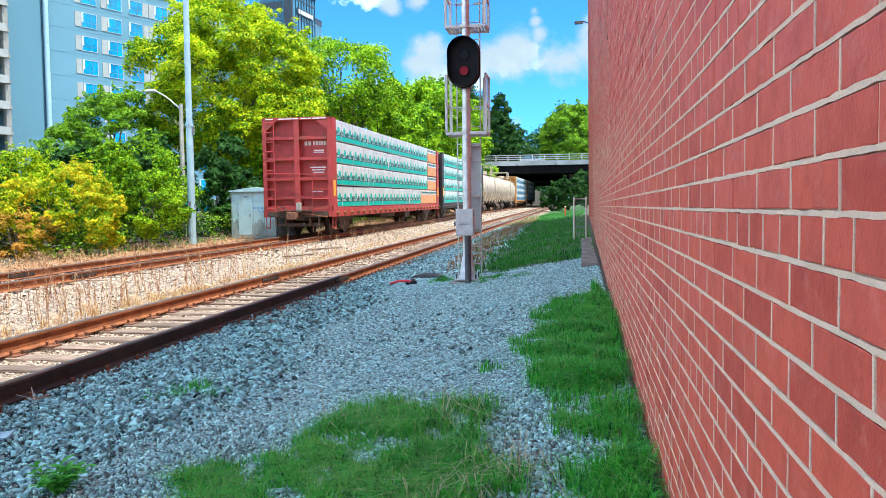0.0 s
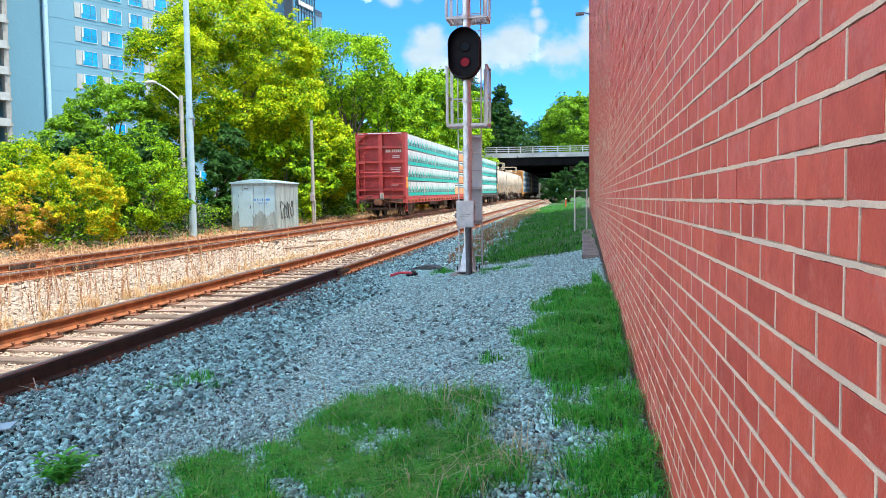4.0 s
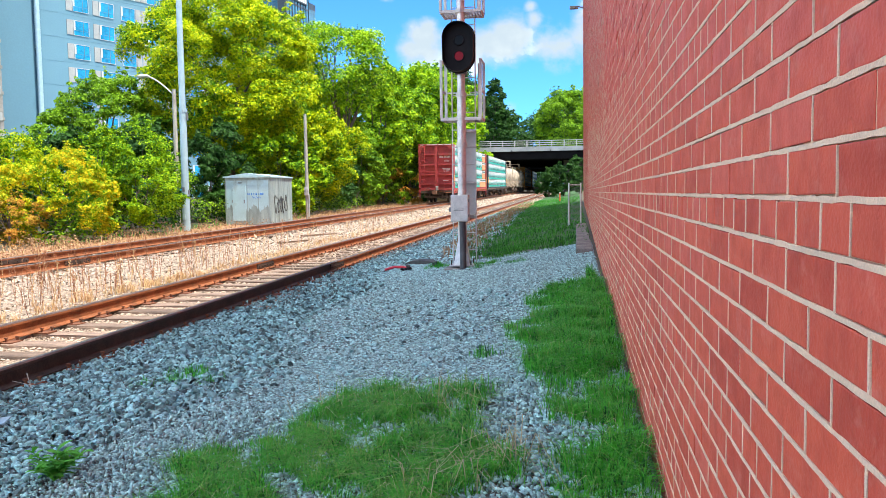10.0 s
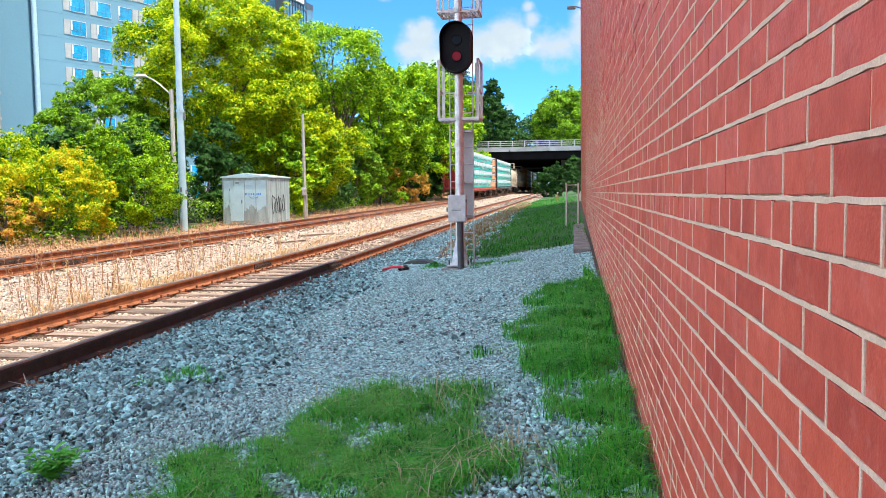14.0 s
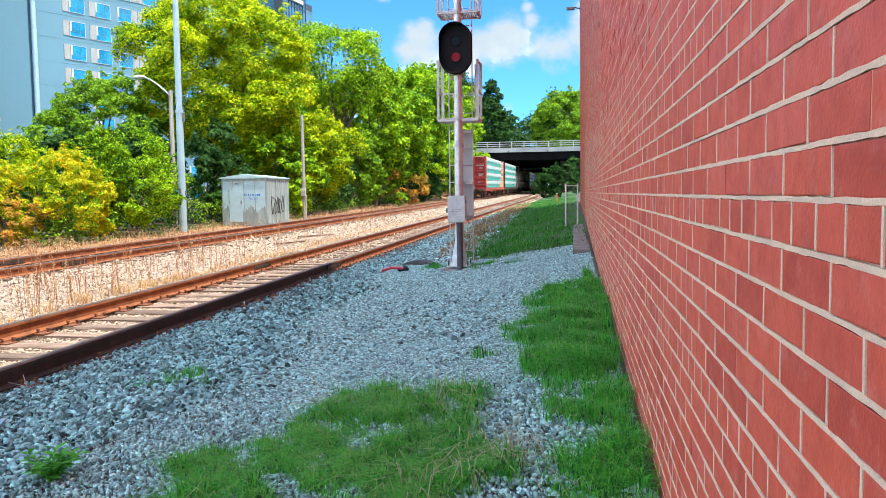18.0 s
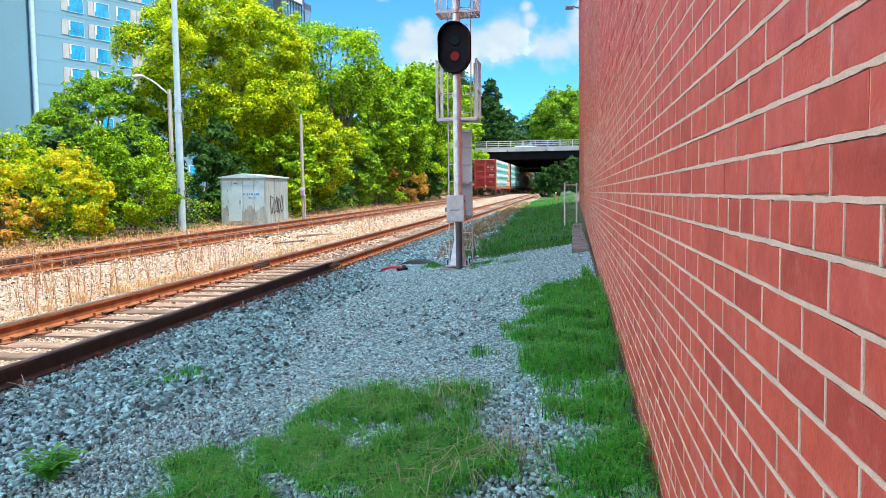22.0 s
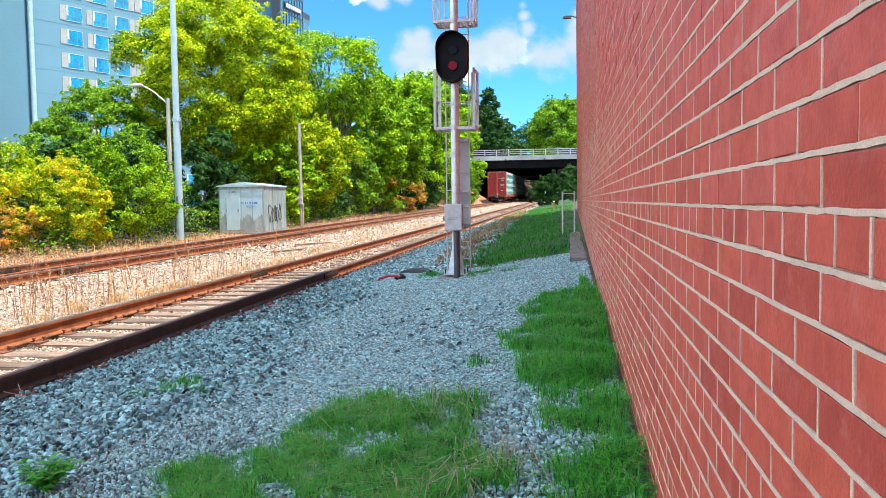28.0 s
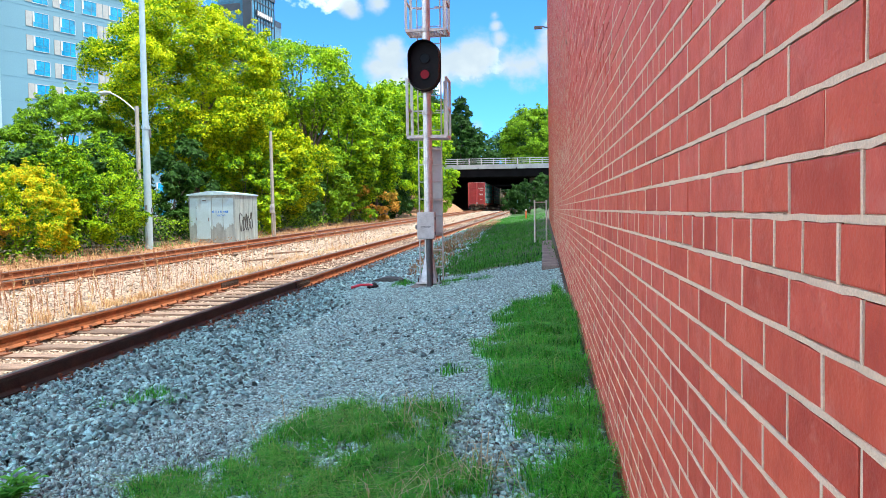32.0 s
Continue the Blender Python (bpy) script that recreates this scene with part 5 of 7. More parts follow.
def blades(name, P, h, w, lean, material, parent=None, bend=0.35, seed=1):
    """Grass blades or stems: three-point tapering strips at the places P."""
    r = np.random.default_rng(seed)
    n = len(P)
    a = r.uniform(0, 2 * np.pi, n)
    clump = .5 + .5 * np.sin(P[:, 0] * 7.7 + 1.9 * np.sin(P[:, 1] * 5.1)) * np.sin(P[:, 1] * 6.3 + 2.3 * np.sin(P[:, 0] * 4.3))
    hh = h * r.uniform(.35, 1.2, n) * (.45 + .95 * clump)
    ww = w * r.uniform(.7, 1.3, n)
    d = np.stack([np.cos(a), np.sin(a), np.zeros(n)], 1)
    s = np.stack([-np.sin(a), np.cos(a), np.zeros(n)], 1)
    ln_ = (lean * r.uniform(.2, 1.0, n) * hh)[:, None]
    up = np.array([0, 0, 1.0])
    mid = P + d * ln_ * .35 + up * (hh * .6)[:, None]
    tip = P + d * ln_ * (1 + bend) + up * (hh * (1 - .35 * lean))[:, None]
    V = np.stack([P - s * ww[:, None] / 2, P + s * ww[:, None] / 2, mid + s * ww[:, None] * .38, mid - s * ww[:, None] * .38, tip], 1).reshape(-1, 3)
    b = np.arange(n)[:, None] * 5
    F = np.concatenate([b + np.array([[0, 1, 2]]), b + np.array([[0, 2, 3]]), b + np.array([[3, 2, 4]])])
    return mesh_np(name, V, F, material, parent)


def leaf_cloud(centres, radii, count, size, seed, away=None, tri=False):
    """Leaves strewn over many small clumps. centres k x 3, radii k; away: outward directions of the clumps; tri: one triangle a leaf."""
    r = np.random.default_rng(seed)
    k = r.choice(len(centres), count, p=radii ** 2 / (radii ** 2).sum())
    v = r.normal(size=(count, 3))
    v /= np.linalg.norm(v, axis=1)[:, None]
    if away is not None:
        v = v + .55 * away[k]
        v /= np.linalg.norm(v, axis=1)[:, None]
    v[:, 2] = np.where((v[:, 2] < -.1) & (r.random(count) < .6), -v[:, 2], v[:, 2])
    rad = radii[k] * r.uniform(.45, 1.12, count) ** .7
    C = centres[k] + v * rad[:, None] * np.array([1.05, 1.05, .75])
    nrm = v * .7 + r.normal(size=(count, 3)) * .5 + np.array([0, 0, .5])
    nrm /= np.linalg.norm(nrm, axis=1)[:, None]
    t = np.cross(nrm, r.normal(size=(count, 3)))
    t /= np.linalg.norm(t, axis=1)[:, None] + 1e-9
    b = np.cross(nrm, t)
    s = (size * r.uniform(.6, 1.35, count))[:, None]
    if tri:
        V = np.stack([C - t * s * .9 - b * s * .5, C + t * s * 1.1, C - t * s * .4 + b * s * .75], 1).reshape(-1, 3)
        return V, np.arange(count)[:, None] * 3 + np.array([[0, 1, 2]])
    V = np.stack([C - t * s, C - b * s * .52 + nrm * s * .12, C + t * s, C + b * s * .52 + nrm * s * .12], 1).reshape(-1, 3)
    return V, np.arange(count)[:, None] * 4 + np.array([[0, 1, 2, 3]])


def plant(name, x, y, height, spread, material, label, category, seed, leaves=9000, size=.14, trunk=.22, crown_from=.25, clumps=60, lumps=16, lean=0.0, open_=0.0, zoff=0.0, flat=1.0,
          cone=0.0, tri=False, fork_at=None):
    """A tree or bush: tapered trunk, forked limbs and boughs, each bough a heap of leafy sprays with shade between them."""
    r = random.Random(seed)
    q = np.random.default_rng(seed)
    base = thing(name, pose(x, y, gz(x, y) - .05 + zoff), label, category)
    zc0 = height * crown_from
    rx, rz = spread / 2, (height - zc0) / 2
    mid = np.array([lean * height, 0, zc0 + rz])
    cen, rad, out, heads = [], [], [], []
    per = max(3, clumps // lumps)
    for i in range(lumps):
        # boughs spread evenly round the crown, uneven in reach
        h = 1 - 2 * (i + .5) / lumps + q.uniform(-.08, .08)
        a = i * 2.39996 + q.uniform(-.35, .35)
        h = max(-.96, min(.96, h))
        side = math.sqrt(1 - h * h)
        if crown_from < .1 and h < 0:
            side = min(1.0, side + .45)
        v = np.array([side * math.cos(a), side * math.sin(a), h])
        reach = q.uniform(.58, .80)
        taper = 1 - cone * (h + 1) / 2
        lr = spread * q.uniform(.15, .22) * (1 - .36 * open_) * (.55 + .45 * taper)
        c = mid + v * np.array([rx * flat * taper, rx * taper, rz]) * reach
        c[2] = max(c[2], lr * .55)
        heads.append(c)
        for j in range(per):
            u = q.normal(size=3)
            u /= np.linalg.norm(u)
            u = u + .75 * v + np.array([0, 0, .25])
            u /= np.linalg.norm(u)
            sr = lr * (q.uniform(.5, .95) if open_ else q.uniform(.26, .46))
            p = c + u * lr * q.uniform(.6, 1.05) * np.array([1, 1, .85])
            p[2] = max(p[2], sr * .7)
            cen.append(p), rad.append(sr), out.append(u)
        # young shoots that break the outline
        for j in range(3 if h > -.25 else 1):
            u = q.normal(size=3) * .45 + v * .8 + np.array([0, 0, .55])
            u /= np.linalg.norm(u)
            for k in range(3):
                cen.append(c + u * lr * (1.0 + .17 * (k + q.uniform(-.3, .6)))), rad.append(lr * (.17 - .03 * k)), out.append(u)
    cen, rad, out = np.array(cen), np.array(rad), np.array(out)
    V, F = leaf_cloud(cen, rad, leaves, size, seed, out, tri)
    mesh_np("crown", V, F, material, base)
    bm = bmesh.new()
    fork = Vector((lean * height * .4, 0, max(.4, zc0 + .1 * height) if fork_at is None else fork_at))
    rod(bm, (0, 0, -.15), fork, trunk, trunk * .72, seg=10)
    part("trunk", bm, BARK, base)
    for i in range(min(len(heads), 14 if open_ else 9)):
        c = Vector(heads[i * len(heads) // min(len(heads), 14 if open_ else 9)])
        m = fork.lerp(c, .5) + Vector((r.uniform(-.3, .3), r.uniform(-.3, .3), r.uniform(.1, .5)))
        limb = bmesh.new()
        rod(limb, fork - Vector((0, 0, trunk)), m, trunk * .42, trunk * .24, seg=6)
        rod(limb, m, c, trunk * .24, trunk * .10, seg=6)
        for k in range(3 if open_ else 0):
            e = c + Vector((r.uniform(-1, 1), r.uniform(-1, 1), r.uniform(.2, 1.2))) * spread * .14
            rod(limb, m.lerp(c, .5 + .2 * k), e, trunk * .14, trunk * .04, seg=5)
        part("limb", limb, BARK, base)
    return base


def build_trees():
    T = lambda *a, **k: plant("tree", *a, "tree", **k)
    B = lambda *a, **k: plant("bush", *a, "bush", **k)
    T(-19.8, 41.5, 13.1, 9.4, LEAF_YELLOW, "large spreading tree with yellow-green summer leaves", seed=11, leaves=165000, size=.077, trunk=.30, crown_from=.20, clumps=620, lumps=34, tri=True)
    T(-17.8, 57.0, 14.5, 7.6, LEAF_GREEN, "slender tree with open branches and green leaves", seed=12, leaves=26000, size=.10, trunk=.26, crown_from=.46, clumps=330, lumps=34, open_=1.0, tri=True, fork_at=5.2)
    T(-24.0, 36.0, 7.3, 5.8, LEAF_MID, "rounded dark green tree on the hotel side of the tracks", seed=13, leaves=50000, size=.072, trunk=.2, crown_from=.15, clumps=330, lumps=24, tri=True)
    for i, (x, y, h, s, m) in enumerate(((-16.6, 62.5, 12.0, 8.2, LEAF_GREEN), (-16.2, 73, 14.2, 8.6, LEAF_GREEN), (-16.8, 83, 15.8, 9.0, LEAF_GREEN), (-17.4, 95, 17.2, 9.4, LEAF_GREEN),
                                         (-16.8, 106, 16.4, 8.8, LEAF_GREEN), (-22.0, 53, 9.0, 8.0, LEAF_MID), (-23.5, 63, 10.0, 9.0, LEAF_GREEN), (-25, 78, 13.0, 10.0, LEAF_GREEN))):
        T(x, y, h, s, m, "leafy green tree on the bank beside the far track", seed=21 + i, leaves=42000 if i < 2 else 28000, size=.13 if i < 2 else .17, trunk=.26, crown_from=.06, clumps=360, lumps=26, tri=True)
    # beyond the bridge
    for i, (x, y, h, s, m, zo) in enumerate(((-21.5, 128, 19, 8, LEAF_MID, 0), (-19.4, 184, 26.5, 10, LEAF_DARK, 2.5), (-26, 165, 24, 12, LEAF_DARK, 6),
                                             (-2.6, 185, 18.6, 14, LEAF_MID, 6.0), (8.0, 190, 20, 15, LEAF_MID, 6.0), (-8.5, 330, 34, 34, LEAF_DARK, 0), (-26, 240, 24, 20, LEAF_DARK, 3), (2, 230, 24, 20, LEAF_DARK, 3),
                                             (-12, 420, 44, 40, LEAF_DARK, 0))):
        T(x, y, h, s, m, "tall tree beyond the road bridge", seed=41 + i, leaves=30000 if i in (1, 3, 4) else 14000, size=.22 if y < 170 else .28 if y < 200 else .55, trunk=.35, crown_from=.06, clumps=600, lumps=60 if i == 1 else 26, zoff=zo,
          cone=.75 if i == 1 else .0, tri=True)
    # bushes along the far side of the tracks
    B(-16.1, 21.4, 2.75, 3.1, LEAF_GOLD, "bush turning gold above dry litter", seed=61, leaves=30000, size=.040, trunk=.06, crown_from=.03, clumps=230, lumps=18)
    B(-16.6, 19.9, 1.4, 2.0, LEAF_ORANGE, "low bush with reddish dying leaves", seed=67, leaves=7000, size=.034, trunk=.04, crown_from=.02, clumps=110, lumps=12)
    B(-18.6, 22.2, 3.3, 3.6, LEAF_YELLOW, "yellow-green leafy bush beside the tracks", seed=62, leaves=22000, size=.045, trunk=.07, crown_from=.03, clumps=230, lumps=18)
    B(-21.4, 25.0, 3.0, 4.4, LEAF_YELLOW, "yellow-green leafy bush below the hotel", seed=69, leaves=14000, size=.055, trunk=.07, crown_from=.03, clumps=180, lumps=16)
    B(-16.9, 25.0, 4.3, 2.9, LEAF_GREEN, "tall green bush with a pointed top beside the pole", seed=63, leaves=24000, size=.050, trunk=.07, crown_from=.03, clumps=220, lumps=18, cone=.45)
    B(-15.5, 25.0, 2.9, 2.6, LEAF_GREEN, "spreading green bush beside the steel pole", seed=70, leaves=16000, size=.048, trunk=.06, crown_from=.03, clumps=170, lumps=14)
    B(-18.4, 29.0, 3.8, 4.6, LEAF_GREEN, "spreading green bush behind the steel pole", seed=68, leaves=18000, size=.058, trunk=.07, crown_from=.03, clumps=200, lumps=16)
    B(-18.8, 18.6, 2.6, 3.2, LEAF_MID, "dense green bush beside the tracks", seed=64, leaves=10000, size=.05, trunk=.06, crown_from=.03, clumps=140, lumps=14)
    B(-16.7, 46.0, 6.6, 6.4, LEAF_YELLOW, "bright yellow-green shrub behind the timber post", seed=65, leaves=44000, size=.085, trunk=.09, crown_from=.10, clumps=330, lumps=22, tri=True)
    B(-15.3, 65.0, 3.3, 5.0, LEAF_ORANGE, "low bush with orange autumn leaves", seed=66, leaves=7000, size=.09, trunk=.05, crown_from=.05, clumps=90, lumps=9, tri=True)
    # The LEAF_DARK bushes have the shade below the trees in their colour.
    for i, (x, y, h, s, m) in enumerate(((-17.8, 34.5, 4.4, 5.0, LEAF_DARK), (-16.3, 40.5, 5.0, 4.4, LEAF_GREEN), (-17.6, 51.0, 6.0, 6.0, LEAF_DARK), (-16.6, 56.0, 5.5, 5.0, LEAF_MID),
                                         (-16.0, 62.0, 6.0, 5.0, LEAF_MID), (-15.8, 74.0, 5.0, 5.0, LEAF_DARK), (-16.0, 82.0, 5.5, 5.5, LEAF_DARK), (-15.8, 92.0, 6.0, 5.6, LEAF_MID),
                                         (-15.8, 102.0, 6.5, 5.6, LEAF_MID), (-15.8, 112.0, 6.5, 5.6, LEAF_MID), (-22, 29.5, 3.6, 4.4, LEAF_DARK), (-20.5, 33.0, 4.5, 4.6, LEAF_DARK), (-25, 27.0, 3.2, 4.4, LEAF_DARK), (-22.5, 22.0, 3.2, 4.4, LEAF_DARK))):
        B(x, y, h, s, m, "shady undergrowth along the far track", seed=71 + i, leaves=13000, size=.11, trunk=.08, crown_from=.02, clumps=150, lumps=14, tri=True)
    B(-1.3, 84.0, 3.5, 4.0, LEAF_DARK, "green shrub on the grassy bank before the bridge", seed=91, leaves=18000, size=.12, trunk=.1, crown_from=.02, clumps=180, lumps=16, tri=True)
    B(1.2, 88.0, 4.4, 4.4, LEAF_DARK, "tall green shrub on the grassy bank before the bridge", seed=92, leaves=14000, size=.12, trunk=.1, crown_from=.02, clumps=160, lumps=14, tri=True)
    B(-3.2, 92.0, 2.6, 3.0, LEAF_DARK, "dark shrub beside the bridge abutment", seed=93, leaves=9000, size=.12, trunk=.1, crown_from=.02, clumps=120, lumps=12, tri=True)


def build_undergrowth():
    """Low tangled growth and dead brush that closes the foot of the bushes."""
    r = np.random.default_rng(33)
    for name, m, n, x0, x1, h, leaves, size, text in (("undergrowth", LEAF_DARK, 420, -20.0, -15.7, 1.5, 20000, .09, "tangled undergrowth at the foot of the bushes, shade put into its leaf colour"),
                                                      ("undergrowth", LEAF_MID, 150, -17.5, -15.3, 1.0, 9000, .075, "low green undergrowth at the foot of the bushes"),
                                                      ("dead_brush", LITTER, 520, -16.4, -13.1, .10, 17000, .042, "brown dead brush and fallen leaves below the bushes")):
        y = (20.5 if h > .4 else 13.5) + 57 * r.random(n) ** 1.3
        x = r.uniform(x0, x1, n)
        rad = r.uniform(.3, .62, n) * (1 if h > .4 else .6)
        C = np.stack([x, y, ground_z(x, y) + r.uniform(.05 if h > .4 else -.12, h, n)], 1)
        V, F = leaf_cloud(C, rad, leaves, size * .8, 5 + n)
        tagged(mesh_np(name, V, F, m), text, "undergrowth", kind="stuff")


build_trees()
build_undergrowth()


def build_fence():
    """Chain-link fence end and concrete footing against the brick wall."""
    f = thing("chain_link_fence", pose(0, 21.6, gz(-.2, 21.6)), "short grey chain-link fence panel beside the wall", "fence")
    for x, y in ((-.20, 0), (.13, .12)):
        smooth(part("post", rods(((x, y, -.1), (x, y, 1.20), .022), seg=12), GALV, f))
    part("top_rail", rods(((-.20, 0, 1.14), (.13, .12, 1.14), .014), seg=10), GALV, f)
    wire = bmesh.new()
    d = Vector((.33, .12, 0))
    for i in range(-14, 10):
        for s in (1, -1):
            a, b = (i / 10, (i + 14) / 10) if s > 0 else ((i + 14) / 10, i / 10)
            z0, z1 = 0.0, 1.1
            t0, t1 = sorted(((0 - a) / (b - a), (1 - a) / (b - a)))
            t0, t1 = max(0, t0), min(1, t1)
            if t1 <= t0:
                continue
            a, b, z0, z1 = a + (b - a) * t0, a + (b - a) * t1, 1.1 * t0, 1.1 * t1
            rod(wire, Vector((-.20, 0, z0)) + d * a, Vector((-.20, 0, z1)) + d * b, .0013, seg=3, caps=False)
    tagged(part("wire_mesh", wire, GREY_STEEL, f), kind="stuff")
    bm = boxes((-.03, .25, -.4, 8.6, -.3, .13), bevel=.03)
    ob = part("concrete_footing", bm, mat("brown_stained_concrete", (0.20, 0.175, 0.15), rough=0.95, spread=0.35, scale=5, fine=50, bump=0.5))
    ob.matrix_world = pose(.03, 12.9, gz(.1, 13.0) - .06, .35)
    tagged(ob, "weathered concrete footing at the foot of the wall", "footing")
    m = thing("marker_stake", pose(-1.2, 58.0, gz(-1.2, 58.0)), "small orange marker stake in the grass", "marker")
    part("stake", boxes((-.05, .05, -.02, .02, 0, .62), bevel=.005), mat("orange_marker", (0.75, 0.12, 0.03), rough=.6, bump=0), m)
    part("cap", boxes((-.05, .07, -.03, .03, .62, .70), bevel=.01), LETTER, m)
    # small lamp on an arm high on the wall
    lam = thing("wall_lamp", LEAN @ pose(WX, 40.0, 10.42), "small dark lamp on an arm high on the wall", "lamp")
    part("arm", rods(((0, 0, 0), (-.35, 0, .12), .03), seg=8), GREY_STEEL, lam)
    part("lamp_head", boxes((-.72, -.30, -.12, .12, -.02, .12), bevel=.03), GREY_STEEL, lam)


build_fence()


def build_bank():
    """Bare orange earth at the foot of the trees before the bridge."""
    xs, ys = np.linspace(-18.5, -12.9, 15), np.linspace(84, 130, 60)
    X, Y = np.meshgrid(xs, ys)
    f = np.clip((-13.4 - X) / 4.0, 0, 1)
    env = np.clip((Y - 84) / 18, 0, 1)
    Z = ground_z(X, Y) - .03 + env * 2.6 * f ** .8 + .12 * np.sin(X * 3.1 + Y) * np.sin(Y * .9) * f
    V = np.stack([X, Y, Z], -1).reshape(-1, 3)
    I = np.arange(len(V)).reshape(len(ys), len(xs))
    F = np.stack([I[:-1, :-1], I[:-1, 1:], I[1:, 1:], I[1:, :-1]], -1).reshape(-1, 4)
    ob = smooth(mesh_np("earth_bank", V, F, DIRT), 60)
    tagged(ob, "bare orange earth bank beside the far track", "bank", kind="structure")


build_bank()

# ---------------------------------------------------------------- loose stone
OCTA = np.array([(1, 0, 0), (0, 1, 0), (-1, 0, 0), (0, -1, 0), (0, 0, 1), (0, 0, -1)], float)
OCTA_F = np.array([(0, 1, 4), (1, 2, 4), (2, 3, 4), (3, 0, 4), (1, 0, 5), (2, 1, 5), (3, 2, 5), (0, 3, 5)])
PYR = np.array([(1, .1, -.4), (-.1, 1, -.5), (-1, -.1, -.3), (.1, -1, -.5), (.1, 0, .7)], float)
PYR_F = np.array([(0, 1, 4), (1, 2, 4), (2, 3, 4), (3, 0, 4)])


GOLD = (1 + 5 ** .5) / 2
ICO = np.array([(-1, GOLD, 0), (1, GOLD, 0), (-1, -GOLD, 0), (1, -GOLD, 0), (0, -1, GOLD), (0, 1, GOLD), (0, -1, -GOLD), (0, 1, -GOLD), (GOLD, 0, -1), (GOLD, 0, 1), (-GOLD, 0, -1), (-GOLD, 0, 1)], float) / 1.9
ICO_F = np.array([(0, 11, 5), (0, 5, 1), (0, 10, 11), (1, 5, 9), (5, 11, 4), (11, 10, 2), (3, 9, 4), (3, 4, 2), (3, 8, 9), (4, 9, 5), (2, 4, 11), (9, 8, 1), (0, 1, 7), (3, 2, 6), (0, 7, 10), (1, 8, 7)])


def stones(name, x0, x1, y0, y1, pitch, size, material, parent, seed, keep=None, chip=True, lift=.0):
    """Angular stones strewn over a stretch of ground, each turned and shaped by chance."""
    r = np.random.default_rng(seed)
    n = int((x1 - x0) * (y1 - y0) / pitch ** 2)
    x, y = r.uniform(x0, x1, n), r.uniform(y0, y1, n)
    if keep is not None:
        k = keep(x, y, r)
        x, y = x[k], y[k]
        n = len(x)
    base, F0 = {True: (ICO, ICO_F), False: (OCTA, OCTA_F), 'small': (PYR, PYR_F), 'pebble': (OCTA, OCTA_F)}[chip]
    nv = len(base)
    s = size * np.exp(np.clip(r.normal(0, .30, n), -1, .62))
    rag = .75 if chip is True else 1.0
    V = base[None] * (1 + r.normal(0, .20 * rag, (n, nv, 1))) + r.normal(0, .14 * rag, (n, nv, 3))
    V = V * (s[:, None] * np.stack([r.uniform(.8, 1.5, n), r.uniform(.6, 1.0, n), r.uniform(.42, .78, n) if chip in (True, 'pebble') else r.uniform(.28, .58, n)], 1))[:, None, :] * .5
    q = r.normal(size=(n, 4)) * (np.array([1, .12, .12, 1]) if chip == 'small' else np.array([1, .35, .35, 1]))
    q /= np.linalg.norm(q, axis=1)[:, None]
    w, a, b, c = q.T
    R = np.stack([np.stack([1 - 2 * (b * b + c * c), 2 * (a * b - c * w), 2 * (a * c + b * w)], -1),
                  np.stack([2 * (a * b + c * w), 1 - 2 * (a * a + c * c), 2 * (b * c - a * w)], -1),
                  np.stack([2 * (a * c - b * w), 2 * (b * c + a * w), 1 - 2 * (a * a + b * b)], -1)], 1)
    V = np.einsum("nij,nvj->nvi", R, V)
    z = ground_z(x, y) + s * r.uniform(-.10, .30, n) + lift
    V = V + np.stack([x, y, z], 1)[:, None, :]
    F = (np.arange(n)[:, None, None] * nv + F0[None]).reshape(-1, 3)
    ob = mesh_np(name, V.reshape(-1, 3), F, material, parent)
    if chip in ("small", "pebble"):
        ob.data.polygons.foreach_set("use_smooth", np.ones(len(F), bool))
    return tagged(ob, kind="stuff")


def seen(x, y, r):
    """Inside the stretch of ground that lies before the camera."""
    return (x > -.93 * y - .3)


def off_verge(x, y, r):
    """Clear of the grass verge."""
    return x < -2.15 - .035 * (y - 15) + r.normal(0, .15, len(x))


def off_ties(x, y, r):
    t = np.array(TIES_NEAR)
    gap = np.abs(y[:, None] - t[None]).min(1)
    return seen(x, y, r) & ((gap > .135) | (r.random(len(x)) < .08))


def fine_zone(x, y, r):
    edge = -2.72 + .25 * np.sin(y * 1.3) - .075 * (y - 4)
    return seen(x, y, r) & (x > edge + r.normal(0, .20, len(x)))


def coarse_zone(x, y, r):
    edge = -2.72 + .25 * np.sin(y * 1.3) - .075 * (y - 4)
    return seen(x, y, r) & (x < edge + r.normal(0, .20, len(x)))


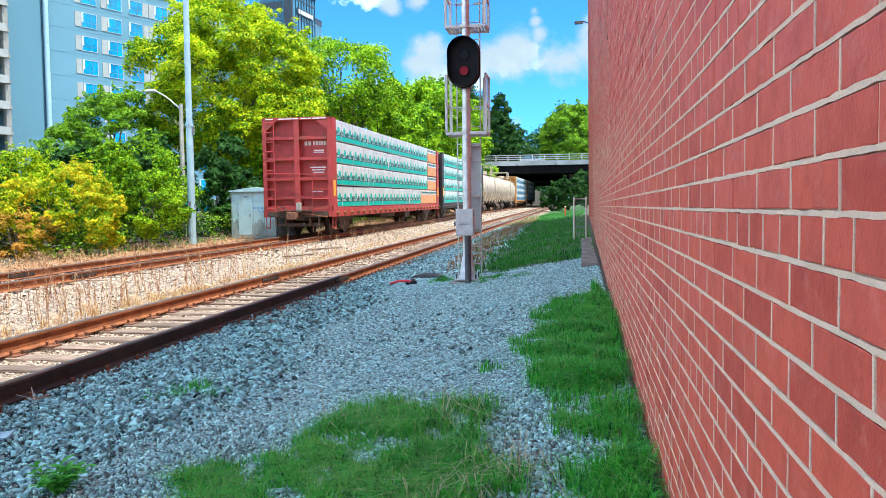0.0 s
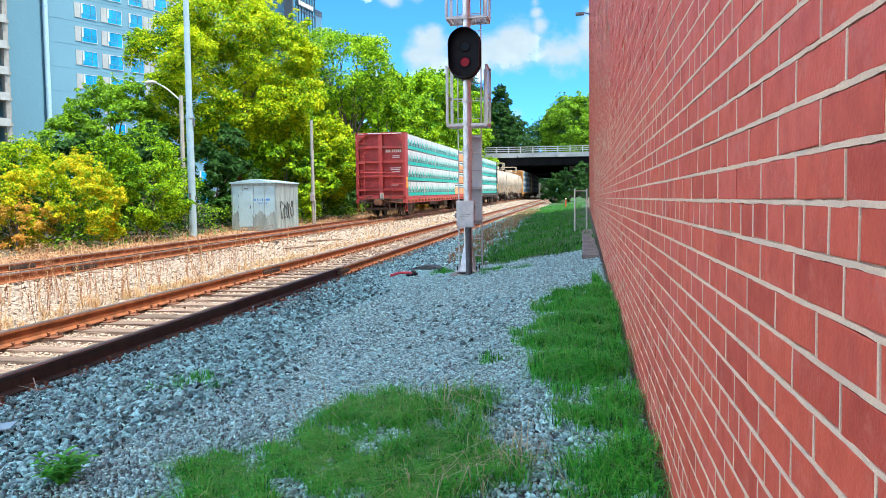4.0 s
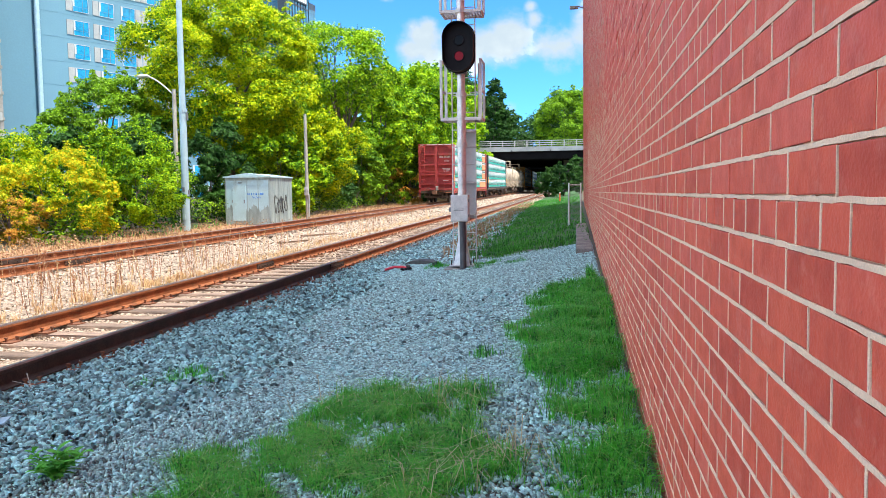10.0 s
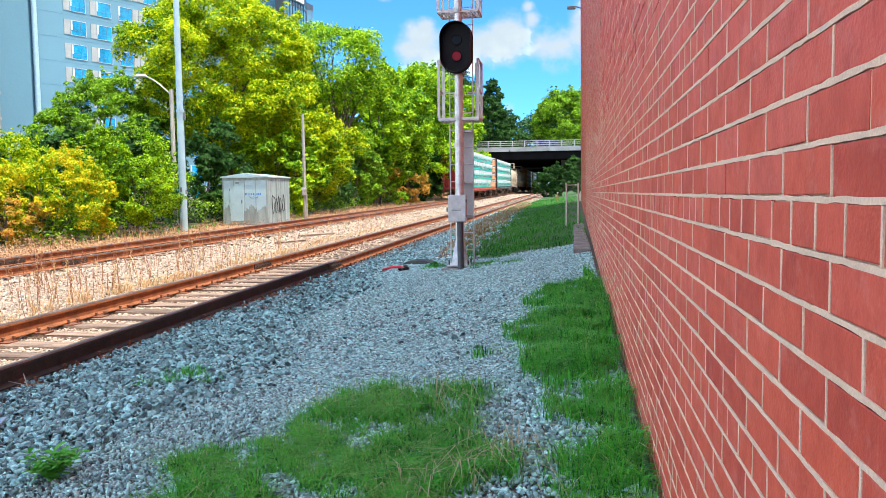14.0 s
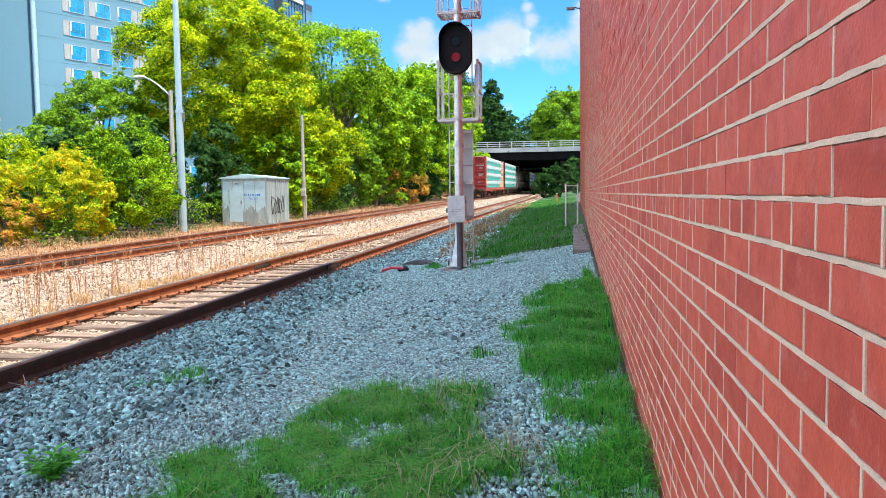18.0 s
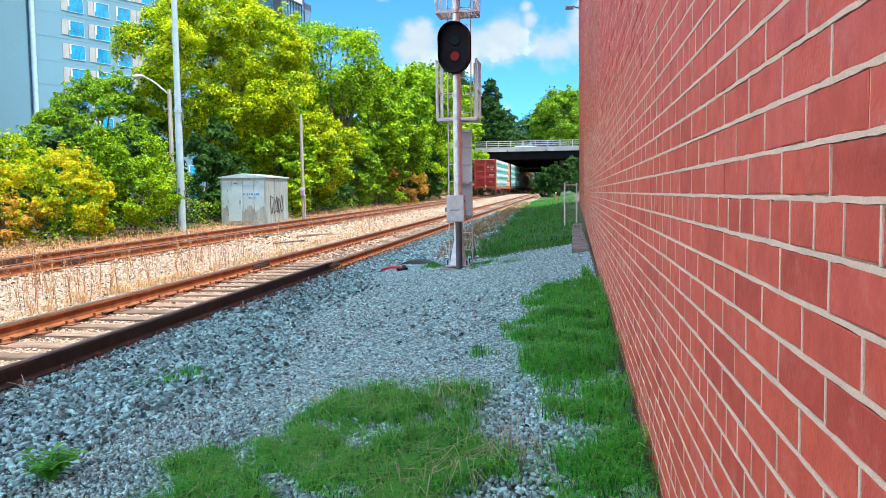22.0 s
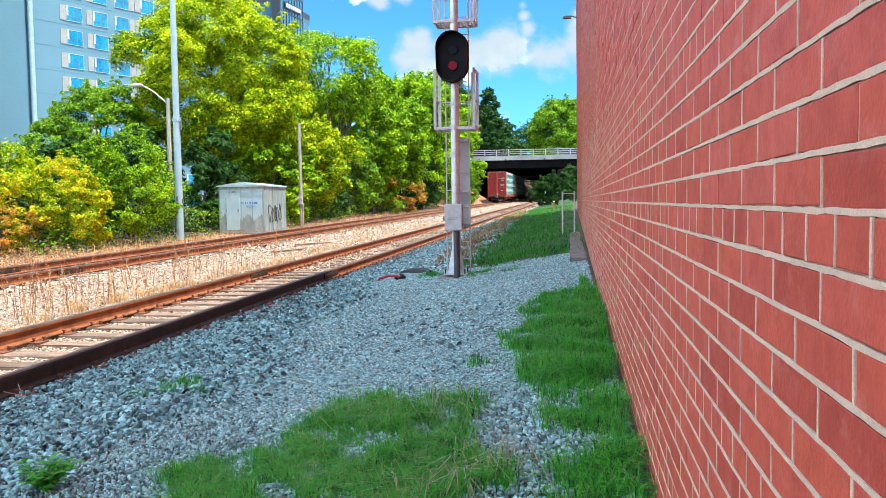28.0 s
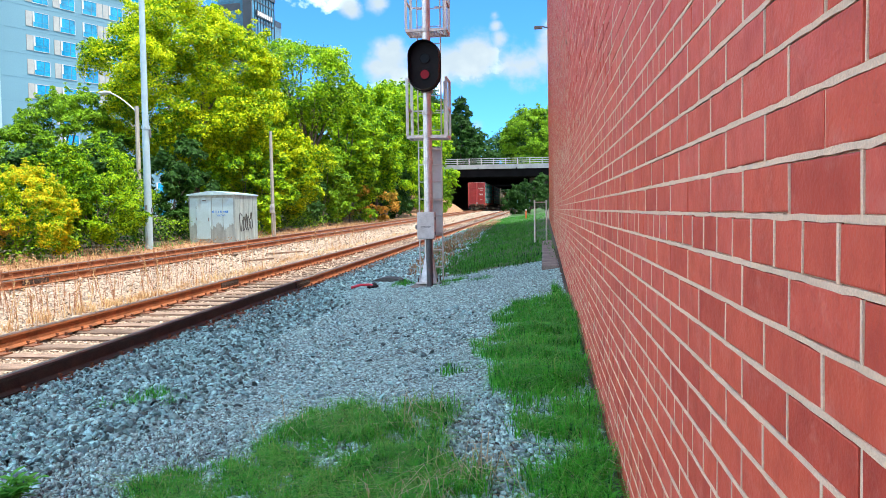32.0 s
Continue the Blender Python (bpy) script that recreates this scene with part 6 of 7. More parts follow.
def build_stones():
    g = lambda ob, text: tagged(ob, text, "gravel", kind="stuff")
    g(stones("coarse_ballast", -4.66, -1.9, 2.3, 9.5, .0265, .040, STONE, None, 1, coarse_zone), "coarse blue-grey crushed stone beside the near rail")
    g(stones("coarse_ballast", -4.66, -2.2, 9.5, 24.0, .046, .047, STONE, None, 2, coarse_zone, chip=False), "coarse blue-grey crushed stone beside the near rail")
    g(stones("fine_gravel", -3.4, .28, 2.65, 4.7, .0155, .0205, GRAVEL, None, 33, fine_zone, chip="pebble"), "fine pale grey gravel in front of the brick wall")
    g(stones("fine_gravel", -3.4, .28, 4.7, 6.5, .0128, .0172, GRAVEL, None, 3, fine_zone, chip="small"), "fine pale grey gravel in front of the brick wall")
    g(stones("fine_gravel", -3.8, .28, 6.5, 14.5, .0205, .0235, GRAVEL, None, 4, fine_zone, chip="small"), "fine pale grey gravel in front of the brick wall")
    g(stones("loose_gravel", -4.5, .26, -5.0, 2.75, .085, .062, GRAVEL, None, 24, None, chip="small"), "grey gravel in front of the brick wall")
    g(stones("shoulder_gravel", -4.6, -1.4, 14.0, 45.0, .072, .062, GRAVEL, None, 14, off_verge, chip="small"), "grey gravel shoulder beside the near track")
    g(stones("larger_stone", -2.7, -.7, 4.9, 9.5, .15, .040, STONE, None, 5, seen), "scattered larger grey stones on the gravel")
    g(stones("track_ballast", -6.75, -4.72, 3.5, 16.0, .034, .034, STONE_WARM, None, 6, off_ties, chip="small", lift=-.006), "pale sunlit ballast between the ties")
    g(stones("track_ballast", -6.75, -4.3, 16.0, 40.0, .085, .075, STONE_WARM, None, 7, off_ties, chip=False), "pale sunlit ballast between the ties")
    g(stones("middle_ballast", -9.9, -6.7, 7.0, 20.0, .040, .038, STONE_WARM, None, 8, seen, chip="small"), "pale sunlit ballast between the two tracks")
    g(stones("middle_ballast", -9.9, -6.7, 20.0, 48.0, .078, .060, STONE_WARM, None, 9, seen, chip="small"), "pale sunlit ballast between the two tracks")
    g(stones("distant_ballast", -12.7, -3.6, 40.0, 128.0, .24, .10, STONE_WARM, None, 19, seen, chip="small"), "pale ballast of both tracks towards the bridge")
    g(stones("far_ballast", -12.6, -9.7, 11.0, 40.0, .12, .085, STONE_WARM, None, 10, seen, chip="small"), "pale ballast on the far track")


build_stones()

# ---------------------------------------------------------------- grass and weeds


def spots(n, blobs, seed, rough=.35):
    """n places over soft-edged round patches (x, y, radius across, radius along, weight)."""
    r = np.random.default_rng(seed)
    w = np.array([b[4] * b[2] * b[3] for b in blobs])
    k = r.choice(len(blobs), n, p=w / w.sum())
    B = np.array(blobs)[k]
    a, d = r.uniform(0, 2 * np.pi, n), np.sqrt(r.uniform(0, 1, n))
    d = d * (1 + rough * np.sin(3 * a + k) * np.sin(2 * a + 2 * k) * .6)
    d = d + np.abs(r.normal(0, .10, n)) * (d > .8)
    x, y = B[:, 0] + B[:, 2] * d * np.cos(a), B[:, 1] + B[:, 3] * d * np.sin(a)
    f = np.sin(x * 9.1 + 1.3) * np.sin(y * 7.3) + .6 * np.sin(x * 23 + y * 17)
    f = f + 1.0 * np.sin(x * 4.3 + y * 2.9 + 1) * np.sin(y * 4.1 - x * 1.7) + .15
    k = (f > r.uniform(-.8, 1.2, n)) & (x < WX - .012)
    x, y = x[k], y[k]
    return np.stack([x, y, ground_z(x, y) - .012], 1)


def stalks(name, P, h, material, seed, text):
    """Dry weed stalks: a thin bent stem each, with withered leaves and seed heads clinging to it."""
    r = np.random.default_rng(seed)
    n, m = len(P), 40
    hh = h * r.uniform(.45, 1.5, n)
    lean = r.normal(0, .10, (n, 2)) * hh[:, None]
    curl = r.normal(0, .07, (n, 2)) * hh[:, None]
    at = lambda f, k: np.stack([P[k, 0] + lean[k, 0] * f + curl[k, 0] * f * f, P[k, 1] + lean[k, 1] * f + curl[k, 1] * f * f, P[k, 2] + hh[k] * f], -1)
    all_ = np.arange(n)
    V, F, base = [], [], 0
    # stems in four tapering pieces
    for j in range(4):
        a, b = at(np.full(n, j / 4), all_), at(np.full(n, (j + 1) / 4), all_)
        w = np.array([.0034, .001, 0]) * (1 - .18 * j)
        V.append(np.stack([a - w, a + w, b + w, b - w], 1).reshape(-1, 3))
        q = base + all_[:, None] * 4
        F += [q + np.array([[0, 1, 2]]), q + np.array([[0, 2, 3]])]
        base += 4 * n
    # leaves and seed heads, thicker towards the top
    k = np.repeat(all_, m)
    f = 1 - r.random(n * m) ** 1.4 * .85
    c = at(f, k)
    t = r.normal(size=(n * m, 3)) + np.array([0, 0, .6])
    t /= np.linalg.norm(t, axis=1)[:, None]
    s_ = np.cross(t, r.normal(size=(n * m, 3)))
    s_ /= np.linalg.norm(s_, axis=1)[:, None] + 1e-9
    L = r.uniform(.012, .045, n * m)[:, None]
    V.append(np.stack([c - s_ * L * .16, c + s_ * L * .16, c + t * L], 1).reshape(-1, 3))
    F.append(base + np.arange(n * m)[:, None] * 3 + np.array([[0, 1, 2]]))
    return tagged(mesh_np(name, np.concatenate(V), np.concatenate(F), material), text, "weeds", kind="stuff")


def build_grass():
    patch = [(-1.05, 4.0, .48, .65, 1), (-1.25, 3.35, .62, .62, 1.1), (-1.30, 4.15, .28, .62, .9), (-.78, 3.25, .38, .58, 1), (-1.88, 3.55, .20, .24, 1.3), (-1.05, 4.25, .26, .30, .7), (-.55, 2.95, .3, .4, .9),
             (-1.35, 2.75, .7, .35, 1)]
    P = spots(74000, patch, 1)
    tagged(blades("grass_patch", P, .105, .0052, 1.15, GRASS, seed=1), "ragged patch of green grass on the gravel", "grass", kind="stuff")
    strip = [(.08, 3.0, .18, .7, .8), (.05, 4.1, .22, .6, 1), (-.02, 4.6, .18, .25, .7), (.0, 5.2, .30, .7, 1.1), (-.06, 6.2, .38, .7, 1.1), (-.04, 7.2, .36, .8, 1.1), (-.04, 8.2, .36, .6, 1.1), (.16, 5.5, .13, 3.5, 1.2),
             (-.36, 7.8, .14, .4, .7), (-.44, 6.3, .12, .3, .8), (-.50, 6.5, .10, .12, 1)]
    P = spots(70000, strip, 2)
    tagged(blades("grass_strip", P, .155, .0050, .95, GRASS, seed=2), "long green grass along the foot of the brick wall", "grass", kind="stuff")
    P = np.concatenate([spots(3000, patch, 21), spots(4200, strip, 22)])
    low_ = np.concatenate([spots(13000, patch, 61), spots(9000, strip, 62)])
    tagged(blades("bright_grass", low_, .115, .0044, 1.3, GRASS_PALE, seed=63), "bright yellow-green blades among the grass", "grass", kind="stuff")
    tagged(blades("long_grass", P, .22, .0030, 1.7, GRASS_PALE, seed=23, bend=.6), "long pale grass blades standing over the green", "grass", kind="stuff")
    far = [(-1.0, 15.4, 1.3, 1.2, 1.6), (-1.25, 18.0, 1.6, 2.6, 1.4), (-1.5, 24, 1.8, 5, 1), (-1.9, 33, 2.1, 7, .8), (-2.2, 46, 2.5, 9, .6), (-2.4, 62, 2.7, 12, .5), (-2.1, 15.6, .4, .8, 1.2), (-1.35, 14.1, .25, .22, 1.2), (-.7, 14.2, .3, .2, 1)]
    P = spots(62000, far, 3)
    tagged(blades("grass_bank", P, .13, .012, 1.1, GRASS_SHADE, seed=3), "green grass verge beyond the signal", "grass", kind="stuff")
    weeds = [(-2.9, 21, .5, 3.5, 1), (-3.2, 28, .6, 6, 1), (-3.5, 38, .6, 8, .8), (-2.5, 17.0, .4, 1.5, .8), (-3.6, 52, .6, 9, .6)]
    P = spots(8000, weeds, 31)
    tagged(blades("brown_weeds", P, .22, .016, .9, LITTER, seed=31), "withered brown weeds beside the grass verge", "weeds", kind="stuff")
    P = np.concatenate([spots(1500, patch, 51), spots(2600, strip, 52)])
    tagged(blades("dead_grass", P, .12, .0032, 1.9, DRY_PALE, seed=53, bend=.5), "dead straw-coloured blades among the grass", "grass", kind="stuff")
    # thin tufts on the stones
    tuft = [(-3.35, 5.7, .30, .22, 1), (-2.95, 5.5, .2, .15, .8), (-.62, 5.45, .16, .10, 1.2), (-1.6, 13.2, .3, .25, 1), (-2.5, 13.6, .25, .3, .7), (-1.2, 12.7, .5, .15, .5)]
    P = spots(4600, tuft, 4)
    tagged(blades("weed_tufts", P, .11, .005, .9, GRASS, seed=4), "thin green weed tufts among the stones", "weeds", kind="stuff")
    # dry straw lying in the grass
    straw = [(-.70, 4.15, .12, .22, 2), (-.42, 2.9, .3, .35, .8), (-1.55, 4.4, .25, .2, .5), (-.30, 3.3, .2, .3, .6)]
    P = spots(300, straw, 5)
    tagged(blades("dry_straw", P, .24, .0045, 1.7, DRY_PALE, seed=5, bend=.8), "bent strands of dry straw in the grass", "straw", kind="stuff")
    # dry stems between the tracks and along the far side
    r = np.random.default_rng(6)
    stems = [(-7.4, 9.5, .5, 2.5, 1), (-7.7, 13, .7, 3.5, 1), (-8.3, 11.5, .8, 2.5, .8), (-7.6, 18, .6, 4, .45), (-7.5, 27, .5, 6, .35), (-9.2, 16, .3, 4, .5), (-8.9, 40, .5, 10, .2), (-9.4, 34, .3, 8, .4)]
    P = spots(430, stems, 7)
    stalks("dry_stalks", P, .62, DRY_RED, 7, "tall russet dry weed stalks between the tracks")
    P = spots(230, stems, 27)
    stalks("pale_stalks", P, .50, DRY, 27, "pale dry weed stalks between the tracks")
    low = [(-7.15, 9, .28, 4, 1), (-7.15, 15, .25, 5, .8), (-7.3, 24, .25, 6, .4), (-7.3, 36, .25, 8, .2)]
    P = spots(8000, low, 8)
    tagged(blades("dry_grass", P, .20, .008, .8, DRY, seed=8), "low straw-coloured grass along the rail", "grass", kind="stuff")
    bank = [(-14.0, 24, .8, 6, 1), (-14.4, 19, 1.2, 4, 1), (-14.2, 33, .6, 4, .5), (-13.6, 44, .8, 7, .6), (-13.6, 60, .9, 10, .8), (-13.6, 80, .9, 14, .7), (-13.3, 100, .8, 12, .5)]
    P = spots(3000, bank, 9)
    tagged(blades("bank_straw", P, .34, .014, .8, DRY, seed=9), "dry tan grass along the far side of the tracks", "grass", kind="stuff")
    green = [(-15.0, 25.0, .7, 1.5, 1), (-15.2, 29, .6, 2, 1), (-14.2, 37.2, .8, 1.0, .6), (-15.2, 21.5, .8, 2, .8)]
    P = spots(900, green, 10)
    tagged(blades("green_fringe", P, .26, .012, .9, GRASS, seed=10), "green weeds below the bushes", "weeds", kind="stuff")


def leaf_mesh(L, W, n=6):
    bm = bmesh.new()
    rows = []
    for i in range(n + 1):
        f = i / n
        w = W * math.sin(math.pi * min(1, f * .92 + .06)) ** .8
        z = L * (.55 * f - .42 * f * f)
        rows.append([bm.verts.new((L * f, -w / 2, z + .12 * w)), bm.verts.new((L * f, 0, z)), bm.verts.new((L * f, w / 2, z + .12 * w))])
    for a, b in zip(rows, rows[1:]):
        for j in range(2):
            bm.faces.new((a[j], a[j + 1], b[j + 1], b[j]))
    me = bpy.data.meshes.new("leaf")
    bm.to_mesh(me)
    bm.free()
    me.materials.append(WEED)
    for p in me.polygons:
        p.use_smooth = True
    return me


def build_weed():
    """Several leafy shoots from one root, leaves in whorls to the tip."""
    x, y = -2.68, 3.45
    w = thing("weed_plant", pose(x, y, gz(x, y)), "low broad-leaved green weed growing in the ballast", "weed")
    leaves = [leaf_mesh(.070, .027), leaf_mesh(.052, .022), leaf_mesh(.085, .030)]
    r = random.Random(5)
    for k in range(9):
        a, lean = k * 2.4, (.02 if k == 0 else r.uniform(.06, .14))
        h = r.uniform(.09, .15) + (.05 if k == 0 else 0)
        tip = (lean * math.cos(a), lean * math.sin(a), h)
        part("stem", rods(((0, 0, -.02), (tip[0] * .5, tip[1] * .5, h * .65), .005), ((tip[0] * .5, tip[1] * .5, h * .65), tip, .004, .002), seg=6), WEED, w)
        for j in range(14):
            f = .30 + .70 * j / 13
            ob = new("leaf", leaves[(j + k) % 3])
            ob.parent = w
            ob.matrix_local = pose(tip[0] * f, tip[1] * f, h * f, r.uniform(-20, 20), 8 - 34 * f * r.uniform(.2, 1), j * 137.5 + r.uniform(-20, 20))


def build_litter():
    # a torn red plastic strip, a strip of black rubber, bits of dark scrap
    red = mat("red_plastic", (0.62, 0.03, 0.05), rough=0.4, spread=0.15, bump=0.1)
    rub = mat("dusty_black_rubber", (0.07, 0.07, 0.062), rough=0.7, spread=0.35, scale=9, bump=0.2)
    x, y = -3.28, 13.6
    z = gz(x, y) + .02
    bm = bmesh.new()
    for a, b in (((-.22, 0, .0), (-.05, .02, .05)), ((-.05, .02, .05), (.14, .0, .055)), ((.14, 0, .055), (.24, -.03, .02))):
        rod(bm, a, b, .024, seg=8)
    ob = part("plastic_strip", bm, red)
    ob.matrix_world = pose(x, y, z)
    tagged(ob, "torn red plastic strip lying on the ballast", "debris")
    bm = bmesh.new()
    n = 14
    rows = []
    for i in range(n + 1):
        f = i / n
        yy = .14 * math.sin(f * math.pi)
        rows.append([bm.verts.new((-.42 + .86 * f, -.13 + yy * .2, .015 + .12 * math.sin(f * math.pi) ** .7)), bm.verts.new((-.42 + .86 * f, .13 + yy * .4, .03 + .14 * math.sin(f * math.pi) ** .7)),
                     bm.verts.new((-.42 + .86 * f, .13 + yy * .4, .0)), bm.verts.new((-.42 + .86 * f, -.13 + yy * .2, -.01))])
    for a, b in zip(rows, rows[1:]):
        for j in range(4):
            bm.faces.new((a[j], b[j], b[(j + 1) % 4], a[(j + 1) % 4]))
    bm.faces.new(rows[0]), bm.faces.new(rows[-1][::-1])
    bmesh.ops.recalc_face_normals(bm, faces=bm.faces)
    x, y = -2.95, 14.4
    ob = part("rubber_strip", bm, rub)
    ob.matrix_world = pose(x, y, gz(x, y) + .02, 0, 0, -12) @ Matrix.Diagonal((.75, .7, .5, 1))
    tagged(smooth(ob), "curled strip of dusty black rubber on the ballast", "debris")
    r = random.Random(8)
    for k in range(9):
        x, y = -3.0 + r.uniform(-.35, .45), 13.75 + r.uniform(-.35, .35)
        bm = bmesh.new()
        bmesh.ops.create_icosphere(bm, subdivisions=1, radius=.055)
        for v in bm.verts:
            v.co = Vector((v.co.x * r.uniform(.8, 1.6), v.co.y * r.uniform(.6, 1.2), v.co.z * r.uniform(.4, .8)))
        ob = part("scrap_piece", bm, BLACK if k % 3 else rub)
        ob.matrix_world = pose(x, y, gz(x, y) + .03, 0, 0, r.uniform(0, 360))
        tagged(ob, "small dark piece of scrap on the ballast", "debris", group="scrap by the signal")
    # sheet of pale plastic by the near rail
    x, y = -3.97, 4.46
    bm = boxes((-.16, .13, -.07, .07, 0, .012), bevel=.003)
    ob = part("plastic_sheet", bm, POLE_WHITE)
    ob.matrix_world = pose(x, y, gz(x, y) + .045, 4, -6, 20)
    tagged(ob, "pale blue scrap of plastic sheet on the stones", "debris")
    # old planks left in the ballast between the tracks
    r = random.Random(17)
    for x, y, turn, L in ((-8.6, 24.6, 62, 1.5), (-8.3, 21.4, 70, 1.2)):
        bm = boxes((-L / 2, L / 2, -.09, .09, 0, .05), bevel=.01)
        for v in bm.verts:
            v.co += Vector((r.uniform(-.03, .03), r.uniform(-.012, .012), r.uniform(-.006, .006)))
        ob = part("plank", bm, TIE)
        ob.matrix_world = pose(x, y, gz(x, y) + .015, 0, 0, turn)
        tagged(ob, "old weathered timber plank lying in the ballast", "plank", group="planks between the tracks")
    # bent dry twig against the near rail
    ob = part("dry_twig", rods(((0, 0, 0), (-.10, .08, .10), .004), ((-.02, .02, .02), (-.16, -.02, .06), .003), seg=5), WOOD_POLE)
    x, y = -4.42, 5.45
    ob.matrix_world = pose(x, y, gz(x, y) + .03)
    tagged(ob, "thin dry twig beside the near rail", "twig")


build_grass()
build_weed()
build_litter()

# ---------------------------------------------------------------- the wall's bricks


def brick_mesh(w, h, seed):
    """A brick face 12 mm deep with softened, slightly uneven edges. Local y runs along the wall, -x outwards."""
    r = random.Random(seed)
    bm = bmesh.new()
    c, b = .0020, .0008
    j = lambda: r.uniform(-.0012, .0012)
    back = [bm.verts.new((.012, sy * w / 2 + j(), sz * h / 2 + j())) for sy, sz in ((-1, -1), (1, -1), (1, 1), (-1, 1))]
    mid = [bm.verts.new((b, v.co.y, v.co.z)) for v in back]
    front = [bm.verts.new((0, v.co.y - math.copysign(c, v.co.y), v.co.z - math.copysign(c, v.co.z))) for v in back]
    for p, q in ((back, mid), (mid, front)):
        for i in range(4):
            bm.faces.new((p[i], p[(i + 1) % 4], q[(i + 1) % 4], q[i]))
    bm.faces.new(front)
    bmesh.ops.recalc_face_normals(bm, faces=bm.faces)
    me = bpy.data.meshes.new("brick")
    bm.to_mesh(me)
    bm.free()
    me.materials.append(BRICK)
    return me


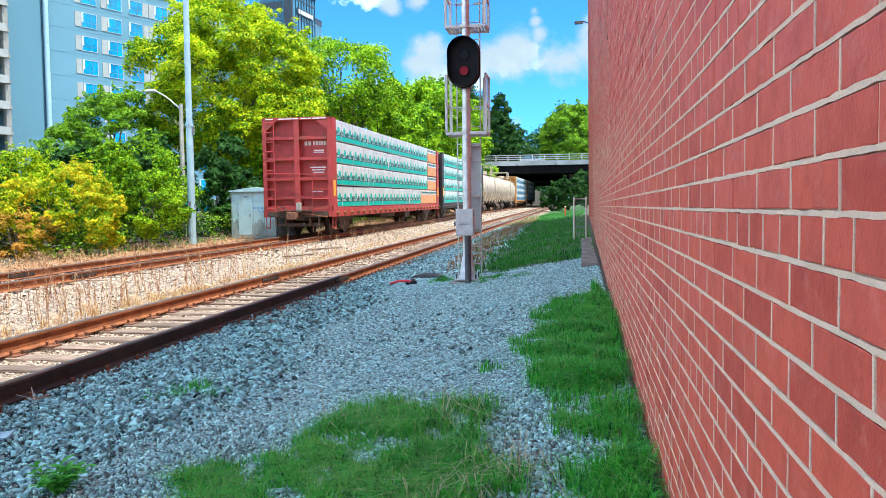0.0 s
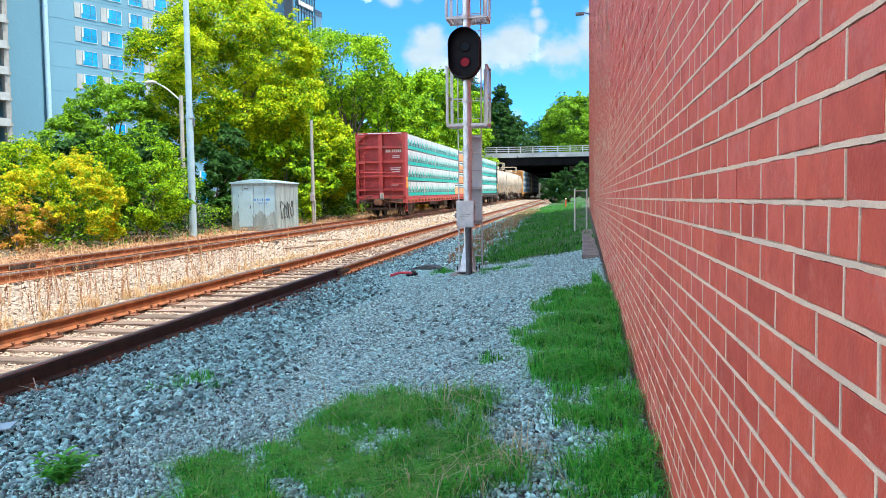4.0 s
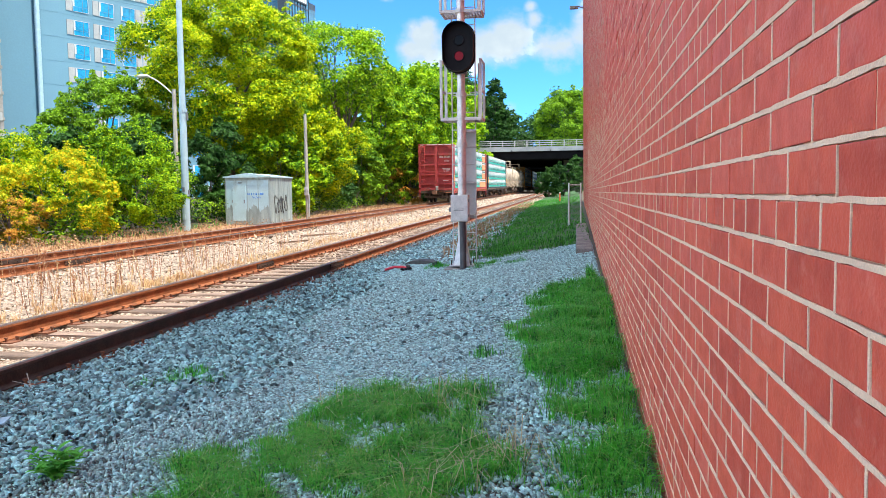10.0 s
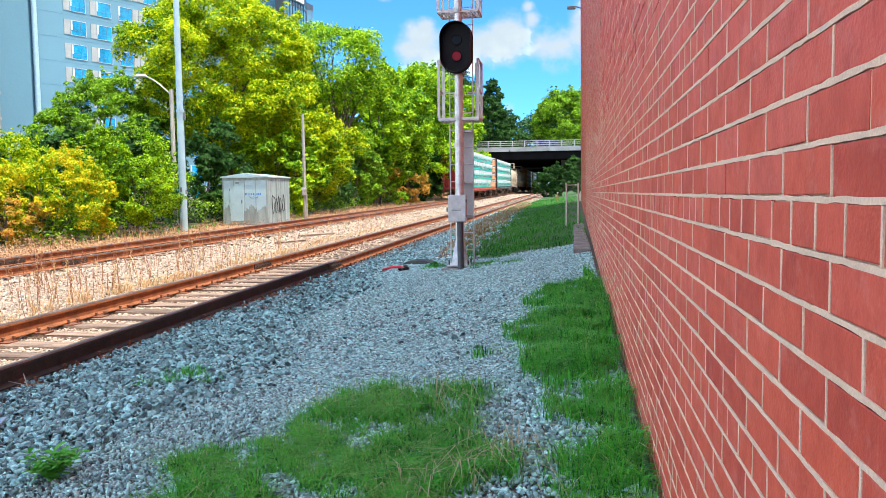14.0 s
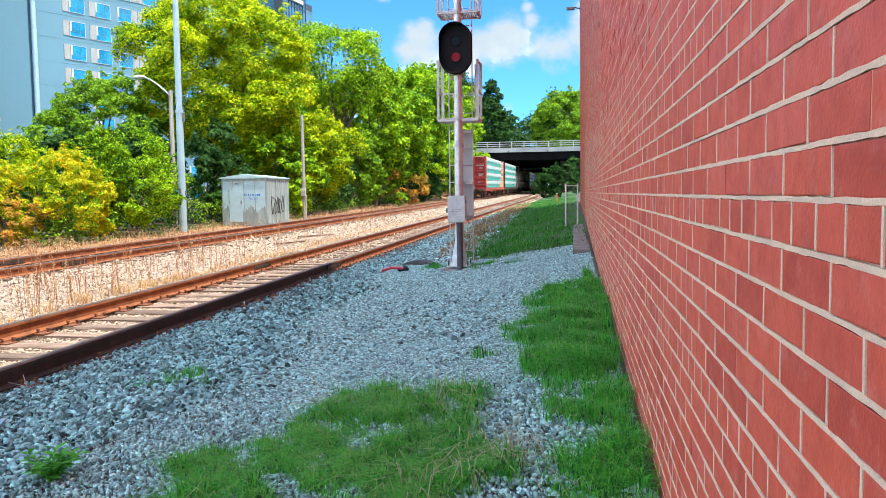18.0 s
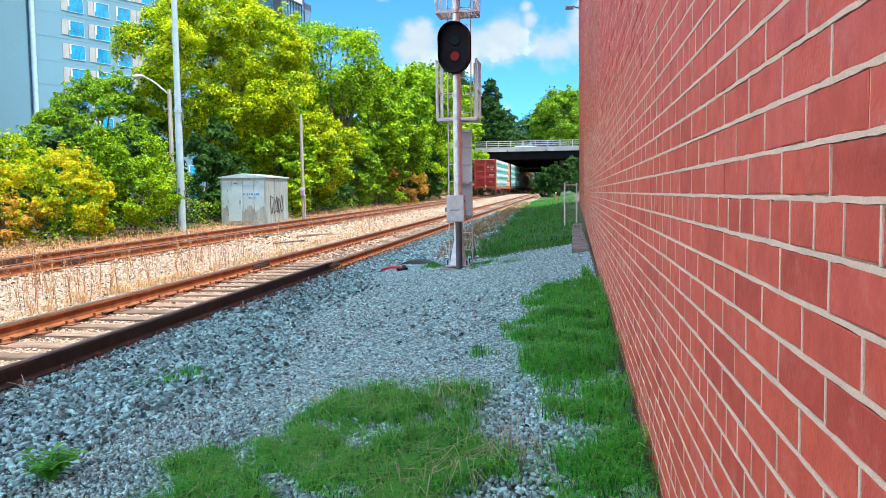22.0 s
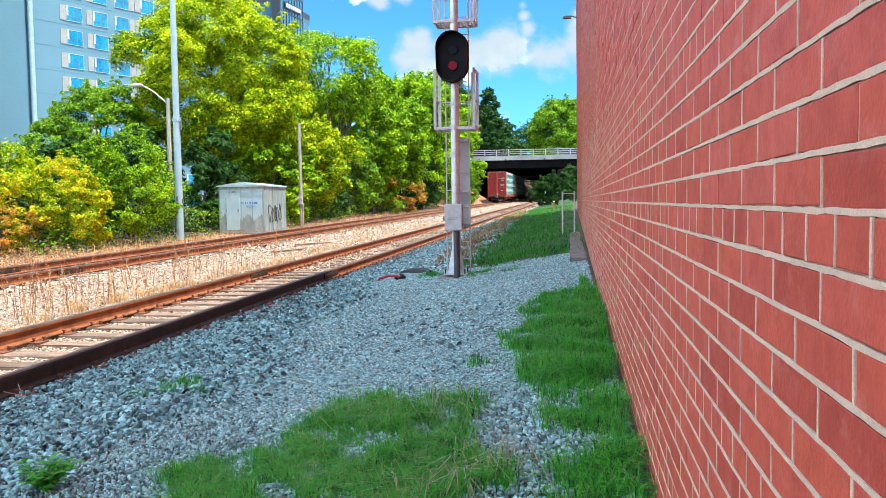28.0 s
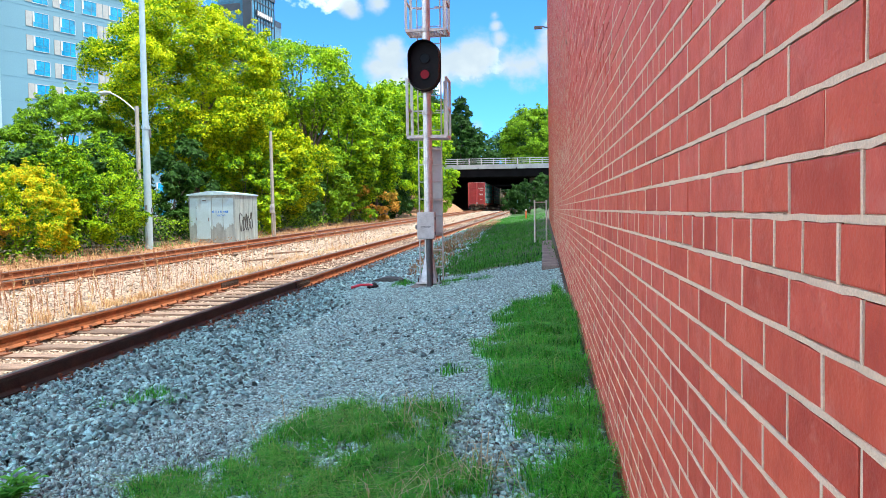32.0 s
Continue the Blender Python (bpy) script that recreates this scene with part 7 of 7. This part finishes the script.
def lay_bricks():
    joint = .0094
    shapes = {k: [brick_mesh(w - joint, COURSE - joint, i + 10 * k) for i in range(5)] for k, w in ((0, LONG), (1, LONG / 2))}
    r = random.Random(12)
    near, rest = [], []
    low, high = -20, 182
    for c in range(low, high):
        # course c spans LINE0 + c * COURSE upwards; c = -1 and every sixth are headers
        z = LINE0 + (c + .5) * COURSE
        if z < -.25 or z > WALL_TOP - .04:
            continue
        head = (c + 1) % 6 == 0
        step = LONG / 2 if head else LONG
        start = .794 if head else (.835 if c % 2 else .947)
        k = int((-8.9 - start) / step)
        while start + (k + 1) * step < WALL_END - .01:
            y = start + (k + .5) * step + r.uniform(-.003, .003)
            row = (y, z + r.uniform(-.0015, .0015), 1 if head else 0)
            (near if .55 < y < 2.75 and .42 < z < 1.95 else rest).append(row)
            k += 1
    near.sort(key=lambda b: (b[0] * .35) ** 2 + (b[1] - 1.1) ** 2)
    near, extra = near[:320], near[320:]
    for y, z, k in near:
        ob = new("brick", shapes[k][r.randrange(5)])
        ob.parent = wall
        ob.matrix_local = pose(WX + r.uniform(0, .0005), y, z, r.uniform(-.25, .25), 0, r.uniform(-.08, .08))
    A = np.array(rest + extra)
    q = np.random.default_rng(5)
    hh = COURSE / 2 - joint / 2
    sy, sz = np.array((-1, 1, 1, -1.)), np.array((-1, -1, 1, 1.))
    deep = (A[:, 0] > .3) & (A[:, 0] < 9) & (A[:, 1] < 1.4 + .45 * A[:, 0])
    for B, quad in ((A[deep], np.array([(4, 7, 6, 5), (0, 4, 5, 1), (1, 5, 6, 2), (2, 6, 7, 3), (3, 7, 4, 0)])), (A[~deep], np.array([(4, 7, 6, 5)]))):
        n = len(B)
        hw = np.where(B[:, 2] > 0, LONG / 4, LONG / 2) - joint / 2
        Yb, Zb = B[:, :1] + hw[:, None] * sy, B[:, 1:2] + hh * sz
        f = WX + q.uniform(0, .0012, n)[:, None] + q.normal(0, .0011, n)[:, None] * sy + q.normal(0, .0004, n)[:, None] * sz
        V = np.concatenate([np.stack([f + .012, Yb, Zb], -1), np.stack([f, Yb, Zb], -1)], 1).reshape(-1, 3)
        F = (np.arange(n)[:, None, None] * 8 + quad[None]).reshape(-1, 4)
        tagged(mesh_np("far_bricks", V, F, BRICK_FAR, wall), kind="stuff")
    # flush mortar with ragged edges: the bed joints, and the upright joints between bricks
    proud = WX - .00035
    ys = np.concatenate([np.arange(.3, 4.0, .03), np.arange(4.0, 15.0, .11), np.arange(15.0, WALL_END, 1.0)])
    V, F, at = [], [], 0
    for c in range(low, 110):
        z = LINE0 + c * COURSE
        y = ys[(z < 1.6 + .45 * ys)]
        m = len(y)
        if z < -.2 or m < 3:
            continue
        ease = np.where(y < 4, .6, .2)
        worn = np.clip((z - 1.30 - .04 * y) / .4, 0, 1)
        half = np.interp(y, (0, 4, 14), (.0039, .0036, .0030)) * (1 + .05 * np.sin(y * 3.1 + c * 2.3))
        up, dn = half + q.normal(0, .0011, m) * ease, half + q.normal(0, .0011, m) * ease
        o = proud + q.normal(0, .0001, m) + worn * np.interp(y, (1.5, 5), (.0016, .0055)) * np.clip(.5 + .9 * np.sin(y * 2.7 + c * 1.9) + q.normal(0, .25, m), 0, 1)
        P = np.stack([np.stack([o + .003, y, z - dn - .0002], 1), np.stack([o, y, z - dn], 1), np.stack([o, y, z + up], 1), np.stack([o + .003, y, z + up + .0002], 1)], 1)
        V.append(P.reshape(-1, 3))
        k = at + 4 * np.arange(m - 1)
        for j in range(3):
            F.append(np.stack([k + j, k + j + 1, k + j + 5, k + j + 4], 1))
        at += 4 * m
    tagged(mesh_np("bed_joints", np.concatenate(V), np.concatenate(F), MORTAR, wall), kind="stuff")
    B = np.array([b for b in near + extra + rest if .3 < b[0] < 24 and b[1] < 1.6 + .45 * b[0]])
    n = len(B)
    yj = B[:, 0] + np.where(B[:, 2] > 0, LONG / 4, LONG / 2)
    w = q.uniform(.0012, .0036, n)
    o = proud + q.uniform(.0, .0003, n) + np.where(q.random(n) < np.clip((B[:, 1] - 1.3 - .06 * B[:, 0]) / .5, .08, .8), np.interp(B[:, 0], (1.5, 5), (.002, .0055)), 0)
    lo, hi = B[:, 1] - COURSE / 2 + .004, B[:, 1] + COURSE / 2 - .004
    lean = q.normal(0, .0012, n)
    P = np.stack([np.stack([o + .003, yj - w - .0002, lo], 1), np.stack([o, yj - w, lo], 1), np.stack([o, yj + w, lo], 1),
                  np.stack([o + .003, yj - w - .0002 + lean, hi], 1), np.stack([o, yj - w + lean, hi], 1), np.stack([o, yj + w + lean, hi], 1)], 1).reshape(-1, 3)
    k = 6 * np.arange(n)[:, None, None]
    F = (k + np.array([(0, 1, 4, 3), (1, 2, 5, 4)])[None]).reshape(-1, 4)
    tagged(mesh_np("upright_joints", P, F, MORTAR, wall), kind="stuff")


lay_bricks()


lay_ties()
motions()
